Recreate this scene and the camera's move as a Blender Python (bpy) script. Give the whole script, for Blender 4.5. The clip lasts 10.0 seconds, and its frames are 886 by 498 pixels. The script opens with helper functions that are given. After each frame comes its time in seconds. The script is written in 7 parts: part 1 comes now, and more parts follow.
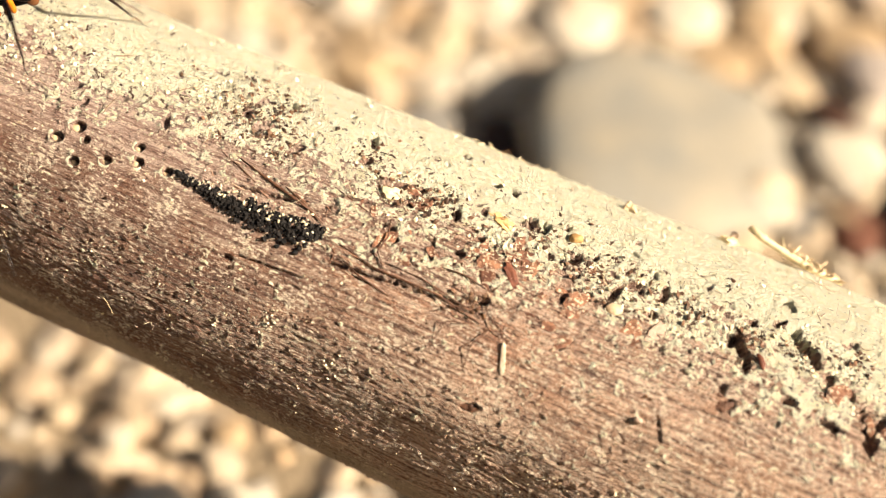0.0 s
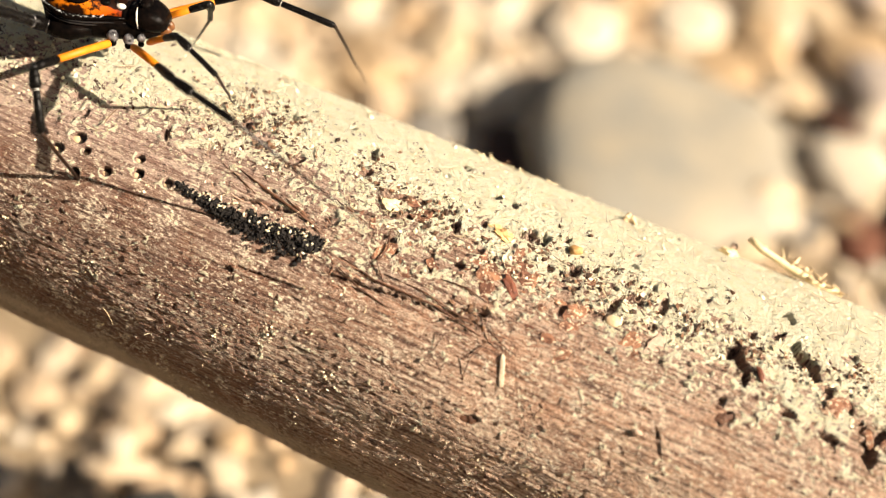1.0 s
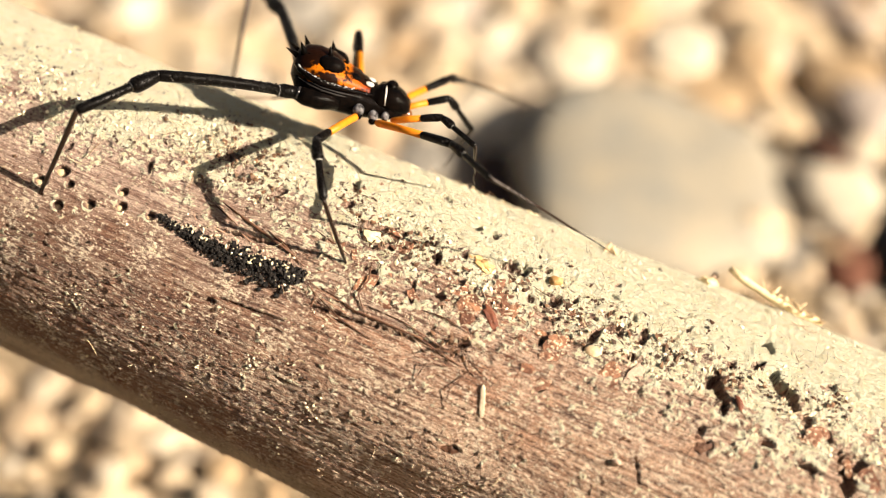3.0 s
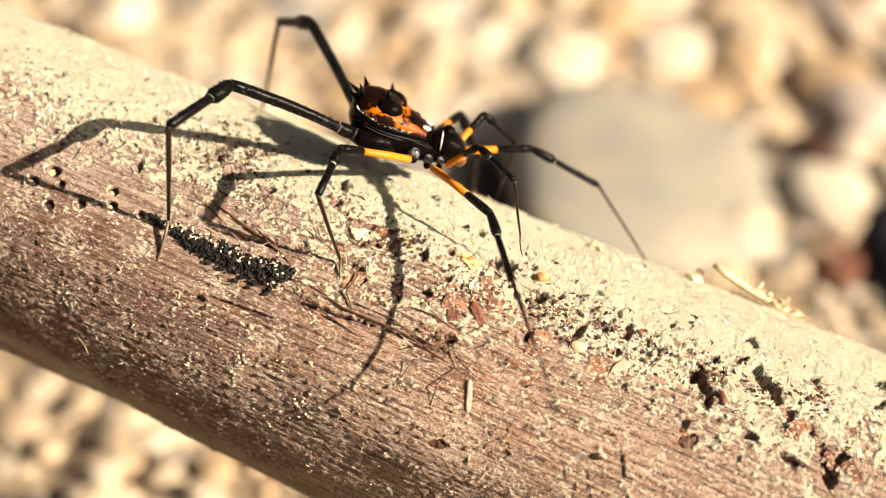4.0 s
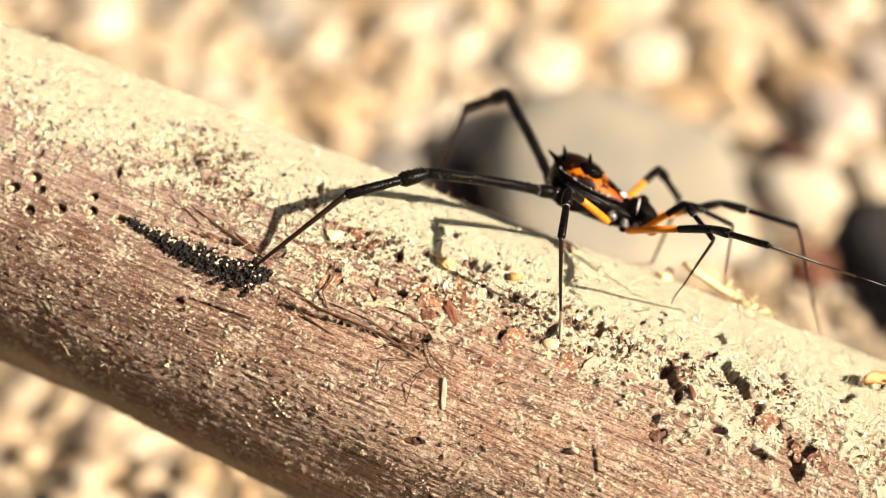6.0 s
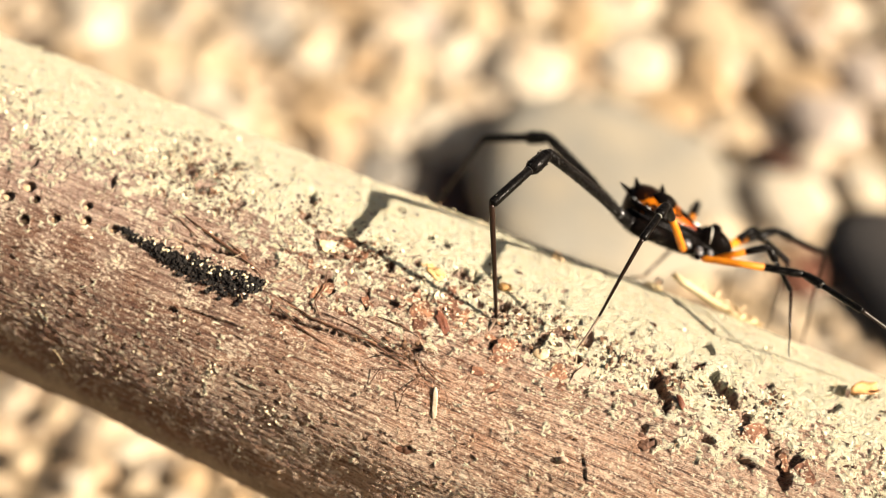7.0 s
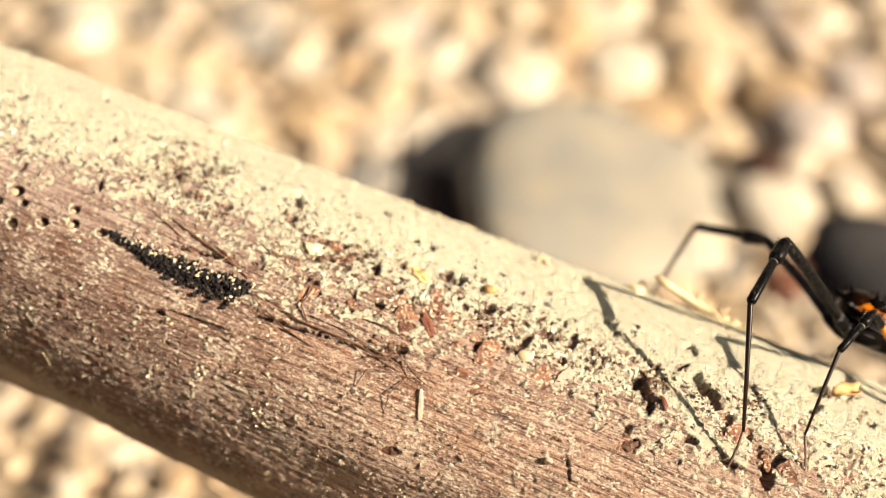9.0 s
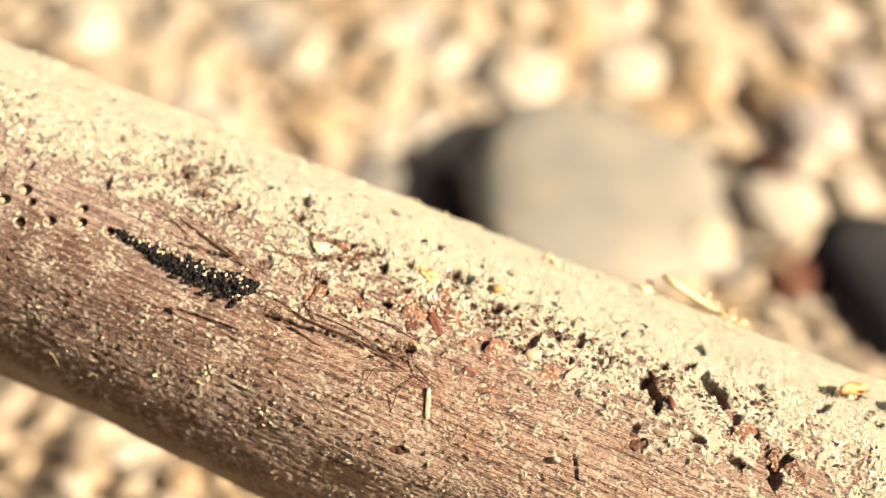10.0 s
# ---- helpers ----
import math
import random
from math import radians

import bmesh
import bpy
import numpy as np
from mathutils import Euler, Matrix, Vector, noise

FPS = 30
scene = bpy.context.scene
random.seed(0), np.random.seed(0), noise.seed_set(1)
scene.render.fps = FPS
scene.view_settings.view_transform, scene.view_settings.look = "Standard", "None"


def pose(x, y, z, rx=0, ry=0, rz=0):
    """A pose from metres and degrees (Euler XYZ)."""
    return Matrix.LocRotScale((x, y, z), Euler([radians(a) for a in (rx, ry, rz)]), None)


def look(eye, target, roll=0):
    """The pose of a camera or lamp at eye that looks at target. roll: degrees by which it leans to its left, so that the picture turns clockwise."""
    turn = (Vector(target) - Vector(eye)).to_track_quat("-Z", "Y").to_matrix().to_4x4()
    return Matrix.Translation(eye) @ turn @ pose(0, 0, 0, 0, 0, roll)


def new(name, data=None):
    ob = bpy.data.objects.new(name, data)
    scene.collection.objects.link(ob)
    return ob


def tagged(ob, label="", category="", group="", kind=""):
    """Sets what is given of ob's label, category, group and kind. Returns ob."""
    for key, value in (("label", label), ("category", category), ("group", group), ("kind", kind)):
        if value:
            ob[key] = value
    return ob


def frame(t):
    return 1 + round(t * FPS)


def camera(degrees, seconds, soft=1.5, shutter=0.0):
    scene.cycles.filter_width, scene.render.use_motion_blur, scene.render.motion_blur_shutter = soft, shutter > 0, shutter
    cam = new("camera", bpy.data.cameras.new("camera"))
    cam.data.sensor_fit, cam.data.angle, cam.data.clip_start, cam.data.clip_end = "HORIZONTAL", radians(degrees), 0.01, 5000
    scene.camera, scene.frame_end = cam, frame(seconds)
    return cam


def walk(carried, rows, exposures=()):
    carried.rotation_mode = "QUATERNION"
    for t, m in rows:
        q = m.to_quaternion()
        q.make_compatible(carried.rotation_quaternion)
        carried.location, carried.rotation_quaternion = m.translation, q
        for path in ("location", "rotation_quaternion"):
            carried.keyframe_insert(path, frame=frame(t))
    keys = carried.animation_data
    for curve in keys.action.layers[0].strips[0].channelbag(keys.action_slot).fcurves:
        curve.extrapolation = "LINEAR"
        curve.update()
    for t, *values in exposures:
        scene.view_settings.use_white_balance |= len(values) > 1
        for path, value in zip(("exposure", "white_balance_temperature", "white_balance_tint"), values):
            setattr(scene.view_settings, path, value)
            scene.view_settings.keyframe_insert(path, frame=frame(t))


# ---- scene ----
MM = 0.001
cam = camera(30.0, 10.0, soft=1.0)
PATH = [
    (0.0, pose(-0.00308, 0.00191, 0.14772, 55.964, -0.441, 0.116)),
    (0.5, pose(-0.00281, 0.00210, 0.14808, 55.981, -0.401, 0.228)),
    (1.0, pose(-0.00251, 0.00221, 0.14845, 56.043, -0.378, 0.345)),
    (1.5, pose(-0.00217, 0.00213, 0.14887, 56.144, -0.425, 0.493)),
    (2.0, pose(-0.00176, 0.00217, 0.14907, 56.404, -0.360, 0.533)),
    (2.5, pose(-0.00130, 0.00211, 0.14914, 56.735, -0.307, 0.427)),
    (4.0, pose(0.00000, 0.00000, 0.15000, 57.000, -0.000, -0.000)),
    (4.5, pose(0.00042, -0.00080, 0.14985, 57.049, -0.042, -0.104)),
    (5.0, pose(0.00060, -0.00152, 0.15004, 57.036, 0.147, -0.510)),
    (5.5, pose(0.00079, -0.00217, 0.15046, 57.117, 0.235, -0.714)),
    (7.0, pose(0.00051, -0.00343, 0.15225, 57.377, -0.255, -1.002)),
    (7.5, pose(0.00071, -0.00373, 0.15227, 57.445, -0.189, -1.276)),
    (8.0, pose(0.00097, -0.00406, 0.15232, 57.527, -0.240, -1.337)),
    (8.5, pose(0.00115, -0.00441, 0.15252, 57.561, -0.238, -1.316)),
    (9.0, pose(0.00090, -0.00459, 0.15269, 57.578, -0.358, -1.343)),
    (9.5, pose(0.00058, -0.00470, 0.15269, 57.604, -0.473, -1.318)),
    (10.0, pose(0.00045, -0.00468, 0.15252, 57.623, -0.365, -1.242)),
]
walk(cam, PATH)
# the close-up lens: sharp on the near face of the branch, soft beyond it
cam.data.dof.use_dof = True
cam.data.dof.focus_distance = 0.1385
cam.data.dof.aperture_fstop = 15.0

# ---- daylight ----
SUN_DIR = Vector((0.821, -0.366, 0.438)).normalized()   # towards the sun
world = bpy.data.worlds.new("daylight")
scene.world = world
world.use_nodes = True
wn = world.node_tree.nodes
sky = wn.new("ShaderNodeTexSky")
sky.sky_type = "NISHITA"
sky.sun_disc = False
sky.dust_density = 6.0
sky.ozone_density = 0.3
sky.sun_elevation = math.asin(SUN_DIR.z)
sky.sun_rotation = math.atan2(SUN_DIR.x, SUN_DIR.y)
wn["Background"].inputs["Strength"].default_value = 0.021
world.node_tree.links.new(sky.outputs[0], wn["Background"].inputs["Color"])
sun = new("sun", bpy.data.lights.new("sun", "SUN"))
sun.data.energy = 5.0
sun.data.angle = radians(0.53)
sun.data.color = (1.0, 0.842, 0.668)
sun.matrix_world = look(SUN_DIR, (0, 0, 0))
scene.view_settings.exposure = 1.37


# ---- materials ----
def material(name, rough=0.6, spec=0.5):
    m = bpy.data.materials.new(name)
    m.use_nodes = True
    n = m.node_tree.nodes["Principled BSDF"]
    n.inputs["Roughness"].default_value = rough
    n.inputs["Specular IOR Level"].default_value = spec
    return m


class Net:
    """Short names for wiring a material's nodes."""

    def __init__(self, m):
        self.t = m.node_tree
        self.out = self.t.nodes["Principled BSDF"]

    def node(self, kind, **inputs):
        n = self.t.nodes.new("ShaderNode" + kind)
        for k, v in inputs.items():
            self.put(n.inputs[k.replace("_", " ")], v)
        return n

    def put(self, socket, v):
        if isinstance(v, bpy.types.NodeSocket):
            self.t.links.new(v, socket)
        else:
            socket.default_value = v

    def coords(self, scale=(1, 1, 1), which="Object"):
        c = self.t.nodes.new("ShaderNodeTexCoord")
        mp = self.t.nodes.new("ShaderNodeMapping")
        mp.inputs["Scale"].default_value = scale
        self.t.links.new(c.outputs[which], mp.inputs["Vector"])
        return mp.outputs["Vector"]

    def noise(self, vec, scale, detail=6.0, rough=0.6, distort=0.0):
        n = self.node("TexNoise", Scale=scale, Detail=detail, Roughness=rough, Distortion=distort)
        self.put(n.inputs["Vector"], vec)
        return n.outputs["Fac"]

    def ramp(self, fac, *stops):
        r = self.t.nodes.new("ShaderNodeValToRGB")
        e = r.color_ramp.elements
        while len(e) < len(stops):
            e.new(0.5)
        for el, (p, c) in zip(e, stops):
            el.position = p
            el.color = (c, c, c, 1) if isinstance(c, (int, float)) else (*c, 1)
        self.put(r.inputs["Fac"], fac)
        return r.outputs["Color"]

    def mix(self, fac, a, b, mode="MIX"):
        n = self.t.nodes.new("ShaderNodeMix")
        n.data_type, n.blend_type = "RGBA", mode
        self.put(n.inputs["Factor"], fac)
        for s, v in ((n.inputs[6], a), (n.inputs[7], b)):
            self.put(s, (*v, 1) if isinstance(v, tuple) and len(v) == 3 else v)
        return n.outputs[2]

    def calc(self, op, a, b=0.0, clamp=False):
        n = self.t.nodes.new("ShaderNodeMath")
        n.operation, n.use_clamp = op, clamp
        self.put(n.inputs[0], a)
        self.put(n.inputs[1], b)
        return n.outputs[0]

    def bump(self, height, strength, distance):
        n = self.node("Bump", Strength=strength, Distance=distance, Height=height)
        self.put(self.out.inputs["Normal"], n.outputs["Normal"])

    def colour(self, c):
        self.put(self.out.inputs["Base Color"], c)

    def rough(self, r):
        self.put(self.out.inputs["Roughness"], r)


def stone_material(name, base, other, speck=0.5, grain=900.0):
    m = material(name, 0.75, 0.35)
    n = Net(m)
    v = n.coords()
    info = n.t.nodes.new("ShaderNodeObjectInfo").outputs["Random"]
    big = n.noise(v, 120.0, 5.0, 0.6, 0.4)
    fine = n.noise(v, grain, 6.0, 0.7)
    c = n.mix(n.ramp(big, (0.35, 0.0), (0.65, 1.0)), base, other)
    c = n.mix(n.calc("MULTIPLY", info, 0.35), c, tuple(0.75 * x for x in other))
    c = n.mix(n.ramp(fine, (0.55, 0.0), (0.75, speck)), c, tuple(0.45 * x for x in base))
    n.colour(c)
    n.bump(fine, 0.5, 0.0004)
    return m


def gravel_material(name, stops):
    """Pebbles of many colours, one colour a pebble."""
    m = material(name, 0.78, 0.35)
    n = Net(m)
    v = n.coords()
    isl = n.t.nodes.new("ShaderNodeNewGeometry").outputs["Random Per Island"]
    c = n.ramp(isl, *stops)
    big = n.noise(v, 160.0, 5.0, 0.65, 0.5)
    fine = n.noise(v, 1100.0, 6.0, 0.7)
    c = n.mix(n.ramp(big, (0.4, 0.0), (0.7, 0.5)), c, (0.42, 0.33, 0.21))
    c = n.mix(n.ramp(fine, (0.55, 0.0), (0.8, 0.45)), c, (0.16, 0.12, 0.08))
    n.colour(c)
    n.bump(fine, 0.5, 0.0004)
    return m


SAND = material("sand", 0.9, 0.2)
_n = Net(SAND)
_v = _n.coords()
_n.colour(_n.mix(_n.ramp(_n.noise(_v, 900.0, 8.0, 0.8), (0.35, 0.0), (0.65, 1.0)), (0.32, 0.24, 0.15), (0.52, 0.41, 0.265)))
_n.bump(_n.noise(_v, 1500.0, 6.0, 0.8), 1.0, 0.0008)

GRAVEL = gravel_material("gravel", ((0.0, (0.52, 0.42, 0.29)), (0.14, (0.40, 0.30, 0.20)), (0.30, (0.60, 0.51, 0.38)),
                                    (0.46, (0.36, 0.28, 0.20)), (0.58, (0.50, 0.34, 0.19)), (0.72, (0.64, 0.57, 0.45)),
                                    (0.86, (0.30, 0.26, 0.21)), (1.0, (0.54, 0.43, 0.29))))
STONE_GREY = stone_material("grey_beige_stone", (0.235, 0.235, 0.210), (0.345, 0.305, 0.230), 0.25)
# near-black brown: shade in the gaps of the gravel, put into a colour
STONE_GAP_SHADE = stone_material("gap_shade_stone", (0.040, 0.016, 0.009), (0.070, 0.030, 0.016), 0.3)
STONE_WHITE = stone_material("white_stone", (0.70, 0.63, 0.50), (0.62, 0.53, 0.39), 0.15)
STONE_CREAM = stone_material("cream_stone", (0.58, 0.47, 0.31), (0.52, 0.40, 0.26), 0.25)
STONE_TAN = stone_material("tan_stone", (0.40, 0.28, 0.16), (0.50, 0.36, 0.21), 0.3)
STONE_DARK = stone_material("dark_slate_stone", (0.024, 0.023, 0.024), (0.05, 0.045, 0.042), 0.3)
STONE_RED = stone_material("red_brown_stone", (0.085, 0.028, 0.015), (0.15, 0.060, 0.034), 0.3)
STONE_LILAC = stone_material("pale_lilac_stone", (0.42, 0.36, 0.32), (0.52, 0.44, 0.36), 0.2)
STONE_BLUE = stone_material("blue_grey_stone", (0.22, 0.21, 0.19), (0.33, 0.30, 0.25), 0.3)

# weathered wood: u runs along the branch, v round it (UV map in metres); pale dust lies on its upper side
WOOD = material("weathered_wood", 0.62, 0.35)
_n = Net(WOOD)
_uv = _n.coords((1, 1, 1), "UV")
_grain = _n.noise(_n.coords((120, 2600, 1), "UV"), 1.0, 9.0, 0.75, 0.2)
_streak = _n.noise(_n.coords((60, 640, 1), "UV"), 1.0, 8.0, 0.74, 0.25)
_blot = _n.noise(_uv, 130.0, 7.0, 0.7, 0.5)
_patch = _n.noise(_n.coords((330, 620, 1), "UV"), 1.0, 8.0, 0.75, 0.3)
_fine = _n.noise(_uv, 3400.0, 6.0, 0.8)
_grit = _n.noise(_n.coords((1700, 3400, 1), "UV"), 1.0, 7.0, 0.78)
_sep0 = _n.node("SeparateXYZ", Vector=_uv)
_along, _round = _sep0.outputs["X"], _sep0.outputs["Y"]
_drift = _n.calc("SUBTRACT", _n.noise(_uv, 190.0, 6.0, 0.7, 0.5), 0.5)


def zone(value, start, end, wander):
    """0 before start, 1 after end, along a wandering edge."""
    shifted = _n.calc("ADD", value, _n.calc("MULTIPLY", _drift, wander))
    return _n.ramp(_n.calc("DIVIDE", _n.calc("SUBTRACT", shifted, start), end - start), (0.0, 0.0), (1.0, 1.0))


_hair = _n.noise(_n.coords((330, 5600, 1), "UV"), 1.0, 6.0, 0.75, 0.1)
_c = _n.mix(_n.ramp(_streak, (0.34, 0.0), (0.62, 1.0)), (0.15, 0.052, 0.028), (0.60, 0.275, 0.150))
_c = _n.mix(_n.ramp(_blot, (0.42, 0.0), (0.62, 0.75)), _c, (0.56, 0.310, 0.190))
# redder where the bark has come off last, orange-tan on the clean wood of the thick end
_red = _n.calc("MULTIPLY", zone(_round, 0.0095, 0.0130, 0.016), _n.calc("MULTIPLY", zone(_along, -0.030, -0.022, 0.02), _n.calc("SUBTRACT", 1.0, zone(_along, 0.010, 0.022, 0.03))))
_c = _n.mix(_n.calc("MULTIPLY", _red, 0.65), _c, _n.mix(_n.ramp(_streak, (0.38, 0.0), (0.60, 1.0)), (0.27, 0.098, 0.048), (0.72, 0.365, 0.195)))
_tan = _n.calc("MULTIPLY", zone(_along, 0.000, 0.022, 0.03), zone(_round, 0.0015, 0.006, 0.012))
_c = _n.mix(_n.calc("MULTIPLY", _tan, 0.72), _c, _n.mix(_n.ramp(_streak, (0.36, 0.0), (0.60, 1.0)), (0.52, 0.265, 0.150), (0.84, 0.540, 0.345)))
_c = _n.mix(_n.ramp(_patch, (0.50, 0.0), (0.60, 0.65)), _c, (0.095, 0.036, 0.022))
_c = _n.mix(_n.ramp(_grain, (0.42, 0.95), (0.475, 0.0)), _c, (0.045, 0.017, 0.010))
_c = _n.mix(_n.ramp(_hair, (0.38, 0.65), (0.45, 0.0)), _c, (0.060, 0.024, 0.015))
# raised fibres bleached pale, in patches
_pale = _n.ramp(_n.noise(_n.coords((110, 190, 1), "UV"), 1.0, 5.0, 0.65, 0.4), (0.38, 0.22), (0.60, 0.95))
_c = _n.mix(_n.calc("MULTIPLY", _n.ramp(_grain, (0.50, 0.0), (0.57, 1.0)), _pale), _c, (0.82, 0.62, 0.46))
_c = _n.mix(_n.calc("MULTIPLY", _n.ramp(_hair, (0.545, 0.0), (0.60, 0.95)), _pale), _c, (0.88, 0.71, 0.54))
# a silvered stretch low on the near side, and fine pitting all over
_silver = _n.calc("MULTIPLY", zone(_along, -0.016, -0.004, 0.03), _n.calc("MULTIPLY", _n.calc("SUBTRACT", 1.0, zone(_along, 0.014, 0.026, 0.03)), _n.calc("SUBTRACT", 1.0, zone(_round, 0.0055, 0.0105, 0.012))))
_c = _n.mix(_n.calc("MULTIPLY", _silver, 0.60), _c, _n.mix(_n.ramp(_grain, (0.42, 0.0), (0.56, 1.0)), (0.25, 0.115, 0.062), (0.90, 0.66, 0.48)))
_c = _n.mix(_n.ramp(_fine, (0.39, 0.80), (0.47, 0.0)), _c, (0.060, 0.021, 0.012))
_c = _n.mix(_n.ramp(_fine, (0.545, 0.0), (0.61, 0.70)), _c, (0.88, 0.69, 0.53))
# darker towards the thin end: older wood, plus shade put into the colour
_old_shade = _n.ramp(_n.calc("ADD", _n.calc("DIVIDE", _n.calc("ADD", _along, -0.002), -0.030), _n.calc("MULTIPLY", _drift, 2.4)), (0.0, 0.0), (0.8, 0.55))
_c = _n.mix(_old_shade, _c, (0.135, 0.060, 0.041))
# the upper side is bleached to a pinkish grey, most at the thin end
_bleach = _n.calc("MULTIPLY", zone(_round, 0.0088, 0.0140, 0.016), _n.calc("SUBTRACT", 0.88, _n.calc("MULTIPLY", zone(_along, -0.030, -0.012, 0.02), 0.58)))
_c = _n.mix(_bleach, _c, _n.mix(_n.ramp(_grain, (0.42, 0.0), (0.56, 1.0)), (0.36, 0.215, 0.165), (0.80, 0.610, 0.50)))
# the underside is paler: light thrown up by the gravel, put into the colour
_bounce = _n.calc("SUBTRACT", 1.0, zone(_round, -0.0068, -0.0042, 0.007))
_c = _n.mix(_n.calc("MULTIPLY", _bounce, 0.92), _c, _n.mix(_n.ramp(_n.noise(_n.coords((90, 330, 1), "UV"), 1.0, 6.0, 0.65), (0.36, 0.0), (0.62, 1.0)), (0.42, 0.31, 0.205), (0.72, 0.58, 0.42)))
# cream grit that clings in clusters
_cling = _n.ramp(_n.noise(_n.coords((330, 430, 1), "UV"), 1.0, 5.0, 0.7, 0.5), (0.46, 0.0), (0.62, 1.0))
_cling = _n.calc("MULTIPLY", _cling, _n.calc("SUBTRACT", 1.0, _bounce))
_fleck = _n.ramp(_n.calc("ADD", _grit, _n.calc("MULTIPLY", _cling, 0.075)), (0.574, 0.0), (0.602, 1.0))
_c = _n.mix(_fleck, _c, (0.93, 0.79, 0.61))
_nick = _n.ramp(_grit, (0.395, 1.0), (0.43, 0.0))
_c = _n.mix(_nick, _c, (0.040, 0.016, 0.010))
# dust lies where the flakes are, with crumbs of it beside them
_high = _n.calc("DIVIDE", _n.calc("SUBTRACT", _n.calc("ADD", _round, _n.calc("MULTIPLY", _along, 0.035)), 0.0184), 0.0078)
_lies = _n.t.nodes.new("ShaderNodeAttribute")
_lies.attribute_name = "dust"
_speck = _n.noise(_uv, 2600.0, 6.0, 0.75, 0.3)
_dust = _n.ramp(_n.calc("ADD", _lies.outputs["Fac"], _n.calc("MULTIPLY", _n.calc("SUBTRACT", _speck, 0.5), 2.6)), (0.02, 0.0), (0.22, 1.0))
_rare = _n.calc("MULTIPLY", _n.calc("MINIMUM", _n.calc("MAXIMUM", _high, 0.0), 1.6), 0.055)
_crack = _n.ramp(_n.calc("SUBTRACT", _n.noise(_uv, 1250.0, 7.0, 0.72, 0.9), _rare), (0.556, 0.0), (0.582, 1.0))
_dustcol = _n.mix(_n.ramp(_n.noise(_uv, 1100.0, 6.0, 0.75), (0.34, 0.0), (0.55, 1.0)), (0.96, 0.87, 0.575), (1.0, 0.97, 0.745))
_dustcol = _n.mix(_n.ramp(_n.noise(_uv, 420.0, 7.0, 0.7, 0.6), (0.54, 0.0), (0.68, 0.30)), _dustcol, (0.62, 0.42, 0.25))
_dustcol = _n.mix(_crack, _dustcol, (0.115, 0.058, 0.036))
_n.colour(_n.mix(_dust, _c, _dustcol))
_n.rough(_n.mix(_dust, _n.ramp(_fine, (0.3, 0.40), (0.7, 0.7)), (0.92, 0.92, 0.92)))
_h = _n.calc("ADD", _n.calc("ADD", _n.calc("MULTIPLY", _grain, 1.5), _n.calc("MULTIPLY", _hair, 0.35)), _n.calc("MULTIPLY", _fine, 1.0))
_h = _n.calc("ADD", _h, _n.calc("MULTIPLY", _grit, 0.6))
_h = _n.calc("ADD", _h, _n.calc("SUBTRACT", _n.calc("MULTIPLY", _fleck, 0.35), _n.calc("MULTIPLY", _nick, 0.3)))
_h = _n.calc("SUBTRACT", _h, _n.calc("MULTIPLY", _n.calc("MULTIPLY", _dust, _crack), 0.45))
_h = _n.calc("ADD", _h, _n.calc("MULTIPLY", _dust, _n.calc("ADD", 0.1, _n.calc("MULTIPLY", _n.noise(_uv, 1000.0, 8.0, 0.75, 0.6), 1.7))))
_n.bump(_h, 1.0, 0.00075)

CRUMB = material("cream_crumbs", 0.9, 0.2)
_n = Net(CRUMB)
_isl = _n.t.nodes.new("ShaderNodeNewGeometry").outputs["Random Per Island"]
_n.colour(_n.ramp(_isl, (0.0, (0.76, 0.63, 0.40)), (0.35, (0.92, 0.82, 0.56)), (0.7, (0.98, 0.91, 0.69)), (1.0, (0.58, 0.43, 0.26))))
DARKBITS = material("dark_bark_crumbs", 0.7, 0.3)
_n = Net(DARKBITS)
_isl = _n.t.nodes.new("ShaderNodeNewGeometry").outputs["Random Per Island"]
_n.colour(_n.ramp(_isl, (0.0, (0.035, 0.022, 0.014)), (0.5, (0.12, 0.060, 0.032)), (0.8, (0.22, 0.12, 0.065)), (1.0, (0.05, 0.045, 0.035))))
FIBRE = material("pale_fibres", 0.75, 0.3)
_n = Net(FIBRE)
_isl = _n.t.nodes.new("ShaderNodeNewGeometry").outputs["Random Per Island"]
_n.colour(_n.ramp(_isl, (0.0, (0.66, 0.54, 0.33)), (0.6, (0.80, 0.70, 0.50)), (0.8, (0.36, 0.22, 0.12)), (1.0, (0.10, 0.055, 0.03))))


SCALE = material("red_bark_scale", 0.7, 0.3)
_n = Net(SCALE)
_v = _n.coords()
_r = _n.t.nodes.new("ShaderNodeObjectInfo").outputs["Random"]
_c = _n.ramp(_r, (0.0, (0.26, 0.112, 0.062)), (0.3, (0.36, 0.180, 0.105)), (0.55, (0.16, 0.068, 0.042)), (0.8, (0.38, 0.190, 0.105)), (1.0, (0.34, 0.170, 0.105)))
_c = _n.mix(_n.ramp(_n.noise(_v, 1400.0, 6.0, 0.75, 0.4), (0.42, 0.0), (0.56, 0.85)), _c, (0.075, 0.028, 0.016))
_c = _n.mix(_n.ramp(_n.noise(_v, 2700.0, 6.0, 0.75), (0.545, 0.0), (0.59, 0.9)), _c, (0.86, 0.72, 0.52))
_n.colour(_c)
_n.bump(_n.noise(_v, 2600.0, 7.0, 0.75), 0.9, 0.00025)
TORN = material("torn_wood", 0.75, 0.3)
_n = Net(TORN)
_isl = _n.t.nodes.new("ShaderNodeNewGeometry").outputs["Random Per Island"]
_n.colour(_n.ramp(_isl, (0.0, (0.10, 0.045, 0.028)), (0.45, (0.30, 0.155, 0.095)), (0.8, (0.45, 0.27, 0.18)), (1.0, (0.66, 0.52, 0.38))))


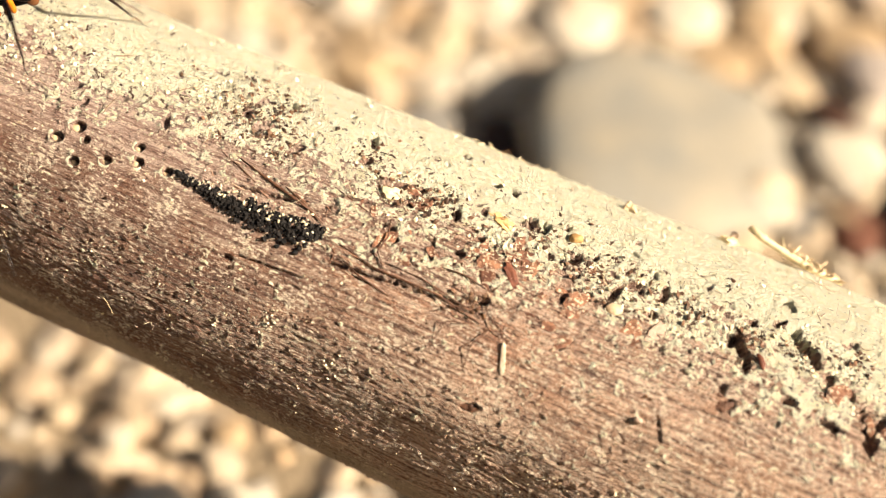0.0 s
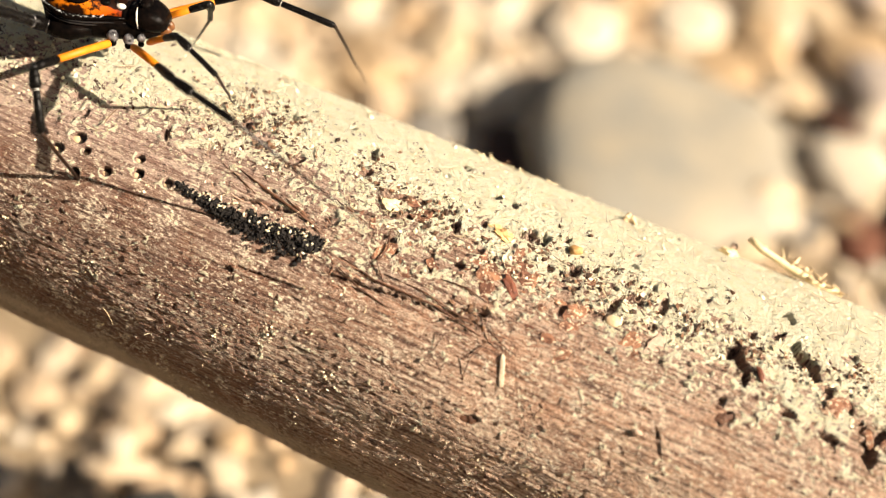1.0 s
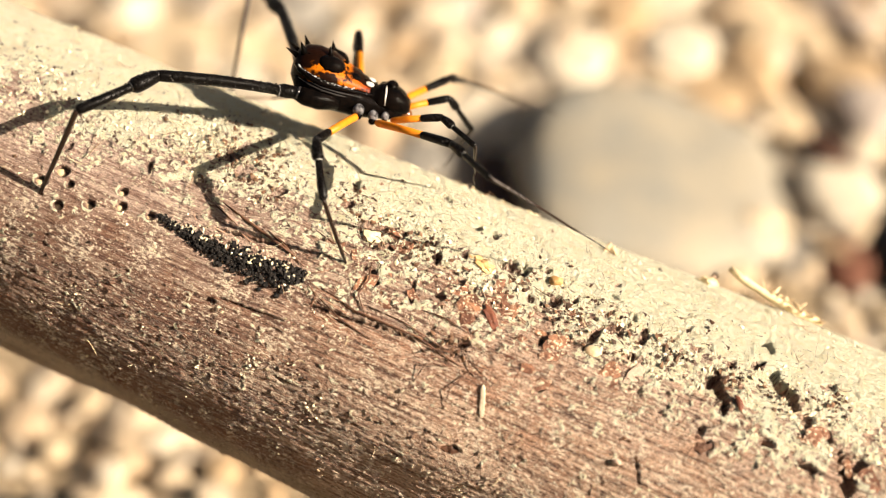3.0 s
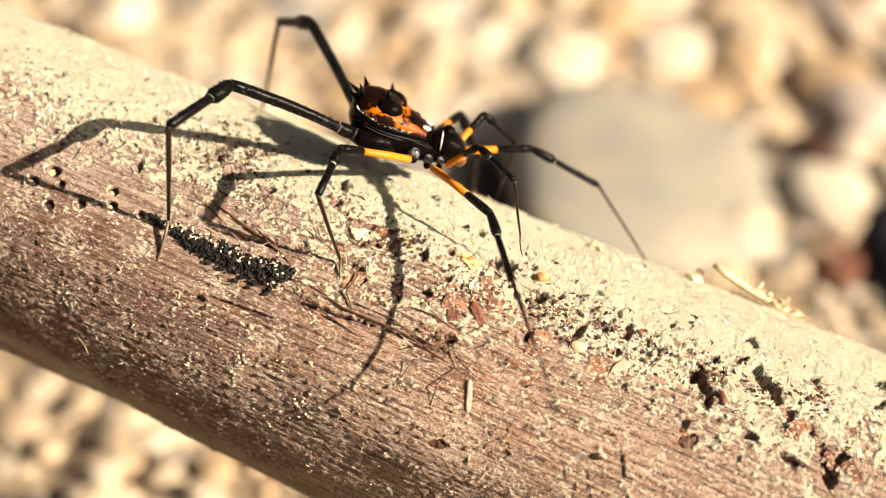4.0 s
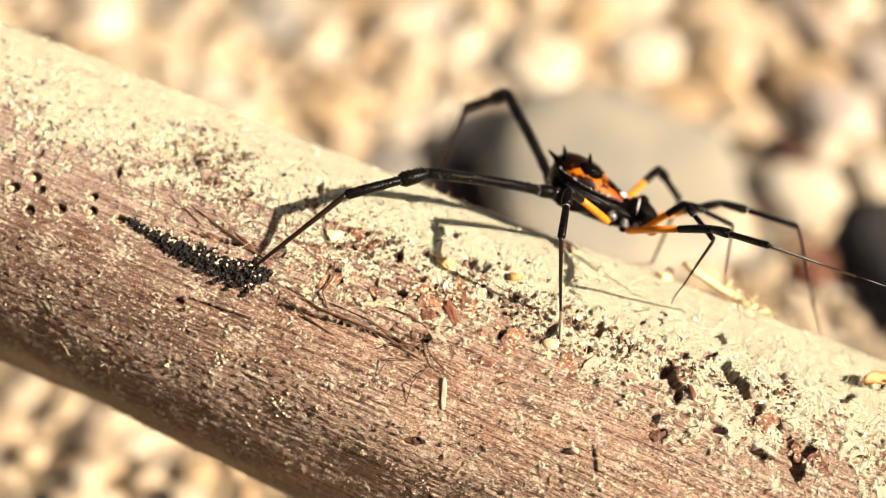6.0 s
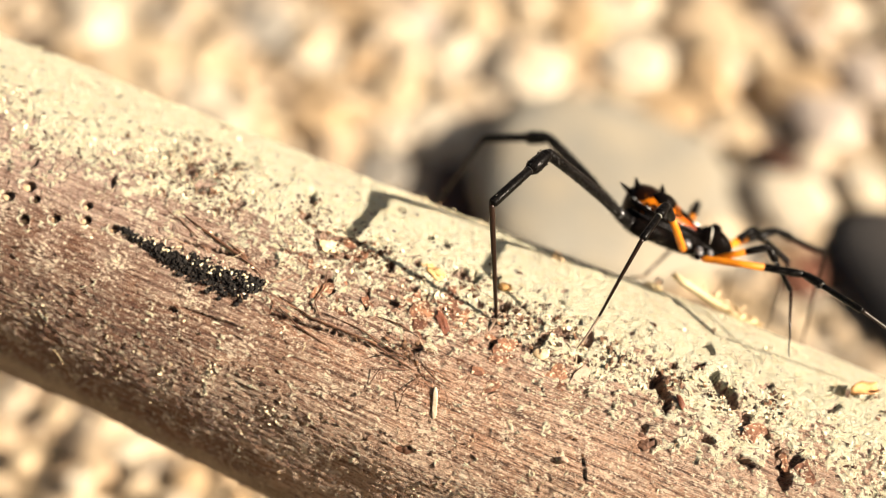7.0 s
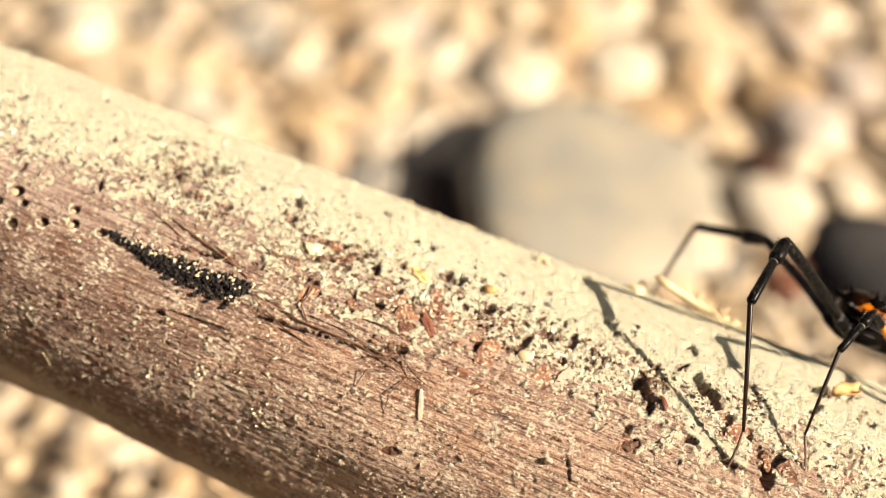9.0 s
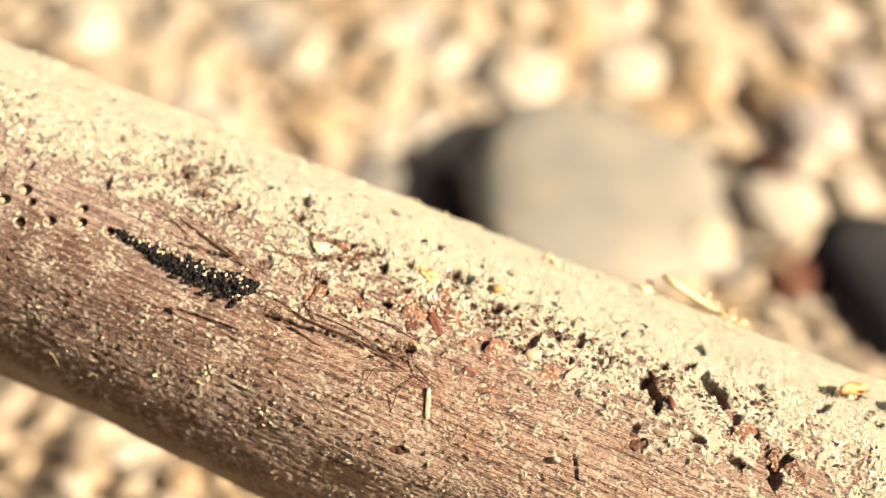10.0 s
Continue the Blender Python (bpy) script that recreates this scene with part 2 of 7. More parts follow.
def plain_grained(name, a, b, scale=1500.0, rough=0.6):
    m = material(name, rough, 0.4)
    n = Net(m)
    v = n.coords()
    f = n.noise(v, scale, 6.0, 0.7, 0.3)
    n.colour(n.mix(n.ramp(f, (0.35, 0.0), (0.65, 1.0)), a, b))
    n.bump(f, 0.6, 0.00012)
    return m


CRUST = plain_grained("black_crust", (0.002, 0.002, 0.002), (0.012, 0.008, 0.006), 2400.0, 0.8)
SEED_ORANGE = plain_grained("orange_seed", (0.55, 0.30, 0.11), (0.78, 0.54, 0.26))
SEED_TAN = plain_grained("tan_seed", (0.34, 0.18, 0.06), (0.56, 0.36, 0.14))
SEED_PALE = plain_grained("pale_seed", (0.52, 0.37, 0.21), (0.68, 0.53, 0.34))
CHIP_RED = plain_grained("red_bark_chip", (0.085, 0.026, 0.015), (0.22, 0.075, 0.038))
TWIG = plain_grained("pale_twig", (0.62, 0.48, 0.26), (0.84, 0.72, 0.46), 900.0)
FLAKE = plain_grained("white_flake", (0.40, 0.28, 0.21), (0.54, 0.41, 0.31), 3000.0, 0.8)
SPLINTER = plain_grained("dark_splinter", (0.045, 0.020, 0.012), (0.17, 0.080, 0.042), 1200.0)
DRYLEAF = plain_grained("dry_leaf", (0.40, 0.19, 0.06), (0.66, 0.38, 0.15))


# ---- ground ----
def mesh_of(name, verts, faces, material_, smooth=True):
    me = bpy.data.meshes.new(name)
    me.from_pydata(verts, [], faces)
    me.materials.append(material_)
    if smooth:
        me.polygons.foreach_set("use_smooth", [True] * len(me.polygons))
    me.update()
    return me


def sheet_height(x, y):
    return 0.0025 * noise.noise(Vector((x * 22, y * 22, 0.3))) - 0.0005


def ground_sheet():
    """One sheet that reaches the horizon: fine cells near the branch, coarse ones far off."""
    ticks = [-400, -120, -40, -12, -4, -1.6, -0.8] + [round(-0.5 + 0.02 * i, 3) for i in range(51)] + [0.8, 1.6, 4, 12, 40, 120, 400]
    n = len(ticks)
    verts = [(x, y + 0.3, sheet_height(x, y)) for y in ticks for x in ticks]
    faces = [(j * n + i, j * n + i + 1, (j + 1) * n + i + 1, (j + 1) * n + i) for j in range(n - 1) for i in range(n - 1)]
    return tagged(new("ground", mesh_of("ground", verts, faces, SAND)), "coarse pale sand under a bed of river gravel", "ground", kind="structure")


ground_sheet()


def ball(rings, segs):
    """A unit ball as verts and faces."""
    verts = [Vector((0, 0, 1))]
    for i in range(1, rings):
        a = math.pi * i / rings
        verts += [Vector((math.sin(a) * math.cos(b), math.sin(a) * math.sin(b), math.cos(a))) for b in (2 * math.pi * j / segs for j in range(segs))]
    verts.append(Vector((0, 0, -1)))
    faces = [(0, 1 + j, 1 + (j + 1) % segs) for j in range(segs)]
    for i in range(rings - 2):
        a = 1 + i * segs
        faces += [(a + j, a + segs + j, a + segs + (j + 1) % segs, a + (j + 1) % segs) for j in range(segs)]
    last = len(verts) - 1
    a = 1 + (rings - 2) * segs
    faces += [(a + j, last, a + (j + 1) % segs) for j in range(segs)]
    return verts, faces


def stone_shape(size, seed, rings=8, segs=12, lump=0.22, boxy=0.25):
    """Worn stone: a ball pushed towards a box and dented by slow noise."""
    verts, faces = ball(rings, segs)
    off = Vector((seed * 3.7, seed * 1.3, seed * 2.1))
    out = []
    for v in verts:
        m = max(abs(v.x), abs(v.y), abs(v.z))
        w = v * (1 - boxy + boxy / m)
        w *= 1 + lump * noise.noise(v * 1.1 + off) + 0.4 * lump * noise.noise(v * 2.6 + off)
        out.append((w.x * size[0] / 2, w.y * size[1] / 2, w.z * size[2] / 2))
    return out, faces


def gravel_bed():
    """The uncounted pebbles, one mesh."""
    rng = random.Random(5)
    verts, faces = [], []
    # how many, smallest and largest size, spread across and along, triangles
    for count, lo, hi, wide, deep, rings, segs in ((9000, 0.0022, 0.0048, 0.14, 0.16, 5, 7), (8500, 0.0040, 0.0098, 0.21, 0.24, 6, 8), (2600, 0.010, 0.028, 0.60, 0.65, 6, 9)):
        for _ in range(count):
            s = lo + (hi - lo) * rng.random() ** 2.2
            x, y = rng.gauss(0.02, wide), rng.gauss(0.26, deep)
            if any(math.hypot(x - cx * MM, y - cy * MM) < r * MM for cx, cy, r in ((83, 219, 15), (64, 224, 5), (67.6, 262, 5), (9, 249, 7))):
                continue                          # larger stones lie here
            if lo == 0.010 and abs(x - 0.02) < 0.2 and 0.02 < y < 0.5:
                continue
            size = (s * rng.uniform(0.9, 1.5), s * rng.uniform(0.8, 1.2), s * rng.uniform(0.42, 0.70) * (0.55 if y < 0.215 else 1.0))
            vs, fs = stone_shape(size, rng.random() * 50, rings, segs, 0.42, 0.5)
            m = pose(x, y, size[2] * rng.uniform(0.05, 0.35) + sheet_height(x, y - 0.3), rng.uniform(-25, 25), rng.uniform(-25, 25), rng.uniform(0, 360))
            k = len(verts)
            verts += [tuple(m @ Vector(v)) for v in vs]
            faces += [tuple(i + k for i in f) for f in fs]
    return tagged(new("gravel", mesh_of("gravel", verts, faces, GRAVEL)), "sunlit cream, tan and grey river gravel on sand", "gravel", kind="stuff")


gravel_bed()


# the pebbles that can be told apart: place and size in mm, degrees of turn
def stone(name, label, material_, at, size, turn, seed):
    big = name == "boulder"
    vs, fs = stone_shape([c * MM for c in size], seed * 1.7, 16 if big else 10, 24 if big else 14, 0.16 if big else 0.22, 0.36 if big else 0.3)
    if big:                                      # the far corner is worn off at a slant
        for i, (x, y, z) in enumerate(vs):
            over = 0.62 * x / (size[0] * MM / 2) + 0.78 * y / (size[1] * MM / 2) - 0.74
            if over > 0:
                x, y = x - 0.62 * 0.8 * over * size[0] * MM / 2, y - 0.78 * 0.8 * over * size[1] * MM / 2
            over = -0.72 * x / (size[0] * MM / 2) + 0.69 * y / (size[1] * MM / 2) - 0.86
            if over > 0:
                x, y = x + 0.72 * 0.75 * over * size[0] * MM / 2, y - 0.69 * 0.75 * over * size[1] * MM / 2
            vs[i] = (x, y, z)
    ob = new(name, mesh_of(name, vs, fs, material_))
    ob.matrix_world = pose(at[0] * MM, at[1] * MM, at[2] * MM, 0, 10 if big else 0, turn)
    return tagged(ob, label, "stone" if big else "pebble", "" if big else "pebbles of the gravel bed")


stone("boulder", "large grey-beige river stone on the gravel", STONE_GREY, (36.6, 251.5, 1.7), (51.0, 64.0, 12.5), -1, 1)
stone("pebble", "rounded white pebble on the gravel", STONE_WHITE, (23.6, 300.5, 1.5), (15.4, 26.5, 5.0), 0, 2)
stone("pebble", "long pale pebble beside the large stone", STONE_WHITE, (5.4, 275.2, 0.8), (11.2, 24.6, 2.8), 10, 3)
stone("pebble", "long yellowish pebble on the gravel", STONE_CREAM, (-2.8, 292.0, 0.8), (10.6, 23.3, 2.7), -12, 4)
stone("pebble", "tan rounded pebble on the gravel", STONE_TAN, (-18.5, 284.1, 1.2), (11.5, 25.3, 4.0), 0, 5)
stone("pebble", "bright cream pebble on the gravel", STONE_WHITE, (-40.7, 287.1, 1.0), (11.1, 19.6, 3.3), 0, 6)
stone("pebble", "cream rounded pebble on the gravel", STONE_CREAM, (-43.4, 307.0, 0.9), (9.9, 19.2, 3.1), 0, 7)
stone("pebble", "bright cream pebble on the gravel", STONE_WHITE, (-68.2, 328.0, 1.3), (13.7, 29.0, 4.4), 20, 8)
stone("pebble", "flat yellowish pebble on the gravel", STONE_CREAM, (-57.7, 309.2, 0.9), (22.5, 32.6, 2.8), 0, 9)
stone("pebble", "yellowish rounded pebble on the gravel", STONE_CREAM, (13.1, 327.7, 1.2), (11.0, 24.2, 3.9), 0, 10)
stone("pebble", "orange-tan pebble on the gravel", STONE_TAN, (59.7, 295.8, 1.1), (10.9, 23.9, 3.8), 0, 11)
stone("pebble", "pale cream pebble on the gravel", STONE_WHITE, (46.3, 303.8, 1.1), (15.1, 22.7, 3.7), 0, 12)
stone("pebble", "orange-tan rounded pebble on the gravel", STONE_TAN, (76.9, 289.3, 1.2), (15.9, 24.2, 4.0), 0, 13)
stone("pebble", "pale lilac-grey stone on the gravel", STONE_LILAC, (79.5, 277.0, 1.7), (15.0, 21.0, 5.2), 0, 14)
stone("pebble", "small white pebble on the gravel", STONE_WHITE, (81.8, 254.0, 0.8), (8.8, 15.2, 2.7), 0, 15)
stone("pebble", "large pale cream stone on the gravel", STONE_WHITE, (67.0, 244.0, 1.8), (16.0, 24.0, 6.0), 0, 16)
stone("pebble", "large dark slate stone on the gravel", STONE_DARK, (82.5, 219.0, 1.6), (25.0, 48.0, 8.5), 10, 17)
stone("pebble", "long cream pebble behind the large stone", STONE_CREAM, (62.0, 274.8, 0.8), (8.7, 19.1, 2.6), 5, 18)
stone("pebble", "tan pebble behind the large stone", STONE_TAN, (50.3, 285.3, 0.8), (13.3, 19.8, 2.8), 0, 19)
stone("pebble", "grey pebble on the gravel", STONE_BLUE, (-32.6, 327.9, 1.2), (14.7, 31.5, 4.1), 0, 20)
stone("pebble", "tan pebble on the gravel", STONE_TAN, (-13.0, 331.2, 1.0), (16.1, 26.0, 3.3), 15, 21)
stone("pebble", "tan-grey pebble on the gravel", STONE_TAN, (35.5, 321.8, 1.1), (14.5, 27.8, 3.6), 0, 22)
stone("pebble", "pale pinkish pebble on the gravel", STONE_LILAC, (85.6, 326.9, 1.3), (16.3, 27.9, 4.2), 0, 23)
stone("pebble", "cream pebble on the gravel", STONE_CREAM, (64.6, 319.7, 1.3), (14.6, 27.8, 4.3), 0, 24)
stone("pebble", "pale grey pebble on the gravel", STONE_LILAC, (92.3, 296.7, 1.2), (11.1, 24.5, 3.9), 0, 25)
stone("pebble", "pale cream pebble on the gravel", STONE_WHITE, (45.9, 333.5, 1.1), (16.3, 24.8, 3.7), 0, 26)
stone("pebble", "small blue-grey pebble on the gravel", STONE_BLUE, (-5.2, 258.6, 0.7), (11.2, 15.7, 2.4), 0, 27)
stone("pebble", "pale pebble on the gravel", STONE_CREAM, (-29.0, 279.0, 0.8), (10.8, 18.9, 2.8), 0, 28)
stone("pebble", "red-brown pebble on the gravel", STONE_RED, (64.0, 225.5, 1.2), (8.5, 15.0, 4.8), 0, 29)
# added where the gravel only has a dark gap; its colour is the shade
stone("pebble", "added pebble coloured as the dark gap in the gravel", STONE_GAP_SHADE, (67.6, 262.0, 0.9), (8.5, 13.0, 3.6), 10, 41)
stone("pebble", "pale cream pebble on the gravel", STONE_CREAM, (27.0, 332.2, 1.1), (16.1, 24.4, 3.7), 0, 30)
stone("pebble", "pale pebble on the gravel", STONE_LILAC, (0.7, 325.1, 1.0), (10.9, 22.1, 3.4), 0, 31)
stone("pebble", "cream pebble on the gravel", STONE_CREAM, (72.6, 306.4, 1.0), (9.5, 20.8, 3.3), 0, 32)
stone("pebble", "dull grey pebble behind the branch", STONE_BLUE, (56.0, 226.0, 0.9), (8.0, 14.0, 3.0), 0, 33)
stone("pebble", "cream pebble below the branch", STONE_CREAM, (-52.2, 189.0, 0.4), (4.6, 6.2, 1.8), 0, 34)
stone("pebble", "pale pebble below the branch", STONE_WHITE, (-40.7, 181.0, 0.4), (5.0, 6.4, 1.9), 0, 35)
stone("pebble", "cream pebble below the branch", STONE_CREAM, (-55.2, 178.7, 0.4), (4.2, 6.0, 1.8), 0, 36)
stone("pebble", "tan pebble below the branch", STONE_TAN, (-31.5, 174.7, 0.4), (5.2, 6.4, 1.9), 0, 37)
stone("pebble", "pale pebble below the branch", STONE_WHITE, (-46.4, 173.7, 0.4), (4.4, 5.6, 1.7), 0, 38)
# added to deepen the large stone's shadow, which its colour stands for
stone("pebble", "added stone coloured as the shadow beside the large stone", STONE_GAP_SHADE, (8.8, 249.0, 0.8), (9.5, 25.0, 5.4), 4, 77)


# ---- the branch ----
AXIS_AT = Vector((0.0, 0.12226, 0.05742))
AXIS = Vector((0.91327, -0.29508, -0.28082)).normalized()
UP = AXIS.cross(Vector((0, 0, 1))).cross(AXIS).normalized()   # upwards, square to the branch
SIDE = AXIS.cross(UP).normalized()                            # level, square to the branch, towards the eye
if SIDE.y > 0:
    SIDE = -SIDE
RADIUS = 0.0160


def girth(s):
    """Radius of the branch s metres along it."""
    return RADIUS * (1 + 0.0995 * max(-0.08, min(0.06, s)) / 0.05)


def belly(a):
    """The branch is not quite round: it swells where it faces the eye. Metres, at a degrees round it."""
    return 0.0011 * math.exp(-((a - 28) / 26) ** 2)


# hollows: mm along, degrees round, half length and half width in mm, depth in mm, degrees that its length leans from the grain
PITS = [
    (-37.4, 42.3, 0.55, 0.43, 0.85, 0), (-36.2, 47.7, 0.62, 0.49, 0.85, 0), (-35.1, 37.7, 0.43, 0.39, 0.85, 0), (-32.7, 41.6, 0.43, 0.39, 0.85, 0),
    (-30.7, 49.5, 0.42, 0.36, 0.85, 0), (-30.2, 45.0, 0.45, 0.41, 0.85, 0), (-27.6, 46.0, 0.42, 0.36, 0.85, 0), (-35.0, 44.8, 0.35, 0.31, 0.85, 0),
    (-13.3, 77.1, 0.5, 0.35, 0.6, 20), (-2.6, 89.6, 0.45, 0.35, 0.6, 0), (2.0, 79.8, 1.2, 0.7, 0.9, 10), (4.3, 84.1, 0.4, 0.4, 0.7, 0),
    (6.0, 73.8, 0.8, 0.5, 0.7, 60), (-1.6, 67.0, 0.5, 0.4, 0.6, 40), (6.5, 60.5, 0.8, 0.22, 0.6, 80), (0.7, 48.3, 0.6, 0.4, 0.7, 70),
    (10.1, 66.6, 1.3, 0.35, 0.8, 77), (13.6, 66.0, 0.4, 0.4, 0.7, 0), (20.5, 68.8, 0.9, 0.50, 1.4, 105), (21.2, 66.6, 1.1, 0.42, 1.7, 140), (22.0, 64.2, 0.9, 0.32, 1.3, 100), (25.0, 77.4, 0.8, 0.45, 1.2, 80), (25.9, 75.2, 1.1, 0.48, 1.7, 140), (27.0, 72.8, 1.0, 0.38, 1.5, 118),
    (32.9, 58.3, 1.7, 0.6, 1.1, 125), (33.6, 62.0, 0.9, 0.45, 0.8, 40), (17.6, 36.3, 0.8, 0.14, 0.3, 120), (36.9, 97.0, 2.0, 1.0, 1.3, 20),
    (-10.6, 72.5, 1.3, 0.3, 0.7, 15), (-8.0, 69.0, 0.9, 0.25, 0.5, 30), (3.1, 20.4, 0.7, 0.3, 0.4, 20), (21.6, 49.4, 0.8, 0.5, 0.4, 40),
    (-19.2, 52.0, 3.6, 0.22, 0.5, 10), (-13.0, 61.5, 2.3, 0.16, 0.5, 12), (-9.2, 42.0, 3.4, 0.20, 0.5, 6), (-2.6, 44.5, 3.6, 0.18, 0.5, 4),
    (-22.5, 75.0, 1.1, 0.6, 0.6, 50), (-24.0, 84.0, 0.9, 0.5, 0.6, 30), (-26.9, 97.0, 0.7, 0.4, 0.6, 20), (29.5, 82.0, 0.8, 0.35, 0.6, 30),
    (16.5, 88.0, 0.7, 0.3, 0.5, 40), (12.0, 92.0, 0.6, 0.3, 0.5, 20), (23.5, 90.0, 0.7, 0.35, 0.5, 50), (-16.5, 33.0, 2.8, 0.14, 0.35, 4),
    (8.0, 47.0, 0.9, 0.25, 0.5, 60), (-5.0, 57.0, 1.0, 0.2, 0.5, 110), (-20.0, 30.5, 0.5, 0.3, 0.4, 0), (35.5, 84.0, 0.8, 0.4, 0.7, 60),
]


_rng = random.Random(31)
while len(PITS) < 190:                      # the crumbly crust is full of small hollows, thickest beside the ridge
    _s, _a = _rng.uniform(-44, 45), _rng.gauss(72, 14)
    if 50 < _a < 118 and noise.noise((_s * 0.14, _a * 0.06, 6.6)) + _rng.uniform(-0.25, 0.25) > 0.02:
        _l = 0.18 + 0.75 * _rng.random() ** 3
        PITS.append((_s, _a, _l, _l * _rng.uniform(0.25, 0.7), 0.16 + 0.55 * _l, _rng.uniform(0, 180)))


def in_pit(s, a):
    """Whether a place (mm, degrees) lies in a hollow that matters."""
    for ps, pa, ln, wd, dp, lean in PITS:
        if abs(s - ps) < ln * 1.2 and abs(a - pa) * 0.28 < ln * 1.2 and ln > 0.4:
            x, y = s - ps, radians(a - pa) * 16
            c, d = math.cos(radians(-lean)), math.sin(radians(-lean))
            if ((x * c - y * d) / ln) ** 2 + ((x * d + y * c) / wd) ** 2 < 1.1:
                return True
    return False


_dirs = np.random.RandomState(7).uniform(0, 2 * math.pi, (256, 256))


def ripple(x, y, seed=0):
    """Smooth noise between about -1 and 1 over arrays of places in cells."""
    x, y = x + seed * 17.3 + 500, y + seed * 9.7 + 500
    i, j = np.floor(x).astype(int), np.floor(y).astype(int)
    u, v = x - i, y - j

    def corner(di, dj):
        w = _dirs[(i + di) % 256, (j + dj) % 256]
        return np.cos(w) * (u - di) + np.sin(w) * (v - dj)

    fu, fv = u ** 3 * (u * (6 * u - 15) + 10), v ** 3 * (v * (6 * v - 15) + 10)
    low = corner(0, 0) + (corner(1, 0) - corner(0, 0)) * fu
    high = corner(0, 1) + (corner(1, 1) - corner(0, 1)) * fu
    return 1.5 * (low + (high - low) * fv)


def step_up(x, lo, hi):
    t = np.clip((x - lo) / (hi - lo), 0, 1)
    return t * t * (3 - 2 * t)


def relief(s, a):
    """Height in metres of lumps, grain, crust and hollows, and how far dust covers each place; over arrays of metres along and radians round."""
    x, y = s * 1000, a * 16
    deg = np.degrees(a)
    slow = np.zeros(s.size)
    for k, (u, w) in enumerate(zip(s.ravel(), a.ravel())):
        slow[k] = noise.noise((u * 45, 2.2 * math.cos(w), 2.2 * math.sin(w)))
    out = slow.reshape(s.shape) * 0.0006 + 0.00016 * ripple(x * 0.14, y * 0.2, 1)
    # the dust lies in flakes: closed on top, broken into islands towards the bare wood
    near = np.clip((deg - 59 + 0.06 * x + 9 * ripple(x * 0.11, y * 0.16, 2)) / 24, -0.60, 1.6)
    cover = near + 0.60 * ripple(x * 0.42, y * 0.5, 3) + 0.62 * ripple(x * 1.05, y * 1.3, 4) + 0.62 * ripple(x * 2.5, y * 3.1, 5)
    cover = np.where((deg > 8) & (deg < 200), cover, -1.0)
    flake = step_up(cover, -0.02, 0.20)
    out += flake * (0.00010 + 0.00007 * ripple(x * 0.9, y * 1.1, 6) + 0.00006 * ripple(x * 2.1, y * 2.4, 7))
    # between the flakes: plates of bark with raised rims and cracks, then plain grain further down
    rough = step_up(deg + 8 * ripple(x * 0.2, y * 0.3, 8), 38, 52) * (1 - 0.7 * step_up(deg, 84, 100))
    plate = ripple(x * 0.55, y * 0.8, 9) + 0.5 * ripple(x * 1.4, y * 1.9, 10)
    crack = np.exp(-(plate / 0.10) ** 2)
    out += rough * (0.00009 * step_up(plate, -0.06, 0.10) - 0.00013 * crack + 0.00005 * ripple(x * 2.6, y * 3.0, 11))
    bare = 1 - step_up(deg, 60, 80)
    out += bare * (0.000055 * ripple(x * 0.40, y * 2.4, 12) + 0.000045 * ripple(x * 1.2, y * 3.6, 13) + 0.000030 * ripple(x * 3.0, y * 3.6, 20))
    lump = step_up(ripple(x * 1.5, y * 1.8, 14) + 0.5 * ripple(x * 3.2, y * 3.6, 15), 0.46, 0.72) * step_up(ripple(x * 0.3, y * 0.4, 16), -0.25, 0.25)
    out += bare * 0.00015 * lump - bare * 0.00015 * step_up(ripple(x * 1.1, y * 2.2, 17), 0.60, 0.80)
    ragged = ripple(x * 1.5, y * 1.5, 18) + 0.6 * ripple(x * 3.4, y * 3.4, 19)
    for ps, pa, ln, wd, dp, lean in PITS:
        cols = np.nonzero(np.abs(a[0] - math.radians(pa)) * 16 < 2.2 * ln + 0.3)[0]
        rows = np.nonzero(np.abs(x[:, 0] - ps) < 2.2 * ln + 0.3)[0]
        if not len(cols) or not len(rows):
            continue
        block = np.ix_(rows, cols)
        dx, dy = x[block] - ps, (a[block] - math.radians(pa)) * 16
        c, d = math.cos(math.radians(-lean)), math.sin(math.radians(-lean))
        q = ((dx * c - dy * d) / ln) ** 2 + ((dx * d + dy * c) / wd) ** 2
        bored = dp == 0.85
        if not bored:
            q = q + 1.0 * ragged[block]
        hole = np.clip(1.35 - q, 0, 1)
        out[block] -= dp * 0.001 * hole * hole * (3 - 2 * hole)
        cover[block] -= 1.5 * hole
        if bored:      # a bored hole has a low wall of dust
            ring = np.exp(-((np.sqrt(q) - 1.35) / 0.30) ** 2)
            out[block] += 0.00009 * ring
            cover[block] += 1.1 * ring * step_up(-dx - dy, -0.2, 0.5)
    return out, cover


def on_branch(s, a, lift=0.0):
    """The place s mm along the branch, a degrees round it (0 level towards the eye, 90 the top), lift mm over it."""
    w = radians(a)
    slow = noise.noise((s * MM * 45, 2.2 * math.cos(w), 2.2 * math.sin(w))) * 0.0006
    return AXIS_AT + AXIS * (s * MM) + (SIDE * math.cos(w) + UP * math.sin(w)) * (girth(s * MM) + belly(a) + slow + lift * MM)


def branch_frame(s, a, lift=0.0, spin=0.0):
    """A pose on the bark: x along the branch (turned by spin degrees), z out of the bark."""
    w = radians(a)
    z = SIDE * math.cos(w) + UP * math.sin(w)
    y = z.cross(AXIS).normalized()
    m = Matrix((y.cross(z), y, z)).transposed().to_4x4()
    m.translation = on_branch(s, a, lift)
    return m @ pose(0, 0, 0, 0, 0, spin)


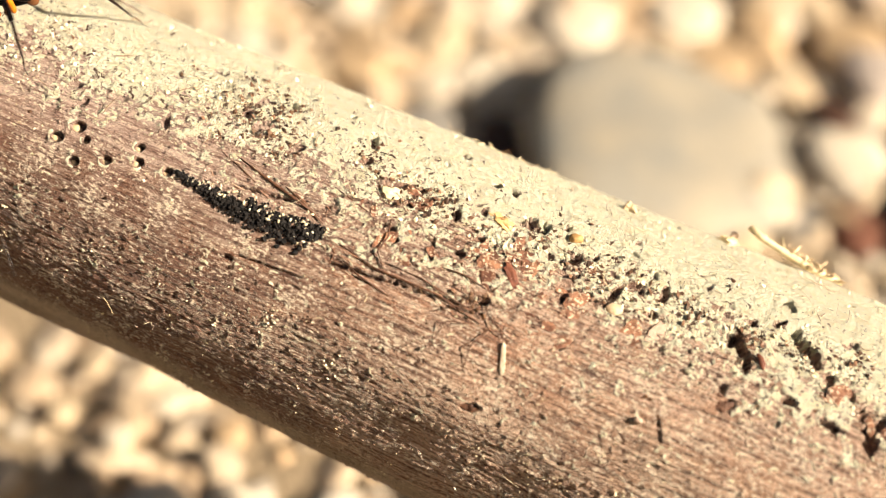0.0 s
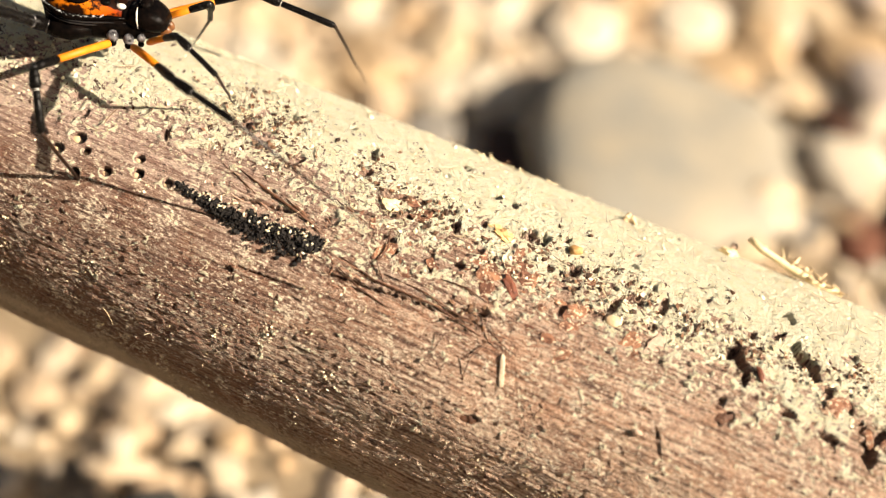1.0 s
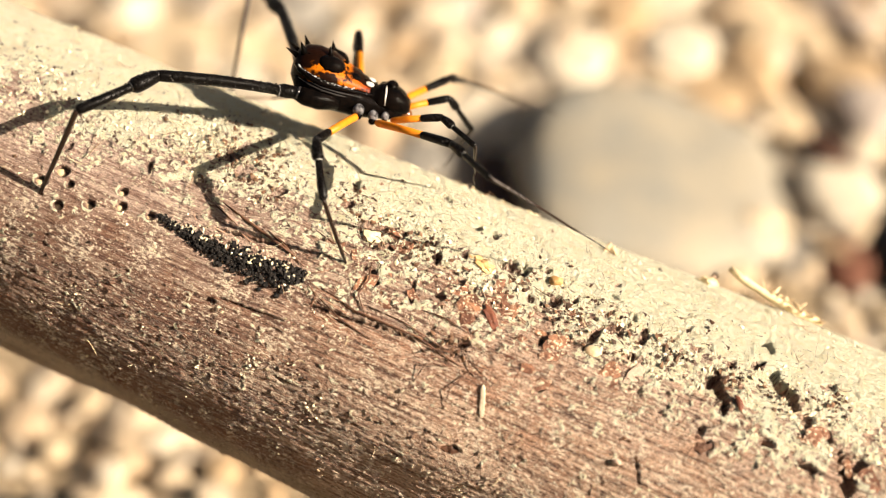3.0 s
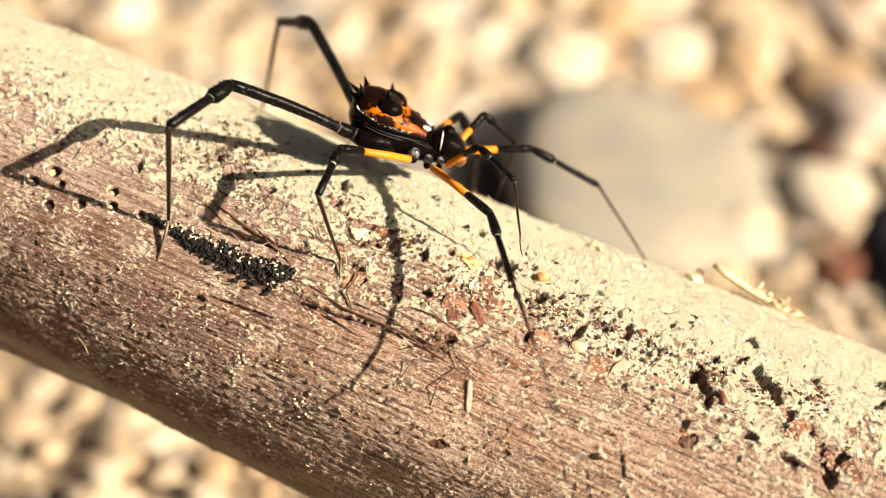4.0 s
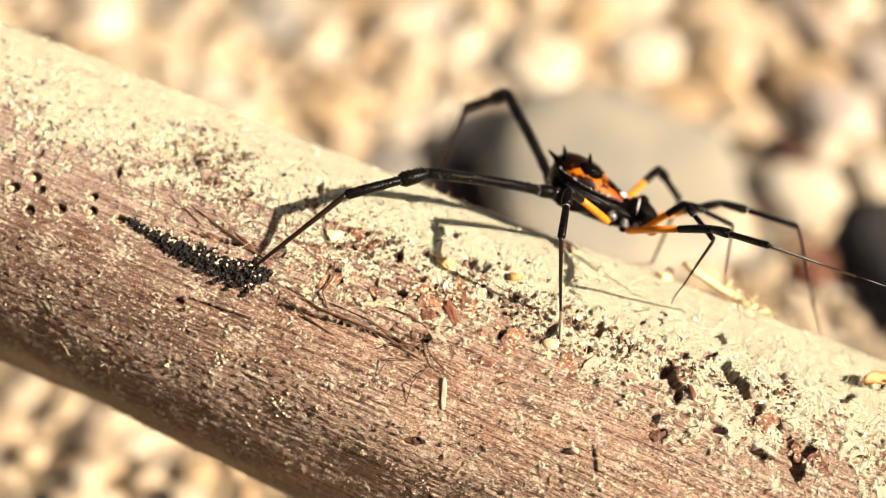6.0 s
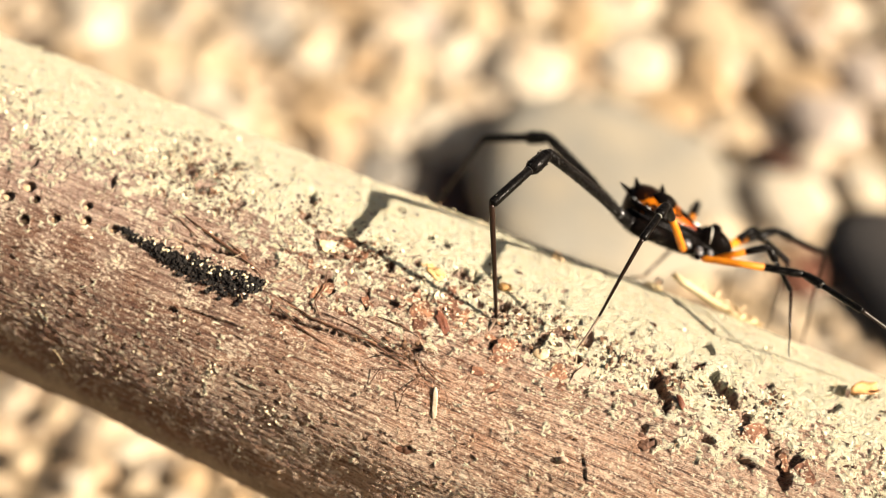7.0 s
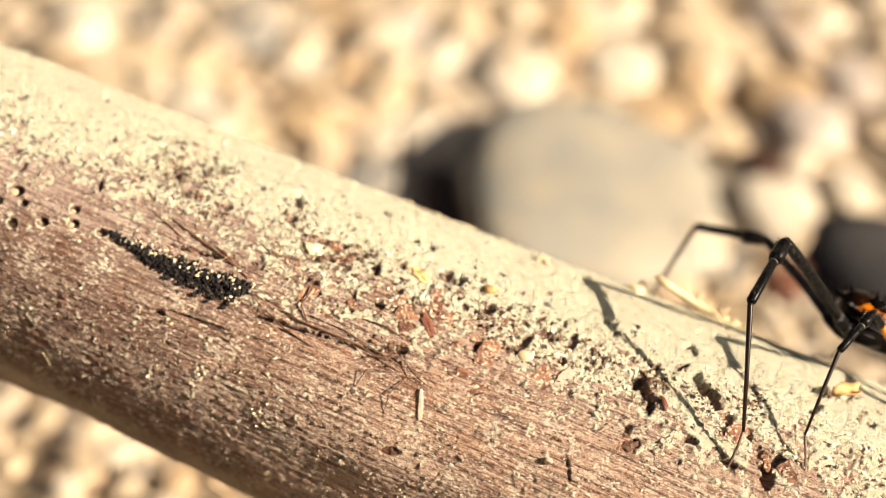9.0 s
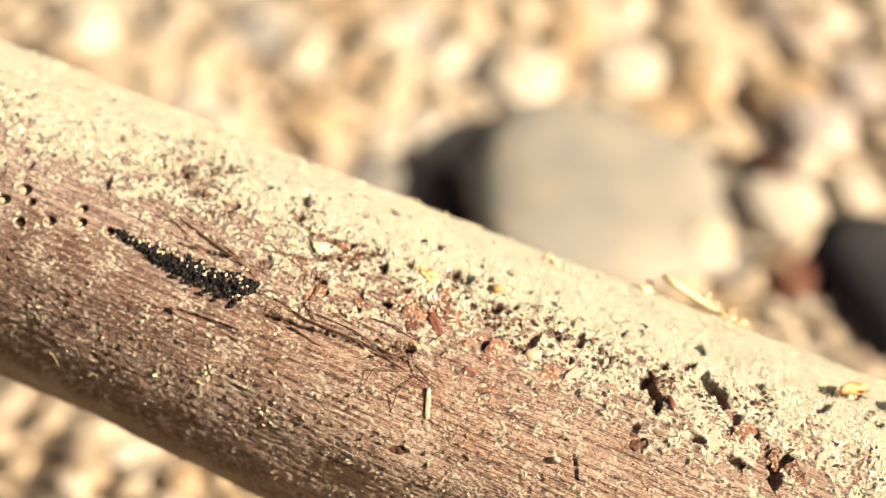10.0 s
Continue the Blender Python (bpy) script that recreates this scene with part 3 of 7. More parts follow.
def branch():
    ticks = np.array([-0.19 + 0.006 * i for i in range(24)] + [-0.047 + 0.000125 * i for i in range(745)] + [0.048 + 0.005 * i for i in range(25)])
    angles = np.radians(np.concatenate([np.linspace(-72, -36, 40)[:-1], np.linspace(-36, 126, 352), np.linspace(126, 288, 44)[1:-1]]))
    s, a = np.meshgrid(ticks, angles, indexing="ij")
    n, m = s.shape
    rel, cover = relief(s, a)
    rad = np.array([girth(t) for t in ticks])[:, None] + np.array([belly(math.degrees(w)) for w in angles])[None, :] + rel
    dirs = np.cos(a)[..., None] * np.array(SIDE) + np.sin(a)[..., None] * np.array(UP)
    pts = np.array(AXIS_AT) + s[..., None] * np.array(AXIS) + dirs * rad[..., None]
    i, j = np.meshgrid(np.arange(n - 1), np.arange(m), indexing="ij")
    k = (j + 1) % m
    quads = np.stack([i * m + j, (i + 1) * m + j, (i + 1) * m + k, i * m + k], -1).reshape(-1, 4)
    me = mesh_of("branch", pts.reshape(-1, 3).tolist(), quads.tolist() + [list(range(m)), [(n - 1) * m + q for q in reversed(range(m))]], WOOD)
    v0 = angles * RADIUS
    v1 = np.append(v0[1:], (angles[0] + 2 * math.pi) * RADIUS)
    uv = np.zeros((len(me.loops), 2))
    quad_uv = np.stack([np.stack([ticks[i], v0[j]], -1), np.stack([ticks[i + 1], v0[j]], -1), np.stack([ticks[i + 1], v1[j]], -1), np.stack([ticks[i], v1[j]], -1)], 2)
    uv[: quads.size] = quad_uv.reshape(-1, 2)
    me.uv_layers.new(name="UVMap").data.foreach_set("uv", uv.ravel())
    me.attributes.new("dust", "FLOAT", "POINT").data.foreach_set("value", cover.ravel())
    return tagged(new("branch", me), "weathered brown driftwood branch dusted with pale crumbs", "branch")


BRANCH = branch()


# ---- the harvestman ----
ORANGE = material("orange_cuticle", 0.5, 0.3)
_n = Net(ORANGE)
_v = _n.coords()
_n.colour(_n.mix(_n.ramp(_n.noise(_v, 1500.0, 5.0, 0.6), (0.35, 0.0), (0.7, 1.0)), (0.56, 0.165, 0.005), (0.68, 0.235, 0.008)))
_n.bump(_n.noise(_v, 6000.0, 3.0), 0.25, 0.00006)

BLACK = material("black_cuticle", 0.15, 0.04)
_n = Net(BLACK)
_v = _n.coords()
_n.colour(_n.mix(_n.ramp(_n.noise(_v, 1800.0, 5.0, 0.6), (0.4, 0.0), (0.75, 1.0)), (0.0020, 0.0017, 0.0016), (0.0065, 0.0042, 0.0032)))
_n.rough(_n.ramp(_n.noise(_v, 2500.0, 4.0), (0.3, 0.08), (0.7, 0.20)))
_n.bump(_n.noise(_v, 5200.0, 4.0, 0.7), 0.45, 0.00009)

GRANULAR = material("granular_black_cuticle", 0.36, 0.12)
_n = Net(GRANULAR)
_v = _n.coords()
_gr = _n.ramp(_n.noise(_v, 5200.0, 3.0, 0.6), (0.52, 0.0), (0.68, 1.0))
_n.colour(_n.mix(_n.calc("MULTIPLY", _gr, 0.10), (0.0024, 0.0019, 0.0017), (0.03, 0.022, 0.017)))
_n.bump(_gr, 1.0, 0.00016)

SLIM = material("dark_brown_cuticle", 0.34, 0.3)
_n = Net(SLIM)
_n.colour(_n.mix(_n.noise(_n.coords(), 1600.0, 4.0), (0.004, 0.0024, 0.0018), (0.026, 0.011, 0.006)))
TARSAL = material("pale_brown_cuticle", 0.4, 0.4)
_n = Net(TARSAL)
_n.colour(_n.mix(_n.noise(_n.coords(), 1600.0, 4.0), (0.07, 0.045, 0.030), (0.22, 0.16, 0.11)))
MEMBRANE = material("white_membrane", 0.3, 0.6)
_n = Net(MEMBRANE)
_n.colour(_n.mix(_n.noise(_n.coords(), 3000.0, 4.0), (0.45, 0.43, 0.38), (0.78, 0.75, 0.68)))
# black hips turned patchy grey: their reflected sheen is put into the colour
HIP = material("hip_sheen_cuticle", 0.16, 0.6)
_n = Net(HIP)
_v = _n.coords()
_n.colour(_n.mix(_n.ramp(_n.noise(_v, 1500.0, 4.0, 0.6), (0.42, 0.0), (0.62, 1.0)), (0.020, 0.019, 0.020), (0.20, 0.195, 0.20)))
_n.bump(_n.noise(_v, 6000.0, 3.0), 0.3, 0.00006)
COXAL = material("grey_sheen_cuticle", 0.2, 0.4)
_n = Net(COXAL)
_n.colour(_n.mix(_n.noise(_n.coords(), 2200.0, 4.0), (0.005, 0.0045, 0.0045), (0.030, 0.028, 0.028)))
# granules of the hind legs; the lighter grey paints in their glints
GRAIN = material("glint_granules", 0.2, 0.6)
_n = Net(GRAIN)
_n.colour(_n.mix(_n.noise(_n.coords(), 2600.0, 3.0), (0.003, 0.0026, 0.0022), (0.05, 0.045, 0.04)))
GRAIN_PALE = material("pearly_beads", 0.12, 0.8)
_n = Net(GRAIN_PALE)
_isl = _n.t.nodes.new("ShaderNodeNewGeometry").outputs["Random Per Island"]
_n.colour(_n.ramp(_isl, (0.0, 0.008), (0.45, 0.05), (0.75, 0.40), (1.0, 0.75)))
MOUTH = material("amber_brown_cuticle", 0.2, 0.5)
_n = Net(MOUTH)
_n.colour(_n.mix(_n.noise(_n.coords(), 2500.0, 4.0), (0.05, 0.018, 0.008), (0.20, 0.085, 0.03)))

# the shield of the back: dark, with orange-red bands beside the middle line and along the rim
SHIELD = material("patterned_dorsal_shield", 0.3, 0.07)
_n = Net(SHIELD)
_v = _n.coords()
_sep = _n.node("SeparateXYZ", Vector=_v)
_x, _y = _sep.outputs["X"], _n.calc("ABSOLUTE", _sep.outputs["Y"])
_wob = _n.calc("MULTIPLY", _n.calc("SUBTRACT", _n.noise(_v, 900.0, 4.0), 0.5), 0.0011)
_half = _n.calc("MULTIPLY_ADD", _x, -0.20)
_n.t.nodes[-1].inputs[2].default_value = 0.00180
_rim = _n.calc("ABSOLUTE", _n.calc("SUBTRACT", _n.calc("ADD", _y, _wob), _half))
_rim = _n.ramp(_n.calc("DIVIDE", _rim, 0.00075), (0.26, 1.0), (0.46, 0.0))
_bar = _n.calc("ABSOLUTE", _n.calc("SUBTRACT", _n.calc("ADD", _x, _wob), -0.0006))
_bar = _n.ramp(_n.calc("DIVIDE", _bar, 0.0007), (0.3, 1.0), (0.8, 0.0))
_back = _n.ramp(_n.calc("DIVIDE", _n.calc("ADD", _x, 0.0044), 0.0014), (0.0, 0.06), (1.0, 1.0))
_o = _n.calc("MULTIPLY", _n.calc("MAXIMUM", _rim, _bar), _back)
_o = _n.calc("MULTIPLY", _o, _n.ramp(_n.calc("DIVIDE", _n.calc("SUBTRACT", 0.0021, _x), 0.0010), (0.0, 0.0), (1.0, 1.0)))
_o = _n.calc("MULTIPLY", _o, _n.ramp(_n.noise(_v, 1500.0, 4.0, 0.6), (0.40, 0.0), (0.50, 1.0)))
_hot = _n.mix(_n.ramp(_n.calc("DIVIDE", _n.calc("ADD", _x, 0.001), 0.003), (0.0, 0.0), (1.0, 1.0)), (0.46, 0.125, 0.004), (0.30, 0.026, 0.003))
_n.colour(_n.mix(_o, _n.mix(_n.noise(_v, 1400.0, 4.0), (0.0020, 0.0014, 0.0011), (0.016, 0.0048, 0.0016)), _hot))
_n.bump(_n.noise(_v, 5000.0, 4.0, 0.7), 0.3, 0.0001)


def part(name, shape, material_, parent, label="", smooth=True):
    """One mesh object under a thing or a part; shape is verts (metres, the parent's space) and faces."""
    ob = new(name, mesh_of(name, *shape, material_, smooth) if material_ else shape)
    ob.parent = parent
    return tagged(ob, label)


def joined(*shapes):
    verts, faces = [], []
    for vs, fs in shapes:
        k = len(verts)
        verts += [tuple(v) for v in vs]
        faces += [tuple(i + k for i in f) for f in fs]
    return verts, faces


def tube(points, radii, segs=10, caps=True):
    """A tube through points with a radius at each."""
    pts = [Vector(p) for p in points]
    verts, faces = [], []
    side = None
    for i, p in enumerate(pts):
        d = (pts[min(i + 1, len(pts) - 1)] - pts[max(i - 1, 0)]).normalized()
        if side is None:
            side = d.orthogonal().normalized()
        side = (side - d * side.dot(d)).normalized()
        other = d.cross(side)
        for j in range(segs):
            a = 2 * math.pi * j / segs
            verts.append(tuple(p + (side * math.cos(a) + other * math.sin(a)) * radii[i]))
    for i in range(len(pts) - 1):
        for j in range(segs):
            k = (j + 1) % segs
            faces.append((i * segs + j, i * segs + k, (i + 1) * segs + k, (i + 1) * segs + j))
    if caps:
        faces.append(tuple(reversed(range(segs))))
        faces.append(tuple((len(pts) - 1) * segs + j for j in range(segs)))
    return verts, faces


def blob(centre, size, rings=10, segs=14, turn=None):
    verts, faces = ball(rings, segs)
    m = turn or Matrix.Identity(3)
    return [tuple(Vector(centre) + m @ Vector((v.x * size[0], v.y * size[1], v.z * size[2]))) for v in verts], faces


def loft(rows, segs=28, power=2.3):
    """A shell through cross-sections (x, half width, z of the top, z of the underside), all in mm."""
    verts, faces = [], []
    for x, w, top, low in rows:
        mid, h = (top + low) / 2, (top - low) / 2
        for j in range(segs):
            a = 2 * math.pi * j / segs
            c, s = math.cos(a), math.sin(a)
            k = (abs(c) ** power + abs(s) ** power) ** (-1 / power)
            verts.append((x * MM, w * c * k * MM, (mid + h * s * k) * MM))
    for i in range(len(rows) - 1):
        for j in range(segs):
            k = (j + 1) % segs
            faces.append((i * segs + j, i * segs + k, (i + 1) * segs + k, (i + 1) * segs + j))
    faces.append(tuple(reversed(range(segs))))
    faces.append(tuple((len(rows) - 1) * segs + j for j in range(segs)))
    return verts, faces


def mm(*points):
    return [tuple(c * MM for c in p) for p in points]


def spine(at, tip, r):
    a, b = Vector(at), Vector(tip)
    return tube(mm(a, a.lerp(b, 0.35), a.lerp(b, 0.75), b), [r * MM, r * 0.62 * MM, r * 0.28 * MM, 0.02 * MM], 9)


bug = tagged(new("harvestman"), "glossy black and orange spiny harvestman walking along the branch", "harvestman")


def body():
    # the shield: broad and domed behind, a waist, then the small front shield
    part("dorsal_shield", loft([(-5.25, 0.9, 2.0, 0.2), (-4.95, 1.7, 2.7, -0.3), (-4.3, 2.35, 3.15, -0.7), (-3.3, 2.7, 3.3, -0.9), (-2.0, 2.7, 3.1, -0.9),
                                (-0.8, 2.35, 2.55, -0.7), (0.4, 1.9, 2.05, -0.5), (1.4, 1.5, 1.6, -0.3), (2.1, 1.3, 1.25, -0.1), (2.35, 1.2, 1.0, 0.0)], 40, 1.9),
         SHIELD, bug, "dark shield with orange-red bands")
    front = part("front_shield", loft([(1.5, 1.3, 1.25, -0.4), (2.1, 1.55, 1.4, -0.6), (2.3, 1.45, 1.2, -0.6), (2.55, 1.65, 1.55, -0.6), (3.0, 1.75, 1.65, -0.7), (3.15, 1.66, 1.5, -0.7), (3.35, 1.72, 1.62, -0.75), (4.2, 1.62, 1.5, -0.75),
                                       (4.8, 1.4, 1.15, -0.7), (5.2, 1.1, 0.8, -0.55), (5.45, 0.75, 0.4, -0.35)], 28, 2.6), BLACK, bug)
    part("eye_mound", joined(blob((3.5 * MM, 0, 1.5 * MM), (0.6 * MM, 0.85 * MM, 0.5 * MM))), BLACK, front)
    for s in (-1, 1):
        part("eye", blob((3.45 * MM, s * 0.7 * MM, 1.7 * MM), (0.2 * MM, 0.2 * MM, 0.2 * MM), 8, 10), BLACK, front)
        part("pale_stripe", tube(mm((3.05, s * 0.95, 1.62), (3.12, s * 1.48, 1.4), (3.2, s * 1.76, 0.8), (3.3, s * 1.78, 0.1)), [0.03 * MM, 0.085 * MM, 0.08 * MM, 0.03 * MM], 8),
             MEMBRANE, front, "thin white stripe")
        part("pale_patch", blob((1.55 * MM, s * 0.78 * MM, 1.30 * MM), (0.46 * MM, 0.32 * MM, 0.24 * MM)), MEMBRANE, bug, "shiny white patch")
    # flanks and underside
    part("underside", loft([(-5.1, 1.2, 1.2, 0.2), (-4.5, 2.2, 1.15, -0.7), (-3.0, 2.8, 1.1, -1.4), (-1.0, 2.55, 1.0, -1.65), (1.0, 2.05, 0.8, -1.7), (2.6, 1.7, 0.4, -1.5),
                            (4.0, 1.45, 0.0, -1.25), (4.9, 1.0, -0.1, -0.9)], 28, 3.6), BLACK, bug)
    for s in (-1, 1):
        # the glossy raised rim with its row of beads
        rim = [(-4.9, 1.7, 1.6), (-4.4, 2.25, 1.35), (-3.3, 2.72, 1.05), (-2.1, 2.75, 0.85), (-0.9, 2.42, 0.72), (0.3, 1.98, 0.66), (1.4, 1.6, 0.62), (2.2, 1.4, 0.58)]
        part("shield_rim", tube(mm(*[(x, s * y, z) for x, y, z in rim]), [r * MM for r in (0.15, 0.26, 0.32, 0.32, 0.28, 0.22, 0.17, 0.1)], 10), BLACK, bug)
        part("flank_ridge", tube(mm(*[(x, s * (y + 0.10), z - 0.62) for x, y, z in rim[1:]]), [r * MM for r in (0.04, 0.08, 0.09, 0.09, 0.08, 0.07, 0.04)], 8), COXAL, bug)
        part("flank_ridge", tube(mm(*[(x, s * (y + 0.16), z - 0.36) for x, y, z in rim[2:]]), [r * MM for r in (0.04, 0.07, 0.08, 0.07, 0.06, 0.04)], 8), COXAL, bug)
        beads, rng = [], random.Random(4 + s)
        for i in range(110):
            u = 0.5 + 4.6 * (i / 109) ** 1.25
            a, b = rim[int(u)], rim[int(u) + 1]
            f = u - int(u)
            p = [a[k] + (b[k] - a[k]) * f for k in range(3)]
            r = 0.055 * rng.random() ** 1.8 + 0.022
            beads.append(blob((p[0] * MM, s * (p[1] + 0.16 + rng.uniform(-0.10, 0.10)) * MM, (p[2] + 0.24 + rng.uniform(-0.12, 0.06)) * MM), (r * rng.uniform(1.0, 1.8) * MM, r * MM, r * MM), 5, 7))
        part("bead_row", joined(*beads), GRAIN_PALE, bug, "row of tiny pearly beads")
        # dark domed warts and spines of the back
        for x, y, z, r in ((-2.0, 1.45, 2.25, 1.3), (0.2, 1.0, 1.6, 0.62), (-3.9, 1.2, 2.5, 0.55), (1.05, 0.6, 1.5, 0.3), (-0.9, 0.35, 2.5, 0.3)):
            part("wart", blob((x * MM, s * y * MM, z * MM), (r * MM, r * 0.85 * MM, r * 0.62 * MM)), BLACK, bug)
        part("spine", spine((-4.4, s * 1.25, 2.6), (-4.95, s * 1.45, 3.55), 0.36), BLACK, bug)
        part("spine", spine((-2.2, s * 1.1, 2.95), (-2.45, s * 1.15, 3.75), 0.30), BLACK, bug)
        part("spine", spine((-4.9, s * 0.85, 2.1), (-6.1, s * 1.2, 2.65), 0.32), BLACK, bug)
        # hip joints
        for x, y, z, r in ((1.25, 2.25, -0.75, 0.52), (2.55, 2.05, -0.95, 0.46), (3.55, 1.75, -0.8, 0.38)):
            hip = part("coxa", blob((x * MM, s * y * MM, z * MM), (r * MM, r * MM, r * 1.1 * MM)), HIP, bug, "glossy black hip with its grey sheen in the colour")
            part("trochanter", blob(((x + 0.05) * MM, s * (y + 0.22) * MM, (z - 0.45) * MM), (r * 0.72 * MM, r * 0.7 * MM, r * 0.7 * MM)), BLACK, hip)
        big = part("coxa", tube(mm((-0.6, s * 2.0, -0.7), (-2.2, s * 2.45, -0.75), (-3.5, s * 2.6, -0.7), (-4.15, s * 2.65, -0.6)), [0.6 * MM, 0.85 * MM, 0.8 * MM, 0.6 * MM], 14), BLACK, bug)
        part("joint_ring", tube(mm((-4.0, s * 2.62, -0.62), (-4.28, s * 2.66, -0.58)), [0.66 * MM, 0.62 * MM], 14), COXAL, big)
        part("chelicera", blob((5.15 * MM, s * 0.42 * MM, -0.62 * MM), (0.62 * MM, 0.42 * MM, 0.58 * MM)), MOUTH, bug, "shiny amber-brown jaw")


body()

# femur, patella with tibia, metatarsus, tarsus, in mm, pair by pair
LENGTHS = {"1": (4.93, 4.62, 4.9, 2.04), "2": (9.08, 7.39, 8.46, 4.56), "3": (8.55, 5.20, 7.71, 3.4), "4": (12.0, 7.66, 10.84, 4.2)}
THICK = {"1": (0.30, 0.38, 0.24, 0.12), "2": (0.33, 0.44, 0.29, 0.13), "3": (0.34, 0.50, 0.34, 0.16), "4": (0.46, 0.70, 0.43, 0.21)}
HIPS = {"1": (4.2, 1.9, -1.0), "2": (3.0, 2.3, -1.4), "3": (1.2, 2.4, -1.3), "4": (-4.2, 2.6, -0.6)}
LEGS = {}


def teeth(length, r, rng, count, arch=0.0):
    """Grains and small hooks along a thick leg segment."""
    out = []
    for i in range(count):
        x = length * (0.08 + 0.86 * i / count) + rng.uniform(-0.1, 0.1)
        a = rng.uniform(0, 6.28)
        rr = r * (1.0 + 0.08 * rng.random())
        c = Vector((x, math.cos(a) * rr, math.sin(a) * rr + arch * math.sin(math.pi * x / length)))
        out.append(blob(mm(c)[0], (rng.uniform(0.05, 0.10) * MM, 0.06 * MM, 0.07 * MM), 5, 6))
    return out


def leg(key):
    pair = key[1]
    lf, lt, lm, la = LENGTHS[pair]
    rf, rp, rt, rm = THICK[pair]
    rng = random.Random(key)
    ring = lambda x, r: tube(mm((x - 0.09, 0, 0), (x, 0, 0), (x + 0.09, 0, 0)), [r * 0.9 * MM, r * MM, r * 0.9 * MM], 12)
    if pair == "4":
        body_ = tube(mm((0, 0, 0), (0.6, 0, 0.02), (1.3, 0, 0.04), (1.7, 0, 0.05), (4, 0, 0.16), (7, 0, 0.2), (10, 0, 0.1), (lf - 0.4, 0, 0.02), (lf, 0, 0)),
                     [r * MM for r in (0.52, 0.60, 0.60, 0.44, 0.46, 0.49, 0.50, 0.50, 0.44)], 12)
        femur = part("femur", body_, GRANULAR, bug)
        part("granule_cover", joined(*teeth(lf, rf * 1.0, rng, 190, 0.19)), GRAIN, femur, "fine black granules with glints in their grey colour")
        part("joint_ring", ring(1.6, 0.54), HIP, femur)
    else:
        cut = {"1": 0.60, "2": 0.62, "3": 0.70}[pair] * lf
        femur = part("femur", tube(mm((0, 0, 0), (0.35, 0, 0), (cut * 0.5, 0, 0.06), (cut, 0, 0.05)), [rf * k * MM for k in (0.72, 1.0, 0.98, 0.95)], 12), ORANGE, bug, "orange thigh with a black tip")
        part("femur_tip", tube(mm((cut - 0.05, 0, 0.05), (cut + 0.1, 0, 0.05), (lf * 0.9, 0, 0.03), (lf, 0, 0)), [rf * k * MM for k in (0.9, 1.04, 1.18, 1.0)], 12), GRANULAR, femur)
    part("joint_ring", ring(lf, rp * 0.70), COXAL, femur)
    lp = lt * 0.33
    tibia = part("tibia", tube(mm((lp, 0, 0), (lp + 0.2, 0, 0), (lt * 0.7, 0, 0), (lt * 0.97, 0, 0), (lt, 0, 0)), [rt * k * MM for k in (0.8, 0.92, 1.0, 1.05, 0.7)], 12), GRANULAR, bug)
    knee = part("patella", tube(mm((-0.05, 0, 0), (0.25, 0, 0), (lp * 0.5, 0, 0.03), (lp * 0.85, 0, 0.02), (lp, 0, 0)), [rp * k * MM for k in (0.6, 0.8, 0.95, 1.0, 0.72)], 12), GRANULAR, tibia)
    if pair == "4":
        part("granule_cover", joined(*teeth(lt, rt * 0.98, rng, 44), *teeth(lp, rp * 0.92, rng, 26)), GRAIN, tibia, "fine black granules with glints in their grey colour")
    part("joint_ring", ring(lp + 0.03, rt * 0.86), MEMBRANE, tibia)
    meta = part("metatarsus", tube(mm((0, 0, 0), (0.25, 0, 0), (lm * 0.5, 0, 0.03), (lm, 0, 0)), [rm * k * MM for k in (1.1, 1.25, 1.0, 0.72)], 9), SLIM, bug)
    tip = 0.75 if pair in "34" else 0.5
    tars = part("tarsus", tube(mm((0, 0, 0), (la * 0.3, 0, 0.10), (la * 0.6, 0, 0.12), (la * 0.9, 0, 0.02), (la, 0, -0.05)), [rm * k * MM for k in (0.72, 0.9 * tip, 0.85 * tip, 0.6 * tip, 0.2)], 8), TARSAL if pair in "34" else SLIM, bug)
    LEGS[key] = (femur, tibia, meta, tars)


for _k in ("N1", "N2", "N3", "N4", "F1", "F2", "F3", "F4"):
    leg(_k)


# ---- what lies on the branch ----
FIBRE_PALE = plain_grained("pale_sliver", (0.40, 0.31, 0.21), (0.64, 0.54, 0.40), 1400.0, 0.7)

def chunk(size, seed, m, rings=6, segs=9, lump=0.35, boxy=0.35):
    vs, fs = stone_shape([c * MM for c in size], seed, rings, segs, lump, boxy)
    return [tuple(m @ Vector(v)) for v in vs], fs


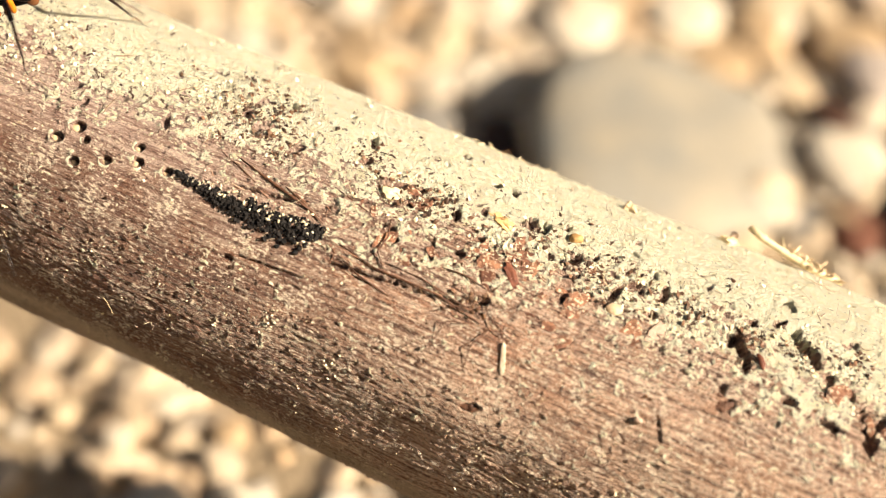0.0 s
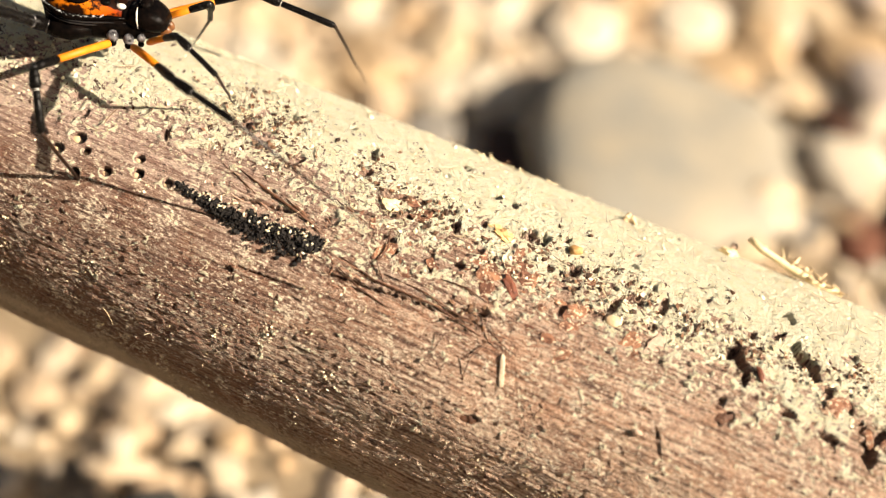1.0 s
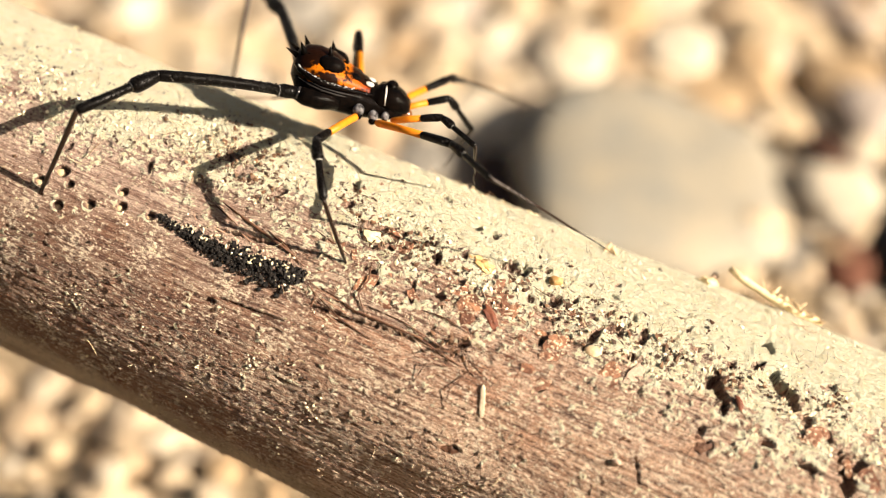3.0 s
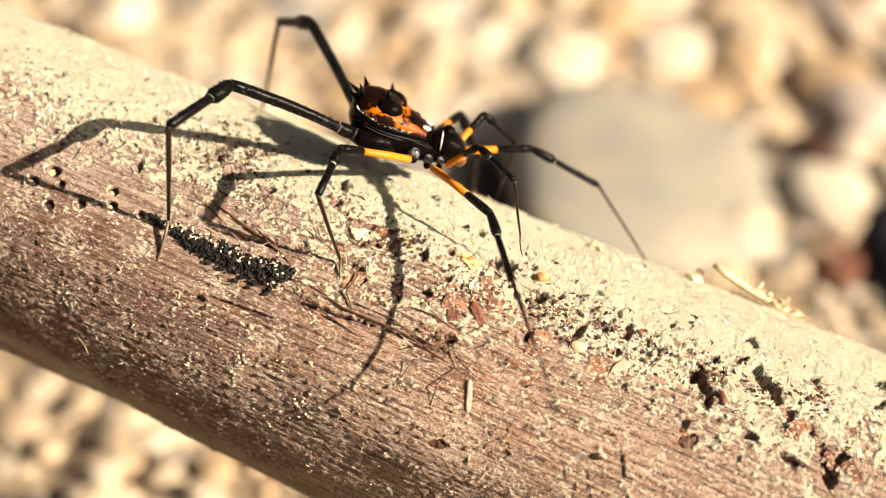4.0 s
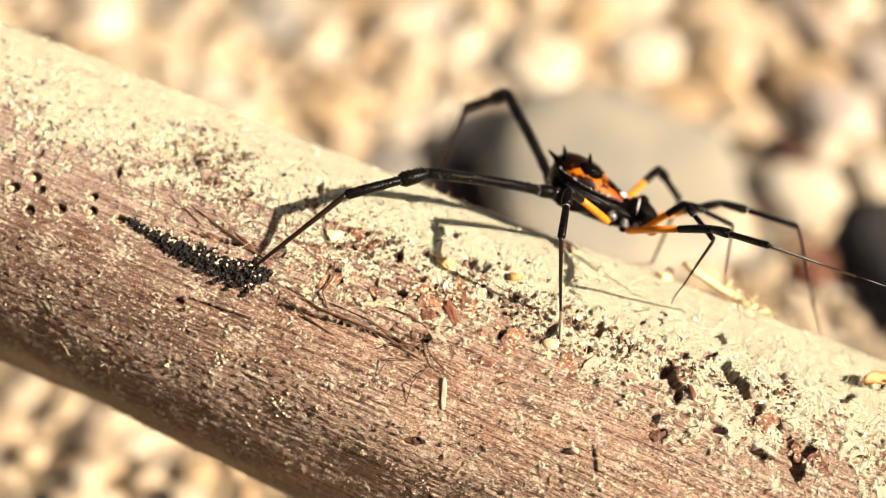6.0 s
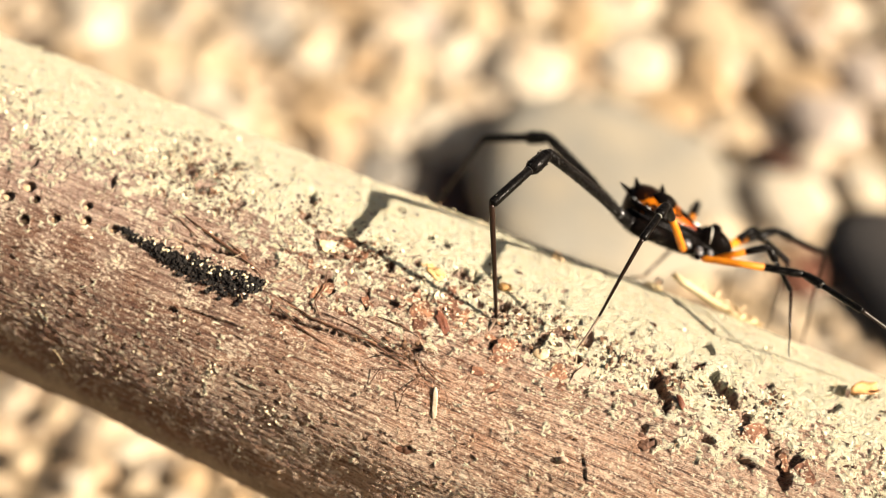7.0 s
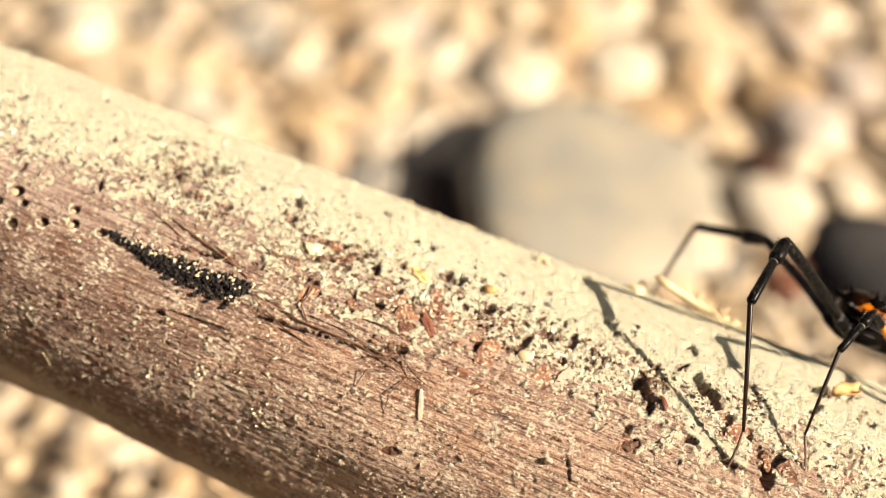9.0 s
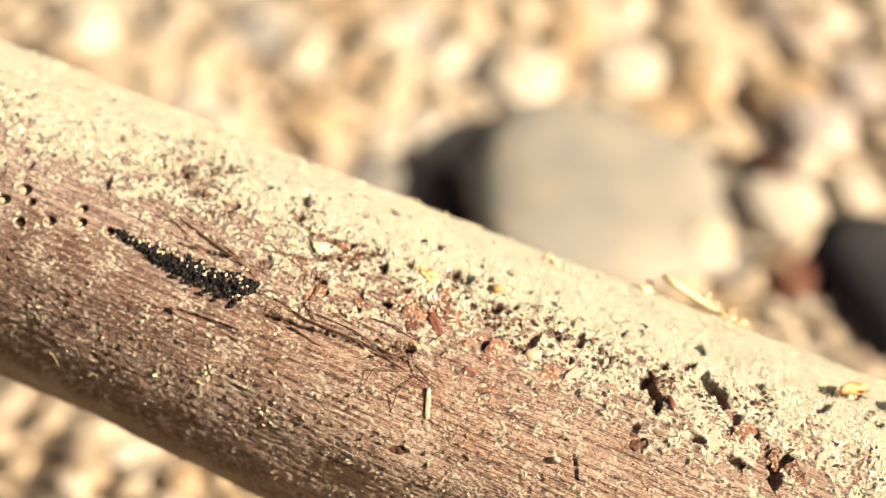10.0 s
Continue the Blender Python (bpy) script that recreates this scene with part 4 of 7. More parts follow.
def grain_bits(count, seed, where, sizes, flat=0.6):
    """Many small eight-sided bits strewn over the bark; where(rng) gives mm along and degrees round, or None."""
    rng = random.Random(seed)
    verts, faces = [], []
    octa = ((1, 0, 0), (0, 1, 0), (-1, 0, 0), (0, -1, 0), (0, 0, 1), (0, 0, -1))
    tris = ((0, 1, 4), (1, 2, 4), (2, 3, 4), (3, 0, 4), (1, 0, 5), (2, 1, 5), (3, 2, 5), (0, 3, 5))
    for _ in range(count):
        place = where(rng)
        if place is None or in_pit(place[0], place[1]):
            continue
        r = (sizes[0] + (sizes[1] - sizes[0]) * rng.random() ** 4) * (place[2] if len(place) > 2 else 1.0)
        m = branch_frame(place[0], place[1], r * 0.25 * rng.random() + (0.12 if place[1] > 60 else 0.0), rng.uniform(0, 360)) @ pose(0, 0, 0, rng.uniform(-50, 50), rng.uniform(-50, 50))
        k = len(verts)
        for o in octa:
            q = Vector((o[0] * rng.uniform(0.6, 1.6), o[1] * rng.uniform(0.5, 1.1), o[2] * flat * rng.uniform(0.2, 0.9))) * (r * MM)
            verts.append(tuple(m @ q))
        faces += [tuple(i + k for i in t) for t in tris]
    return verts, faces


def dusty(rng):
    s, a = rng.uniform(-46, 46), rng.uniform(-30, 132)
    edge = 62 + 20 * noise.noise((s * 0.16, a * 0.09, 4.4)) + 10 * noise.noise((s * 0.6, a * 0.3, 1.4))
    if a > edge:
        return (s, a, 1.0) if rng.random() < (0.40 if a < 82 else 0.11) else None
    v = noise.noise((s * 0.5, a * 0.15, 8.0)) + 0.5 * noise.noise((s * 1.3, a * 0.4, 2.0))
    return (s, a, 0.75 if v > 0.35 else 0.45) if rng.random() < 0.10 + 2.2 * max(0.0, v - 0.12) else None


# heaps of dark debris: mm along, degrees round, spread in mm
HEAPS = ((-23.6, 79, 1.8), (-21.6, 73, 1.2), (-24.5, 86, 1.8), (-21.0, 78, 1.8), (-20.0, 70, 0.9), (-11.5, 75, 0.8), (-6.5, 72, 1.0), (-9.5, 70, 0.9), (0.5, 48, 0.7), (-0.5, 45, 0.8),
         (3.0, 77, 0.8), (7.5, 71, 1.0), (12.0, 74, 0.9), (16.0, 71, 1.0), (21.5, 70, 0.8), (26.0, 73, 0.9), (30.0, 76, 0.9), (-13.0, 80, 0.9))


def dark_spots(rng):
    if rng.random() < 0.36:
        s, a, w = HEAPS[int(len(HEAPS) * rng.random() ** 1.5)]
        return rng.gauss(s, w), rng.gauss(a, w * 3.2)
    s, a = rng.uniform(-46, 46), rng.uniform(20, 125)
    v = noise.noise((s * 0.30, a * 0.09, 2.2)) + 0.5 * noise.noise((s * 0.8, a * 0.2, 5.2)) + (0.22 if 50 < a < 92 else 0.0)
    return (s, a) if v > 0.45 else None


tagged(new("dust_crumbs", mesh_of("dust_crumbs", *grain_bits(52000, 11, dusty, (0.035, 0.25)), CRUMB, False)), "pale cream wood dust and crumbs on the branch", "wood dust", kind="stuff")
tagged(new("bark_crumbs", mesh_of("bark_crumbs", *grain_bits(7000, 12, dark_spots, (0.05, 0.32)), DARKBITS, False)), "dark brown bark crumbs among the dust on the branch", "bark crumbs", kind="stuff")


def fibres(count, seed):
    """Thin curled fibres that lie on the bark and lift at their ends."""
    rng = random.Random(seed)
    shapes = []
    for _ in range(count):
        s, a = rng.uniform(-44, 45), rng.uniform(-5, 120)
        if a < 48 and rng.random() < 0.8:
            continue
        length, spin, curl = rng.uniform(0.5, 2.2), rng.gauss(90, 60), rng.uniform(-70, 70)
        pts, x, y = [], 0.0, 0.0
        n = 5
        lift = rng.uniform(0.0, 0.5)
        for i in range(n + 1):
            u = i / n
            pts.append(branch_frame(s, a, 0.22, spin) @ Vector((x * MM, y * MM, (0.05 + lift * (2 * u - 1) ** 2) * MM)))
            h = radians(curl * (u - 0.3))
            x, y = x + math.cos(h) * length / n, y + math.sin(h) * length / n
        r = rng.uniform(0.016, 0.04)
        shapes.append(tube(pts, [r * MM * k for k in (0.6, 1, 1, 1, 0.9, 0.4)], 4))
    return joined(*shapes)


def torn(count, seed, s0, s1, a0, a1, spread):
    """Short ragged slivers where the wood is torn."""
    rng = random.Random(seed)
    shapes = []
    for _ in range(count):
        length, r = rng.uniform(0.4, 2.4) * rng.random() + 0.3, rng.uniform(0.02, 0.065)
        m = branch_frame(rng.uniform(s0, s1), rng.uniform(a0, a1), 0.0, rng.gauss(-8, spread)) @ pose(0, 0, 0, 0, rng.gauss(0, 4))
        pts = [m @ Vector((u * length * MM, rng.uniform(-0.06, 0.06) * MM, 0)) for u in (-0.5, -0.15, 0.2, 0.5)]
        shapes.append(tube(pts, [r * k * MM for k in (0.3, 1, 0.8, 0.2)], 4))
    return shapes


tagged(new("torn_fibres", mesh_of("torn_fibres", *joined(*torn(70, 31, -13, 3, 39, 52, 24), *torn(60, 32, 0.5, 6, 37, 47, 60), *torn(60, 33, -24, -13, 50, 60, 16), *torn(90, 34, -10, 9, 50, 66, 45)), TORN)),
       "ragged torn slivers of brown and pale wood", "torn wood", kind="stuff")
tagged(new("fibres", mesh_of("fibres", *fibres(320, 21), FIBRE)), "thin pale curled wood fibres on the branch", "wood fibres", kind="stuff")


def strand(points, radii, material_, name, label, category, parent=None, segs=7):
    """A thin bent piece through places on the bark (mm along, degrees round, mm over it)."""
    pts = [on_branch(*p) for p in points]
    ob = new(name, mesh_of(name, *tube(pts, [r * MM for r in radii], segs), material_))
    if parent:
        ob.parent = parent
        return tagged(ob, label)
    return tagged(ob, label, category)


# the black crust: a ridge of knobs, thin at one end, sprinkled with white grains
def black_crust():
    rng = random.Random(3)
    shapes = []
    for i in range(900):
        u = rng.random()
        s = -26.9 + 13.4 * u
        half = (0.25 + 1.15 * min(1.0, u * 1.5)) * (1.0 if u < 0.93 else 0.6)
        off = rng.gauss(0, 0.45) * half
        a = 47.0 - 2.5 * math.sin(math.pi * u) + math.degrees(off / 16)
        r = (0.06 + 0.20 * rng.random() ** 1.6) * (0.6 + 0.4 * min(1, u * 2))
        shapes.append(chunk((2 * r, 1.7 * r, 1.6 * r), rng.random() * 90, branch_frame(s, a, rng.uniform(0.0, 0.32) * (1 - abs(off) / half / 1.6), rng.uniform(0, 360)) @ pose(0, 0, 0, rng.uniform(-60, 60), rng.uniform(-60, 60)), 4, 6, 0.9, 0.5))
    ob = tagged(new("black_crust", mesh_of("black_crust", *joined(*shapes), CRUST, False)), "knobbly black crust sprinkled with white grains", "crust")
    bits = []
    for i in range(120):
        u = rng.random() ** 0.7
        s = -26.0 + 12.8 * u
        off = rng.gauss(0.45, 0.5) * (0.3 + 1.0 * u)
        r = 0.02 + 0.12 * rng.random() ** 2.5
        bits.append(chunk((2.8 * r, 1.6 * r, 0.9 * r), rng.random() * 90, branch_frame(s, 46 + math.degrees(off / 16), rng.uniform(0.26, 0.52), rng.uniform(0, 180)), 4, 5, 0.9, 0.5))
    grains = part("grain_sprinkle", joined(*bits), CRUMB, ob, "sprinkled white grains")
    return ob


black_crust()

# pale dust in the bored holes
for ps, pa, ln, wd, dp, lean in PITS:
    if dp == 0.85:
        vs, fs = stone_shape((2.1 * ln * MM, 2.1 * wd * MM, 0.3 * MM), ps, 5, 9, 0.3, 0.1)
        m = branch_frame(ps - 0.35 * ln, pa - 1.2, -0.50)
        part("dust_plug", ([tuple(m @ Vector(v)) for v in vs], fs), SEED_PALE, BRANCH, "pale dust in a bored hole")

# splinters torn out of the wood
for pts, r in ((((-22.8, 59.3, 0.1), (-20.0, 56.5, 0.2), (-17.0, 54.0, 0.22), (-14.5, 51.9, 0.15)), 0.120), (((-23.2, 57.5, 0.1), (-21.6, 55.2, 0.18), (-20.6, 54.0, 0.1)), 0.090),
               (((-18.2, 56.5, 0.1), (-16.4, 54.2, 0.22), (-14.0, 50.5, 0.1)), 0.102), (((-15.0, 63.4, 0.05), (-13.0, 61.4, 0.18), (-11.1, 59.6, 0.1)), 0.078),
               (((-12.1, 47.1, 0.1), (-8.5, 44.8, 0.18), (-3.0, 45.2, 0.25), (1.2, 42.7, 0.1)), 0.090), (((-11.7, 44.0, 0.1), (-9.4, 41.0, 0.18), (-6.5, 39.4, 0.1)), 0.078),
               (((-8.0, 47.6, 0.1), (-4.5, 47.5, 0.18), (0.0, 45.0, 0.1)), 0.072), (((0.8, 52.0, 0.1), (-1.5, 53.5, 0.18), (-3.6, 53.0, 0.1)), 0.072)):
    strand(pts, [r * k for k in ([0.4] + [1.0] * (len(pts) - 2) + [0.4])], SPLINTER, "splinter", "dark torn splinter", "", BRANCH)
# the pale frayed root of the crust
for pts in (((-13.3, 47.5, 0.4), (-11.8, 46.0, 0.5), (-10.0, 45.6, 0.25)), ((-13.2, 46.0, 0.4), (-11.4, 44.0, 0.5), (-8.8, 43.2, 0.2)), ((-13.5, 49.2, 0.3), (-12.4, 51.0, 0.5), (-11.9, 53.0, 0.2))):
    strand(pts, (0.03, 0.04, 0.02), TORN, "frayed_fibre", "pale frayed fibre", "", BRANCH)
# curved stalk that crosses the grain, and the small leggy tangle lower down
strand(((-9.1, 60.0, 0.15), (-8.6, 54.5, 0.45), (-8.9, 49.5, 0.4), (-7.7, 44.9, 0.1)), (0.05, 0.08, 0.07, 0.03), SPLINTER, "stalk", "thin dry brown stalk across the grain", "stalk")
for pts in (((1.9, 41.5, 0.2), (1.2, 36.0, 0.55), (1.4, 28.6, 0.05)), ((0.8, 42.0, 0.2), (-1.4, 39.5, 0.6), (-1.9, 32.0, 0.05)), ((1.6, 45.0, 0.3), (3.0, 43.0, 0.6), (4.6, 41.5, 0.1)),
            ((0.4, 45.0, 0.2), (-1.0, 44.6, 0.6), (-3.0, 40.0, 0.1))):
    strand(pts, (0.04, 0.05, 0.02), SPLINTER, "root_hair", "dark bent root hair on the branch", "root hair")


def piece(name, label, category, size, at, spin, material_, seed, lump=0.3, boxy=0.2, tilt=(0, 0), rings=9, segs=14, jag=0.22):
    m = branch_frame(at[0], at[1], at[2], spin) @ pose(0, 0, 0, tilt[0], tilt[1])
    vs, fs = stone_shape([c * MM for c in size], seed, rings, segs, lump, boxy)
    ragged = [Vector(v) * (1 + jag * noise.noise(Vector(v) / MM * 3.5 + Vector((seed, 0, 0)))) for v in vs]
    ob = new(name, mesh_of(name, [tuple(v) for v in ragged], fs, material_, jag < 0.3))
    ob.matrix_world = m
    return tagged(ob, label, category)


piece("seed", "orange-yellow seed husk half sunk in dust", "seed", (2.4, 1.3, 0.9), (-0.7, 75.7, -0.05), -15, SEED_ORANGE, 4.0, 0.5, jag=0.5)
piece("seed", "small tan seed beside a dark hollow", "seed", (1.1, 0.8, 0.7), (5.4, 80.5, 0.3), 20, SEED_TAN, 7.0)
piece("seed", "pale buff seed on bare wood", "seed", (1.5, 1.1, 0.7), (10.6, 62.6, 0.0), 10, SEED_PALE, 21.0, 0.15, 0.1, jag=0.03)
piece("bark_chip", "red-brown oval chip of bark", "bark chip", (2.9, 1.0, 0.32), (1.9, 58.8, 0.05), 132, CHIP_RED, 6.0, 0.45, 0.3, jag=0.5)
piece("bark_chip", "small rust-orange chip of bark", "bark chip", (1.5, 0.5, 0.3), (23.0, 65.0, 0.3), 132, CHIP_RED, 9.0)
piece("wood_sliver", "short pale sliver of wood across the grain", "wood sliver", (2.7, 0.42, 0.2), (4.0, 36.4, 0.07), 110, FIBRE_PALE, 3.0, 0.1, 0.8, jag=0.1)
piece("flake", "thin white papery flake on the wood", "flake", (2.0, 1.1, 0.05), (14.5, 61.8, 0.07), 60, FLAKE, 5.0, 0.5, 0.2, jag=0.35)
piece("grain", "tiny white grain on bare wood", "grain", (0.75, 0.55, 0.5), (15.8, 36.4, 0.2), 10, FLAKE, 8.0)
piece("wood_knot", "small dark cracked knot in the wood", "knot", (1.9, 1.2, 0.3), (21.6, 49.4, -0.12), 30, SPLINTER, 12.0, 0.6, jag=0.8)
piece("wood_knot", "small dark knot in the brown wood", "knot", (1.4, 0.7, 0.3), (3.1, 20.4, -0.1), 20, SPLINTER, 14.0, 0.6, jag=0.8)
piece("dust_clod", "pale crumbly clod of wood dust", "clod", (1.8, 1.2, 0.8), (-10.2, 69.0, 0.0), 10, TWIG, 15.0, 0.45, jag=0.35)
piece("dust_clod", "tan crumb curled on the ridge", "clod", (1.1, 0.8, 0.8), (8.5, 111.0, 0.35), 0, SEED_PALE, 16.0, 0.5, jag=0.8)
piece("dust_clod", "cream clod under the fallen twig", "clod", (1.5, 1.1, 0.9), (17.6, 120.0, 0.3), 0, TWIG, 17.0, 0.5, jag=0.8)
piece("dust_clod", "small pale round clod near the twig", "clod", (0.7, 0.7, 0.7), (18.0, 125.0, 0.9), 0, FLAKE, 18.0, 0.2)


# the pale broken twig on the ridge, with side stubs
def twig():
    base = [(18.9, 122.5, 2.1), (20.2, 122.0, 1.55), (21.8, 121.8, 1.2), (23.4, 121.6, 0.85), (25.6, 122.0, 0.5), (28.3, 122.3, 0.4)]
    ob = strand(base, (0.30, 0.34, 0.32, 0.36, 0.34, 0.22), TWIG, "twig", "short pale broken twig lying on the dusty ridge", "twig", None, 10)
    strand(((22.5, 121.7, 1.0), (22.3, 122.3, 1.6), (21.9, 122.9, 2.3)), (0.10, 0.08, 0.03), TWIG, "stub", "", "", ob, 6)
    strand(((20.4, 122.0, 1.5), (20.6, 122.8, 1.9)), (0.15, 0.10), TWIG, "stub", "", "", ob, 6)
    rng = random.Random(8)
    frayed = []
    for _ in range(70):                          # torn bark and dust that cling to its lower half
        u = rng.random()
        r = 0.05 + 0.20 * rng.random() ** 2
        m = branch_frame(22.6 + 6.2 * u, 121.9 + rng.gauss(0.6, 1.3), 1.2 - 0.9 * u + rng.uniform(-0.15, 0.65) * (1 - 0.4 * u), rng.uniform(0, 360)) @ pose(0, 0, 0, rng.uniform(-70, 70), rng.uniform(-70, 70))
        frayed.append(chunk((r * rng.uniform(1.5, 4.5), r * 1.4, r * 0.8), rng.random() * 90, m, 4, 6, 0.9, 0.5))
    part("frayed_bark", joined(*frayed), SEED_PALE, ob, "frayed tan bark", False)
    return ob


twig()


# scales of red bark left on the wood, edges lifted
_rng = random.Random(77)
_done = 0
while _done < 40:
    _s, _a = (_rng.uniform(-13, 13), _rng.gauss(59, 8)) if _done < 35 else (_rng.uniform(28, 38), _rng.gauss(60, 3))
    if not 45 < _a < 76 or any(math.hypot(_s - q[0], (_a - q[1]) * 0.28) < 1.3 for q in ((-0.7, 75.7), (1.9, 58.8), (5.4, 80.5), (10.6, 62.6), (14.5, 61.8), (-10.2, 69))):
        continue
    _l = _rng.uniform(0.7, 2.3)
    _vs, _fs = stone_shape((_l * MM, _l * _rng.uniform(0.4, 0.8) * MM, _rng.uniform(0.10, 0.17) * MM), _rng.random() * 90, 6, 11, 0.7, 0.45)
    _vs = [Vector(v) * (1 + 0.5 * noise.noise(Vector(v) / MM * 2.6 + Vector((_done, 0, 0)))) for v in _vs]
    _m = branch_frame(_s, _a, _rng.uniform(-0.02, 0.07), _rng.gauss(0, 45)) @ pose(0, 0, 0, _rng.gauss(0, 6), _rng.gauss(0, 6))
    part("bark_scale", ([tuple(_m @ v) for v in _vs], _fs), SCALE, BRANCH, "", False)
    _done += 1


# a dry curled scrap of leaf near the thick end
def leaf_scrap():
    m = branch_frame(37.9, 95.5, 0.25, 35)
    n = 7
    verts, faces = [], []
    for layer in (0, 1):
        for i in range(n):
            for j in range(n):
                u, v = i / (n - 1) * 2 - 1, j / (n - 1) * 2 - 1
                w = 1.0 - 0.45 * abs(u)
                verts.append(tuple(m @ Vector((1.25 * u * MM, 0.85 * v * w * MM, (0.3 + 0.55 * v * v + 0.35 * u * u * u + 0.10 * layer) * MM))))
    for layer in (0, 1):
        o = layer * n * n
        for i in range(n - 1):
            for j in range(n - 1):
                q = (o + i * n + j, o + (i + 1) * n + j, o + (i + 1) * n + j + 1, o + i * n + j + 1)
                faces.append(q if layer else q[::-1])
    edge = [i * n for i in range(n)] + [(n - 1) * n + j for j in range(1, n)] + [i * n + n - 1 for i in range(n - 2, -1, -1)] + list(range(n - 2, 0, -1))
    for a, b in zip(edge, edge[1:] + edge[:1]):
        faces.append((a, b, b + n * n, a + n * n))
    return tagged(new("leaf_scrap", mesh_of("leaf_scrap", verts, faces, DRYLEAF)), "curled orange-brown scrap of dry leaf in the dust", "leaf scrap")


leaf_scrap()


# ---- what moves ----
BODY_ROWS, LEG_ROWS = [], {}
LEAN_COS, LEAN_SIN = math.cos(radians(9)), math.sin(radians(9))


def stand(t, s, around, lift, turn, tilt):
    BODY_ROWS.append((t, (s, around, lift, turn, tilt)))


def step(key, t, knee, ankle, heel, toe):
    LEG_ROWS.setdefault(key, []).append((t, [Vector(p) * MM for p in (knee, ankle, heel, toe)]))


def glide(rows, t):
    """A smooth value between rows of (seconds, numbers)."""
    times = [r[0] for r in rows]
    vals = np.array([r[1] for r in rows])
    i = int(min(max(np.searchsorted(times, t) - 1, 0), len(times) - 2))
    h = times[i + 1] - times[i]
    u = (t - times[i]) / h

    def slope(k):
        if k == 0 or k == len(times) - 1:
            return (vals[min(k + 1, len(times) - 1)] - vals[max(k - 1, 0)]) / (times[min(k + 1, len(times) - 1)] - times[max(k - 1, 0)])
        a = (vals[k] - vals[k - 1]) / (times[k] - times[k - 1])
        b = (vals[k + 1] - vals[k]) / (times[k + 1] - times[k])
        return np.where(a * b > 0, 2 * a * b / np.where(np.abs(a + b) < 1e-12, 1, a + b), 0.0)

    return ((2 * u ** 3 - 3 * u * u + 1) * vals[i] + (u ** 3 - 2 * u * u + u) * h * slope(i)
            + (3 * u * u - 2 * u ** 3) * vals[i + 1] + (u ** 3 - u * u) * h * slope(i + 1))


def body_pose(t):
    s, around, lift, turn, tilt = glide(BODY_ROWS, t)
    a, w, p = radians(around), radians(turn), radians(tilt)
    n = UP * math.cos(a) + SIDE * math.sin(a)
    side = SIDE * math.cos(a) - UP * math.sin(a)
    ahead = (AXIS * math.cos(w) - side * math.sin(w)) * math.cos(p) + n * math.sin(p)
    left = n.cross(ahead).normalized()
    up = ahead.cross(left)
    left, up = left * LEAN_COS - up * LEAN_SIN, up * LEAN_COS + left * LEAN_SIN      # it leans a little away from the eye
    m = Matrix((ahead, left, up)).transposed().to_4x4()
    m.translation = AXIS_AT + AXIS * (s * MM) + n * (girth(s * MM) + lift * MM)
    return m


def off_bark(p):
    """Height of a place over the bark, and the way out."""
    w = p - AXIS_AT
    s = w.dot(AXIS)
    r = w - AXIS * s
    return r.length - girth(s), r.normalized()


def leg_pose(key, t, m):
    """Knee, ankle, heel and toe at t, with the lengths of the leg kept. m: the body's pose."""
    rows = LEG_ROWS[key]
    times = [r[0] for r in rows]
    i = int(min(max(np.searchsorted(times, t) - 1, 0), len(times) - 2))
    (t0, a), (t1, b) = rows[i], rows[i + 1]
    u = (t - t0) / (t1 - t0)
    far = (a[2] - b[2]).length > 0.004
    v = u
    if far and t1 - t0 > 0.6:                     # a step taken in between: stay, swing, stay
        v = min(max((u - 0.38) / 0.28, 0.0), 1.0)
    v = v * v * (3 - 2 * v) if far else v
    m0, m1 = body_pose(t0), body_pose(t1)
    hint = [m @ ((m0.inverted() @ a[k]).lerp(m1.inverted() @ b[k], v)) for k in (0, 1)]
    heel, toe = a[2].lerp(b[2], v), a[3].lerp(b[3], v)
    if far:
        gap, out = off_bark(heel)
        want = max(gap, 0.0010) + 0.0022 * math.sin(math.pi * v) * min(1.0, (a[2] - b[2]).length / 0.012)
        heel, toe = heel + out * (want - gap), toe + out * (want - gap)
    x, y, z = HIPS[key[1]]
    hip = m @ Vector((x * MM, (y if key[0] == "F" else -y) * MM, z * MM))
    lf, lt, lm, la = [q * MM for q in LENGTHS[key[1]]]
    whole = key[1] in "12"
    last = lm + la if whole else lm
    goal = toe if whole else heel
    pts = [hip, hint[0], hint[1], goal]
    lens = [lf, lt, last]
    for _ in range(14):
        pts[3] = goal
        for k in (2, 1, 0):
            pts[k] = pts[k + 1] + (pts[k] - pts[k + 1]).normalized() * lens[k]
        pts[0] = hip
        for k in (0, 1, 2):
            pts[k + 1] = pts[k] + (pts[k + 1] - pts[k]).normalized() * lens[k]
    if whole:
        return [hip, pts[1], pts[2], pts[2].lerp(pts[3], lm / last), pts[3]]
    return [hip, pts[1], pts[2], pts[3], pts[3] + (toe - heel)]


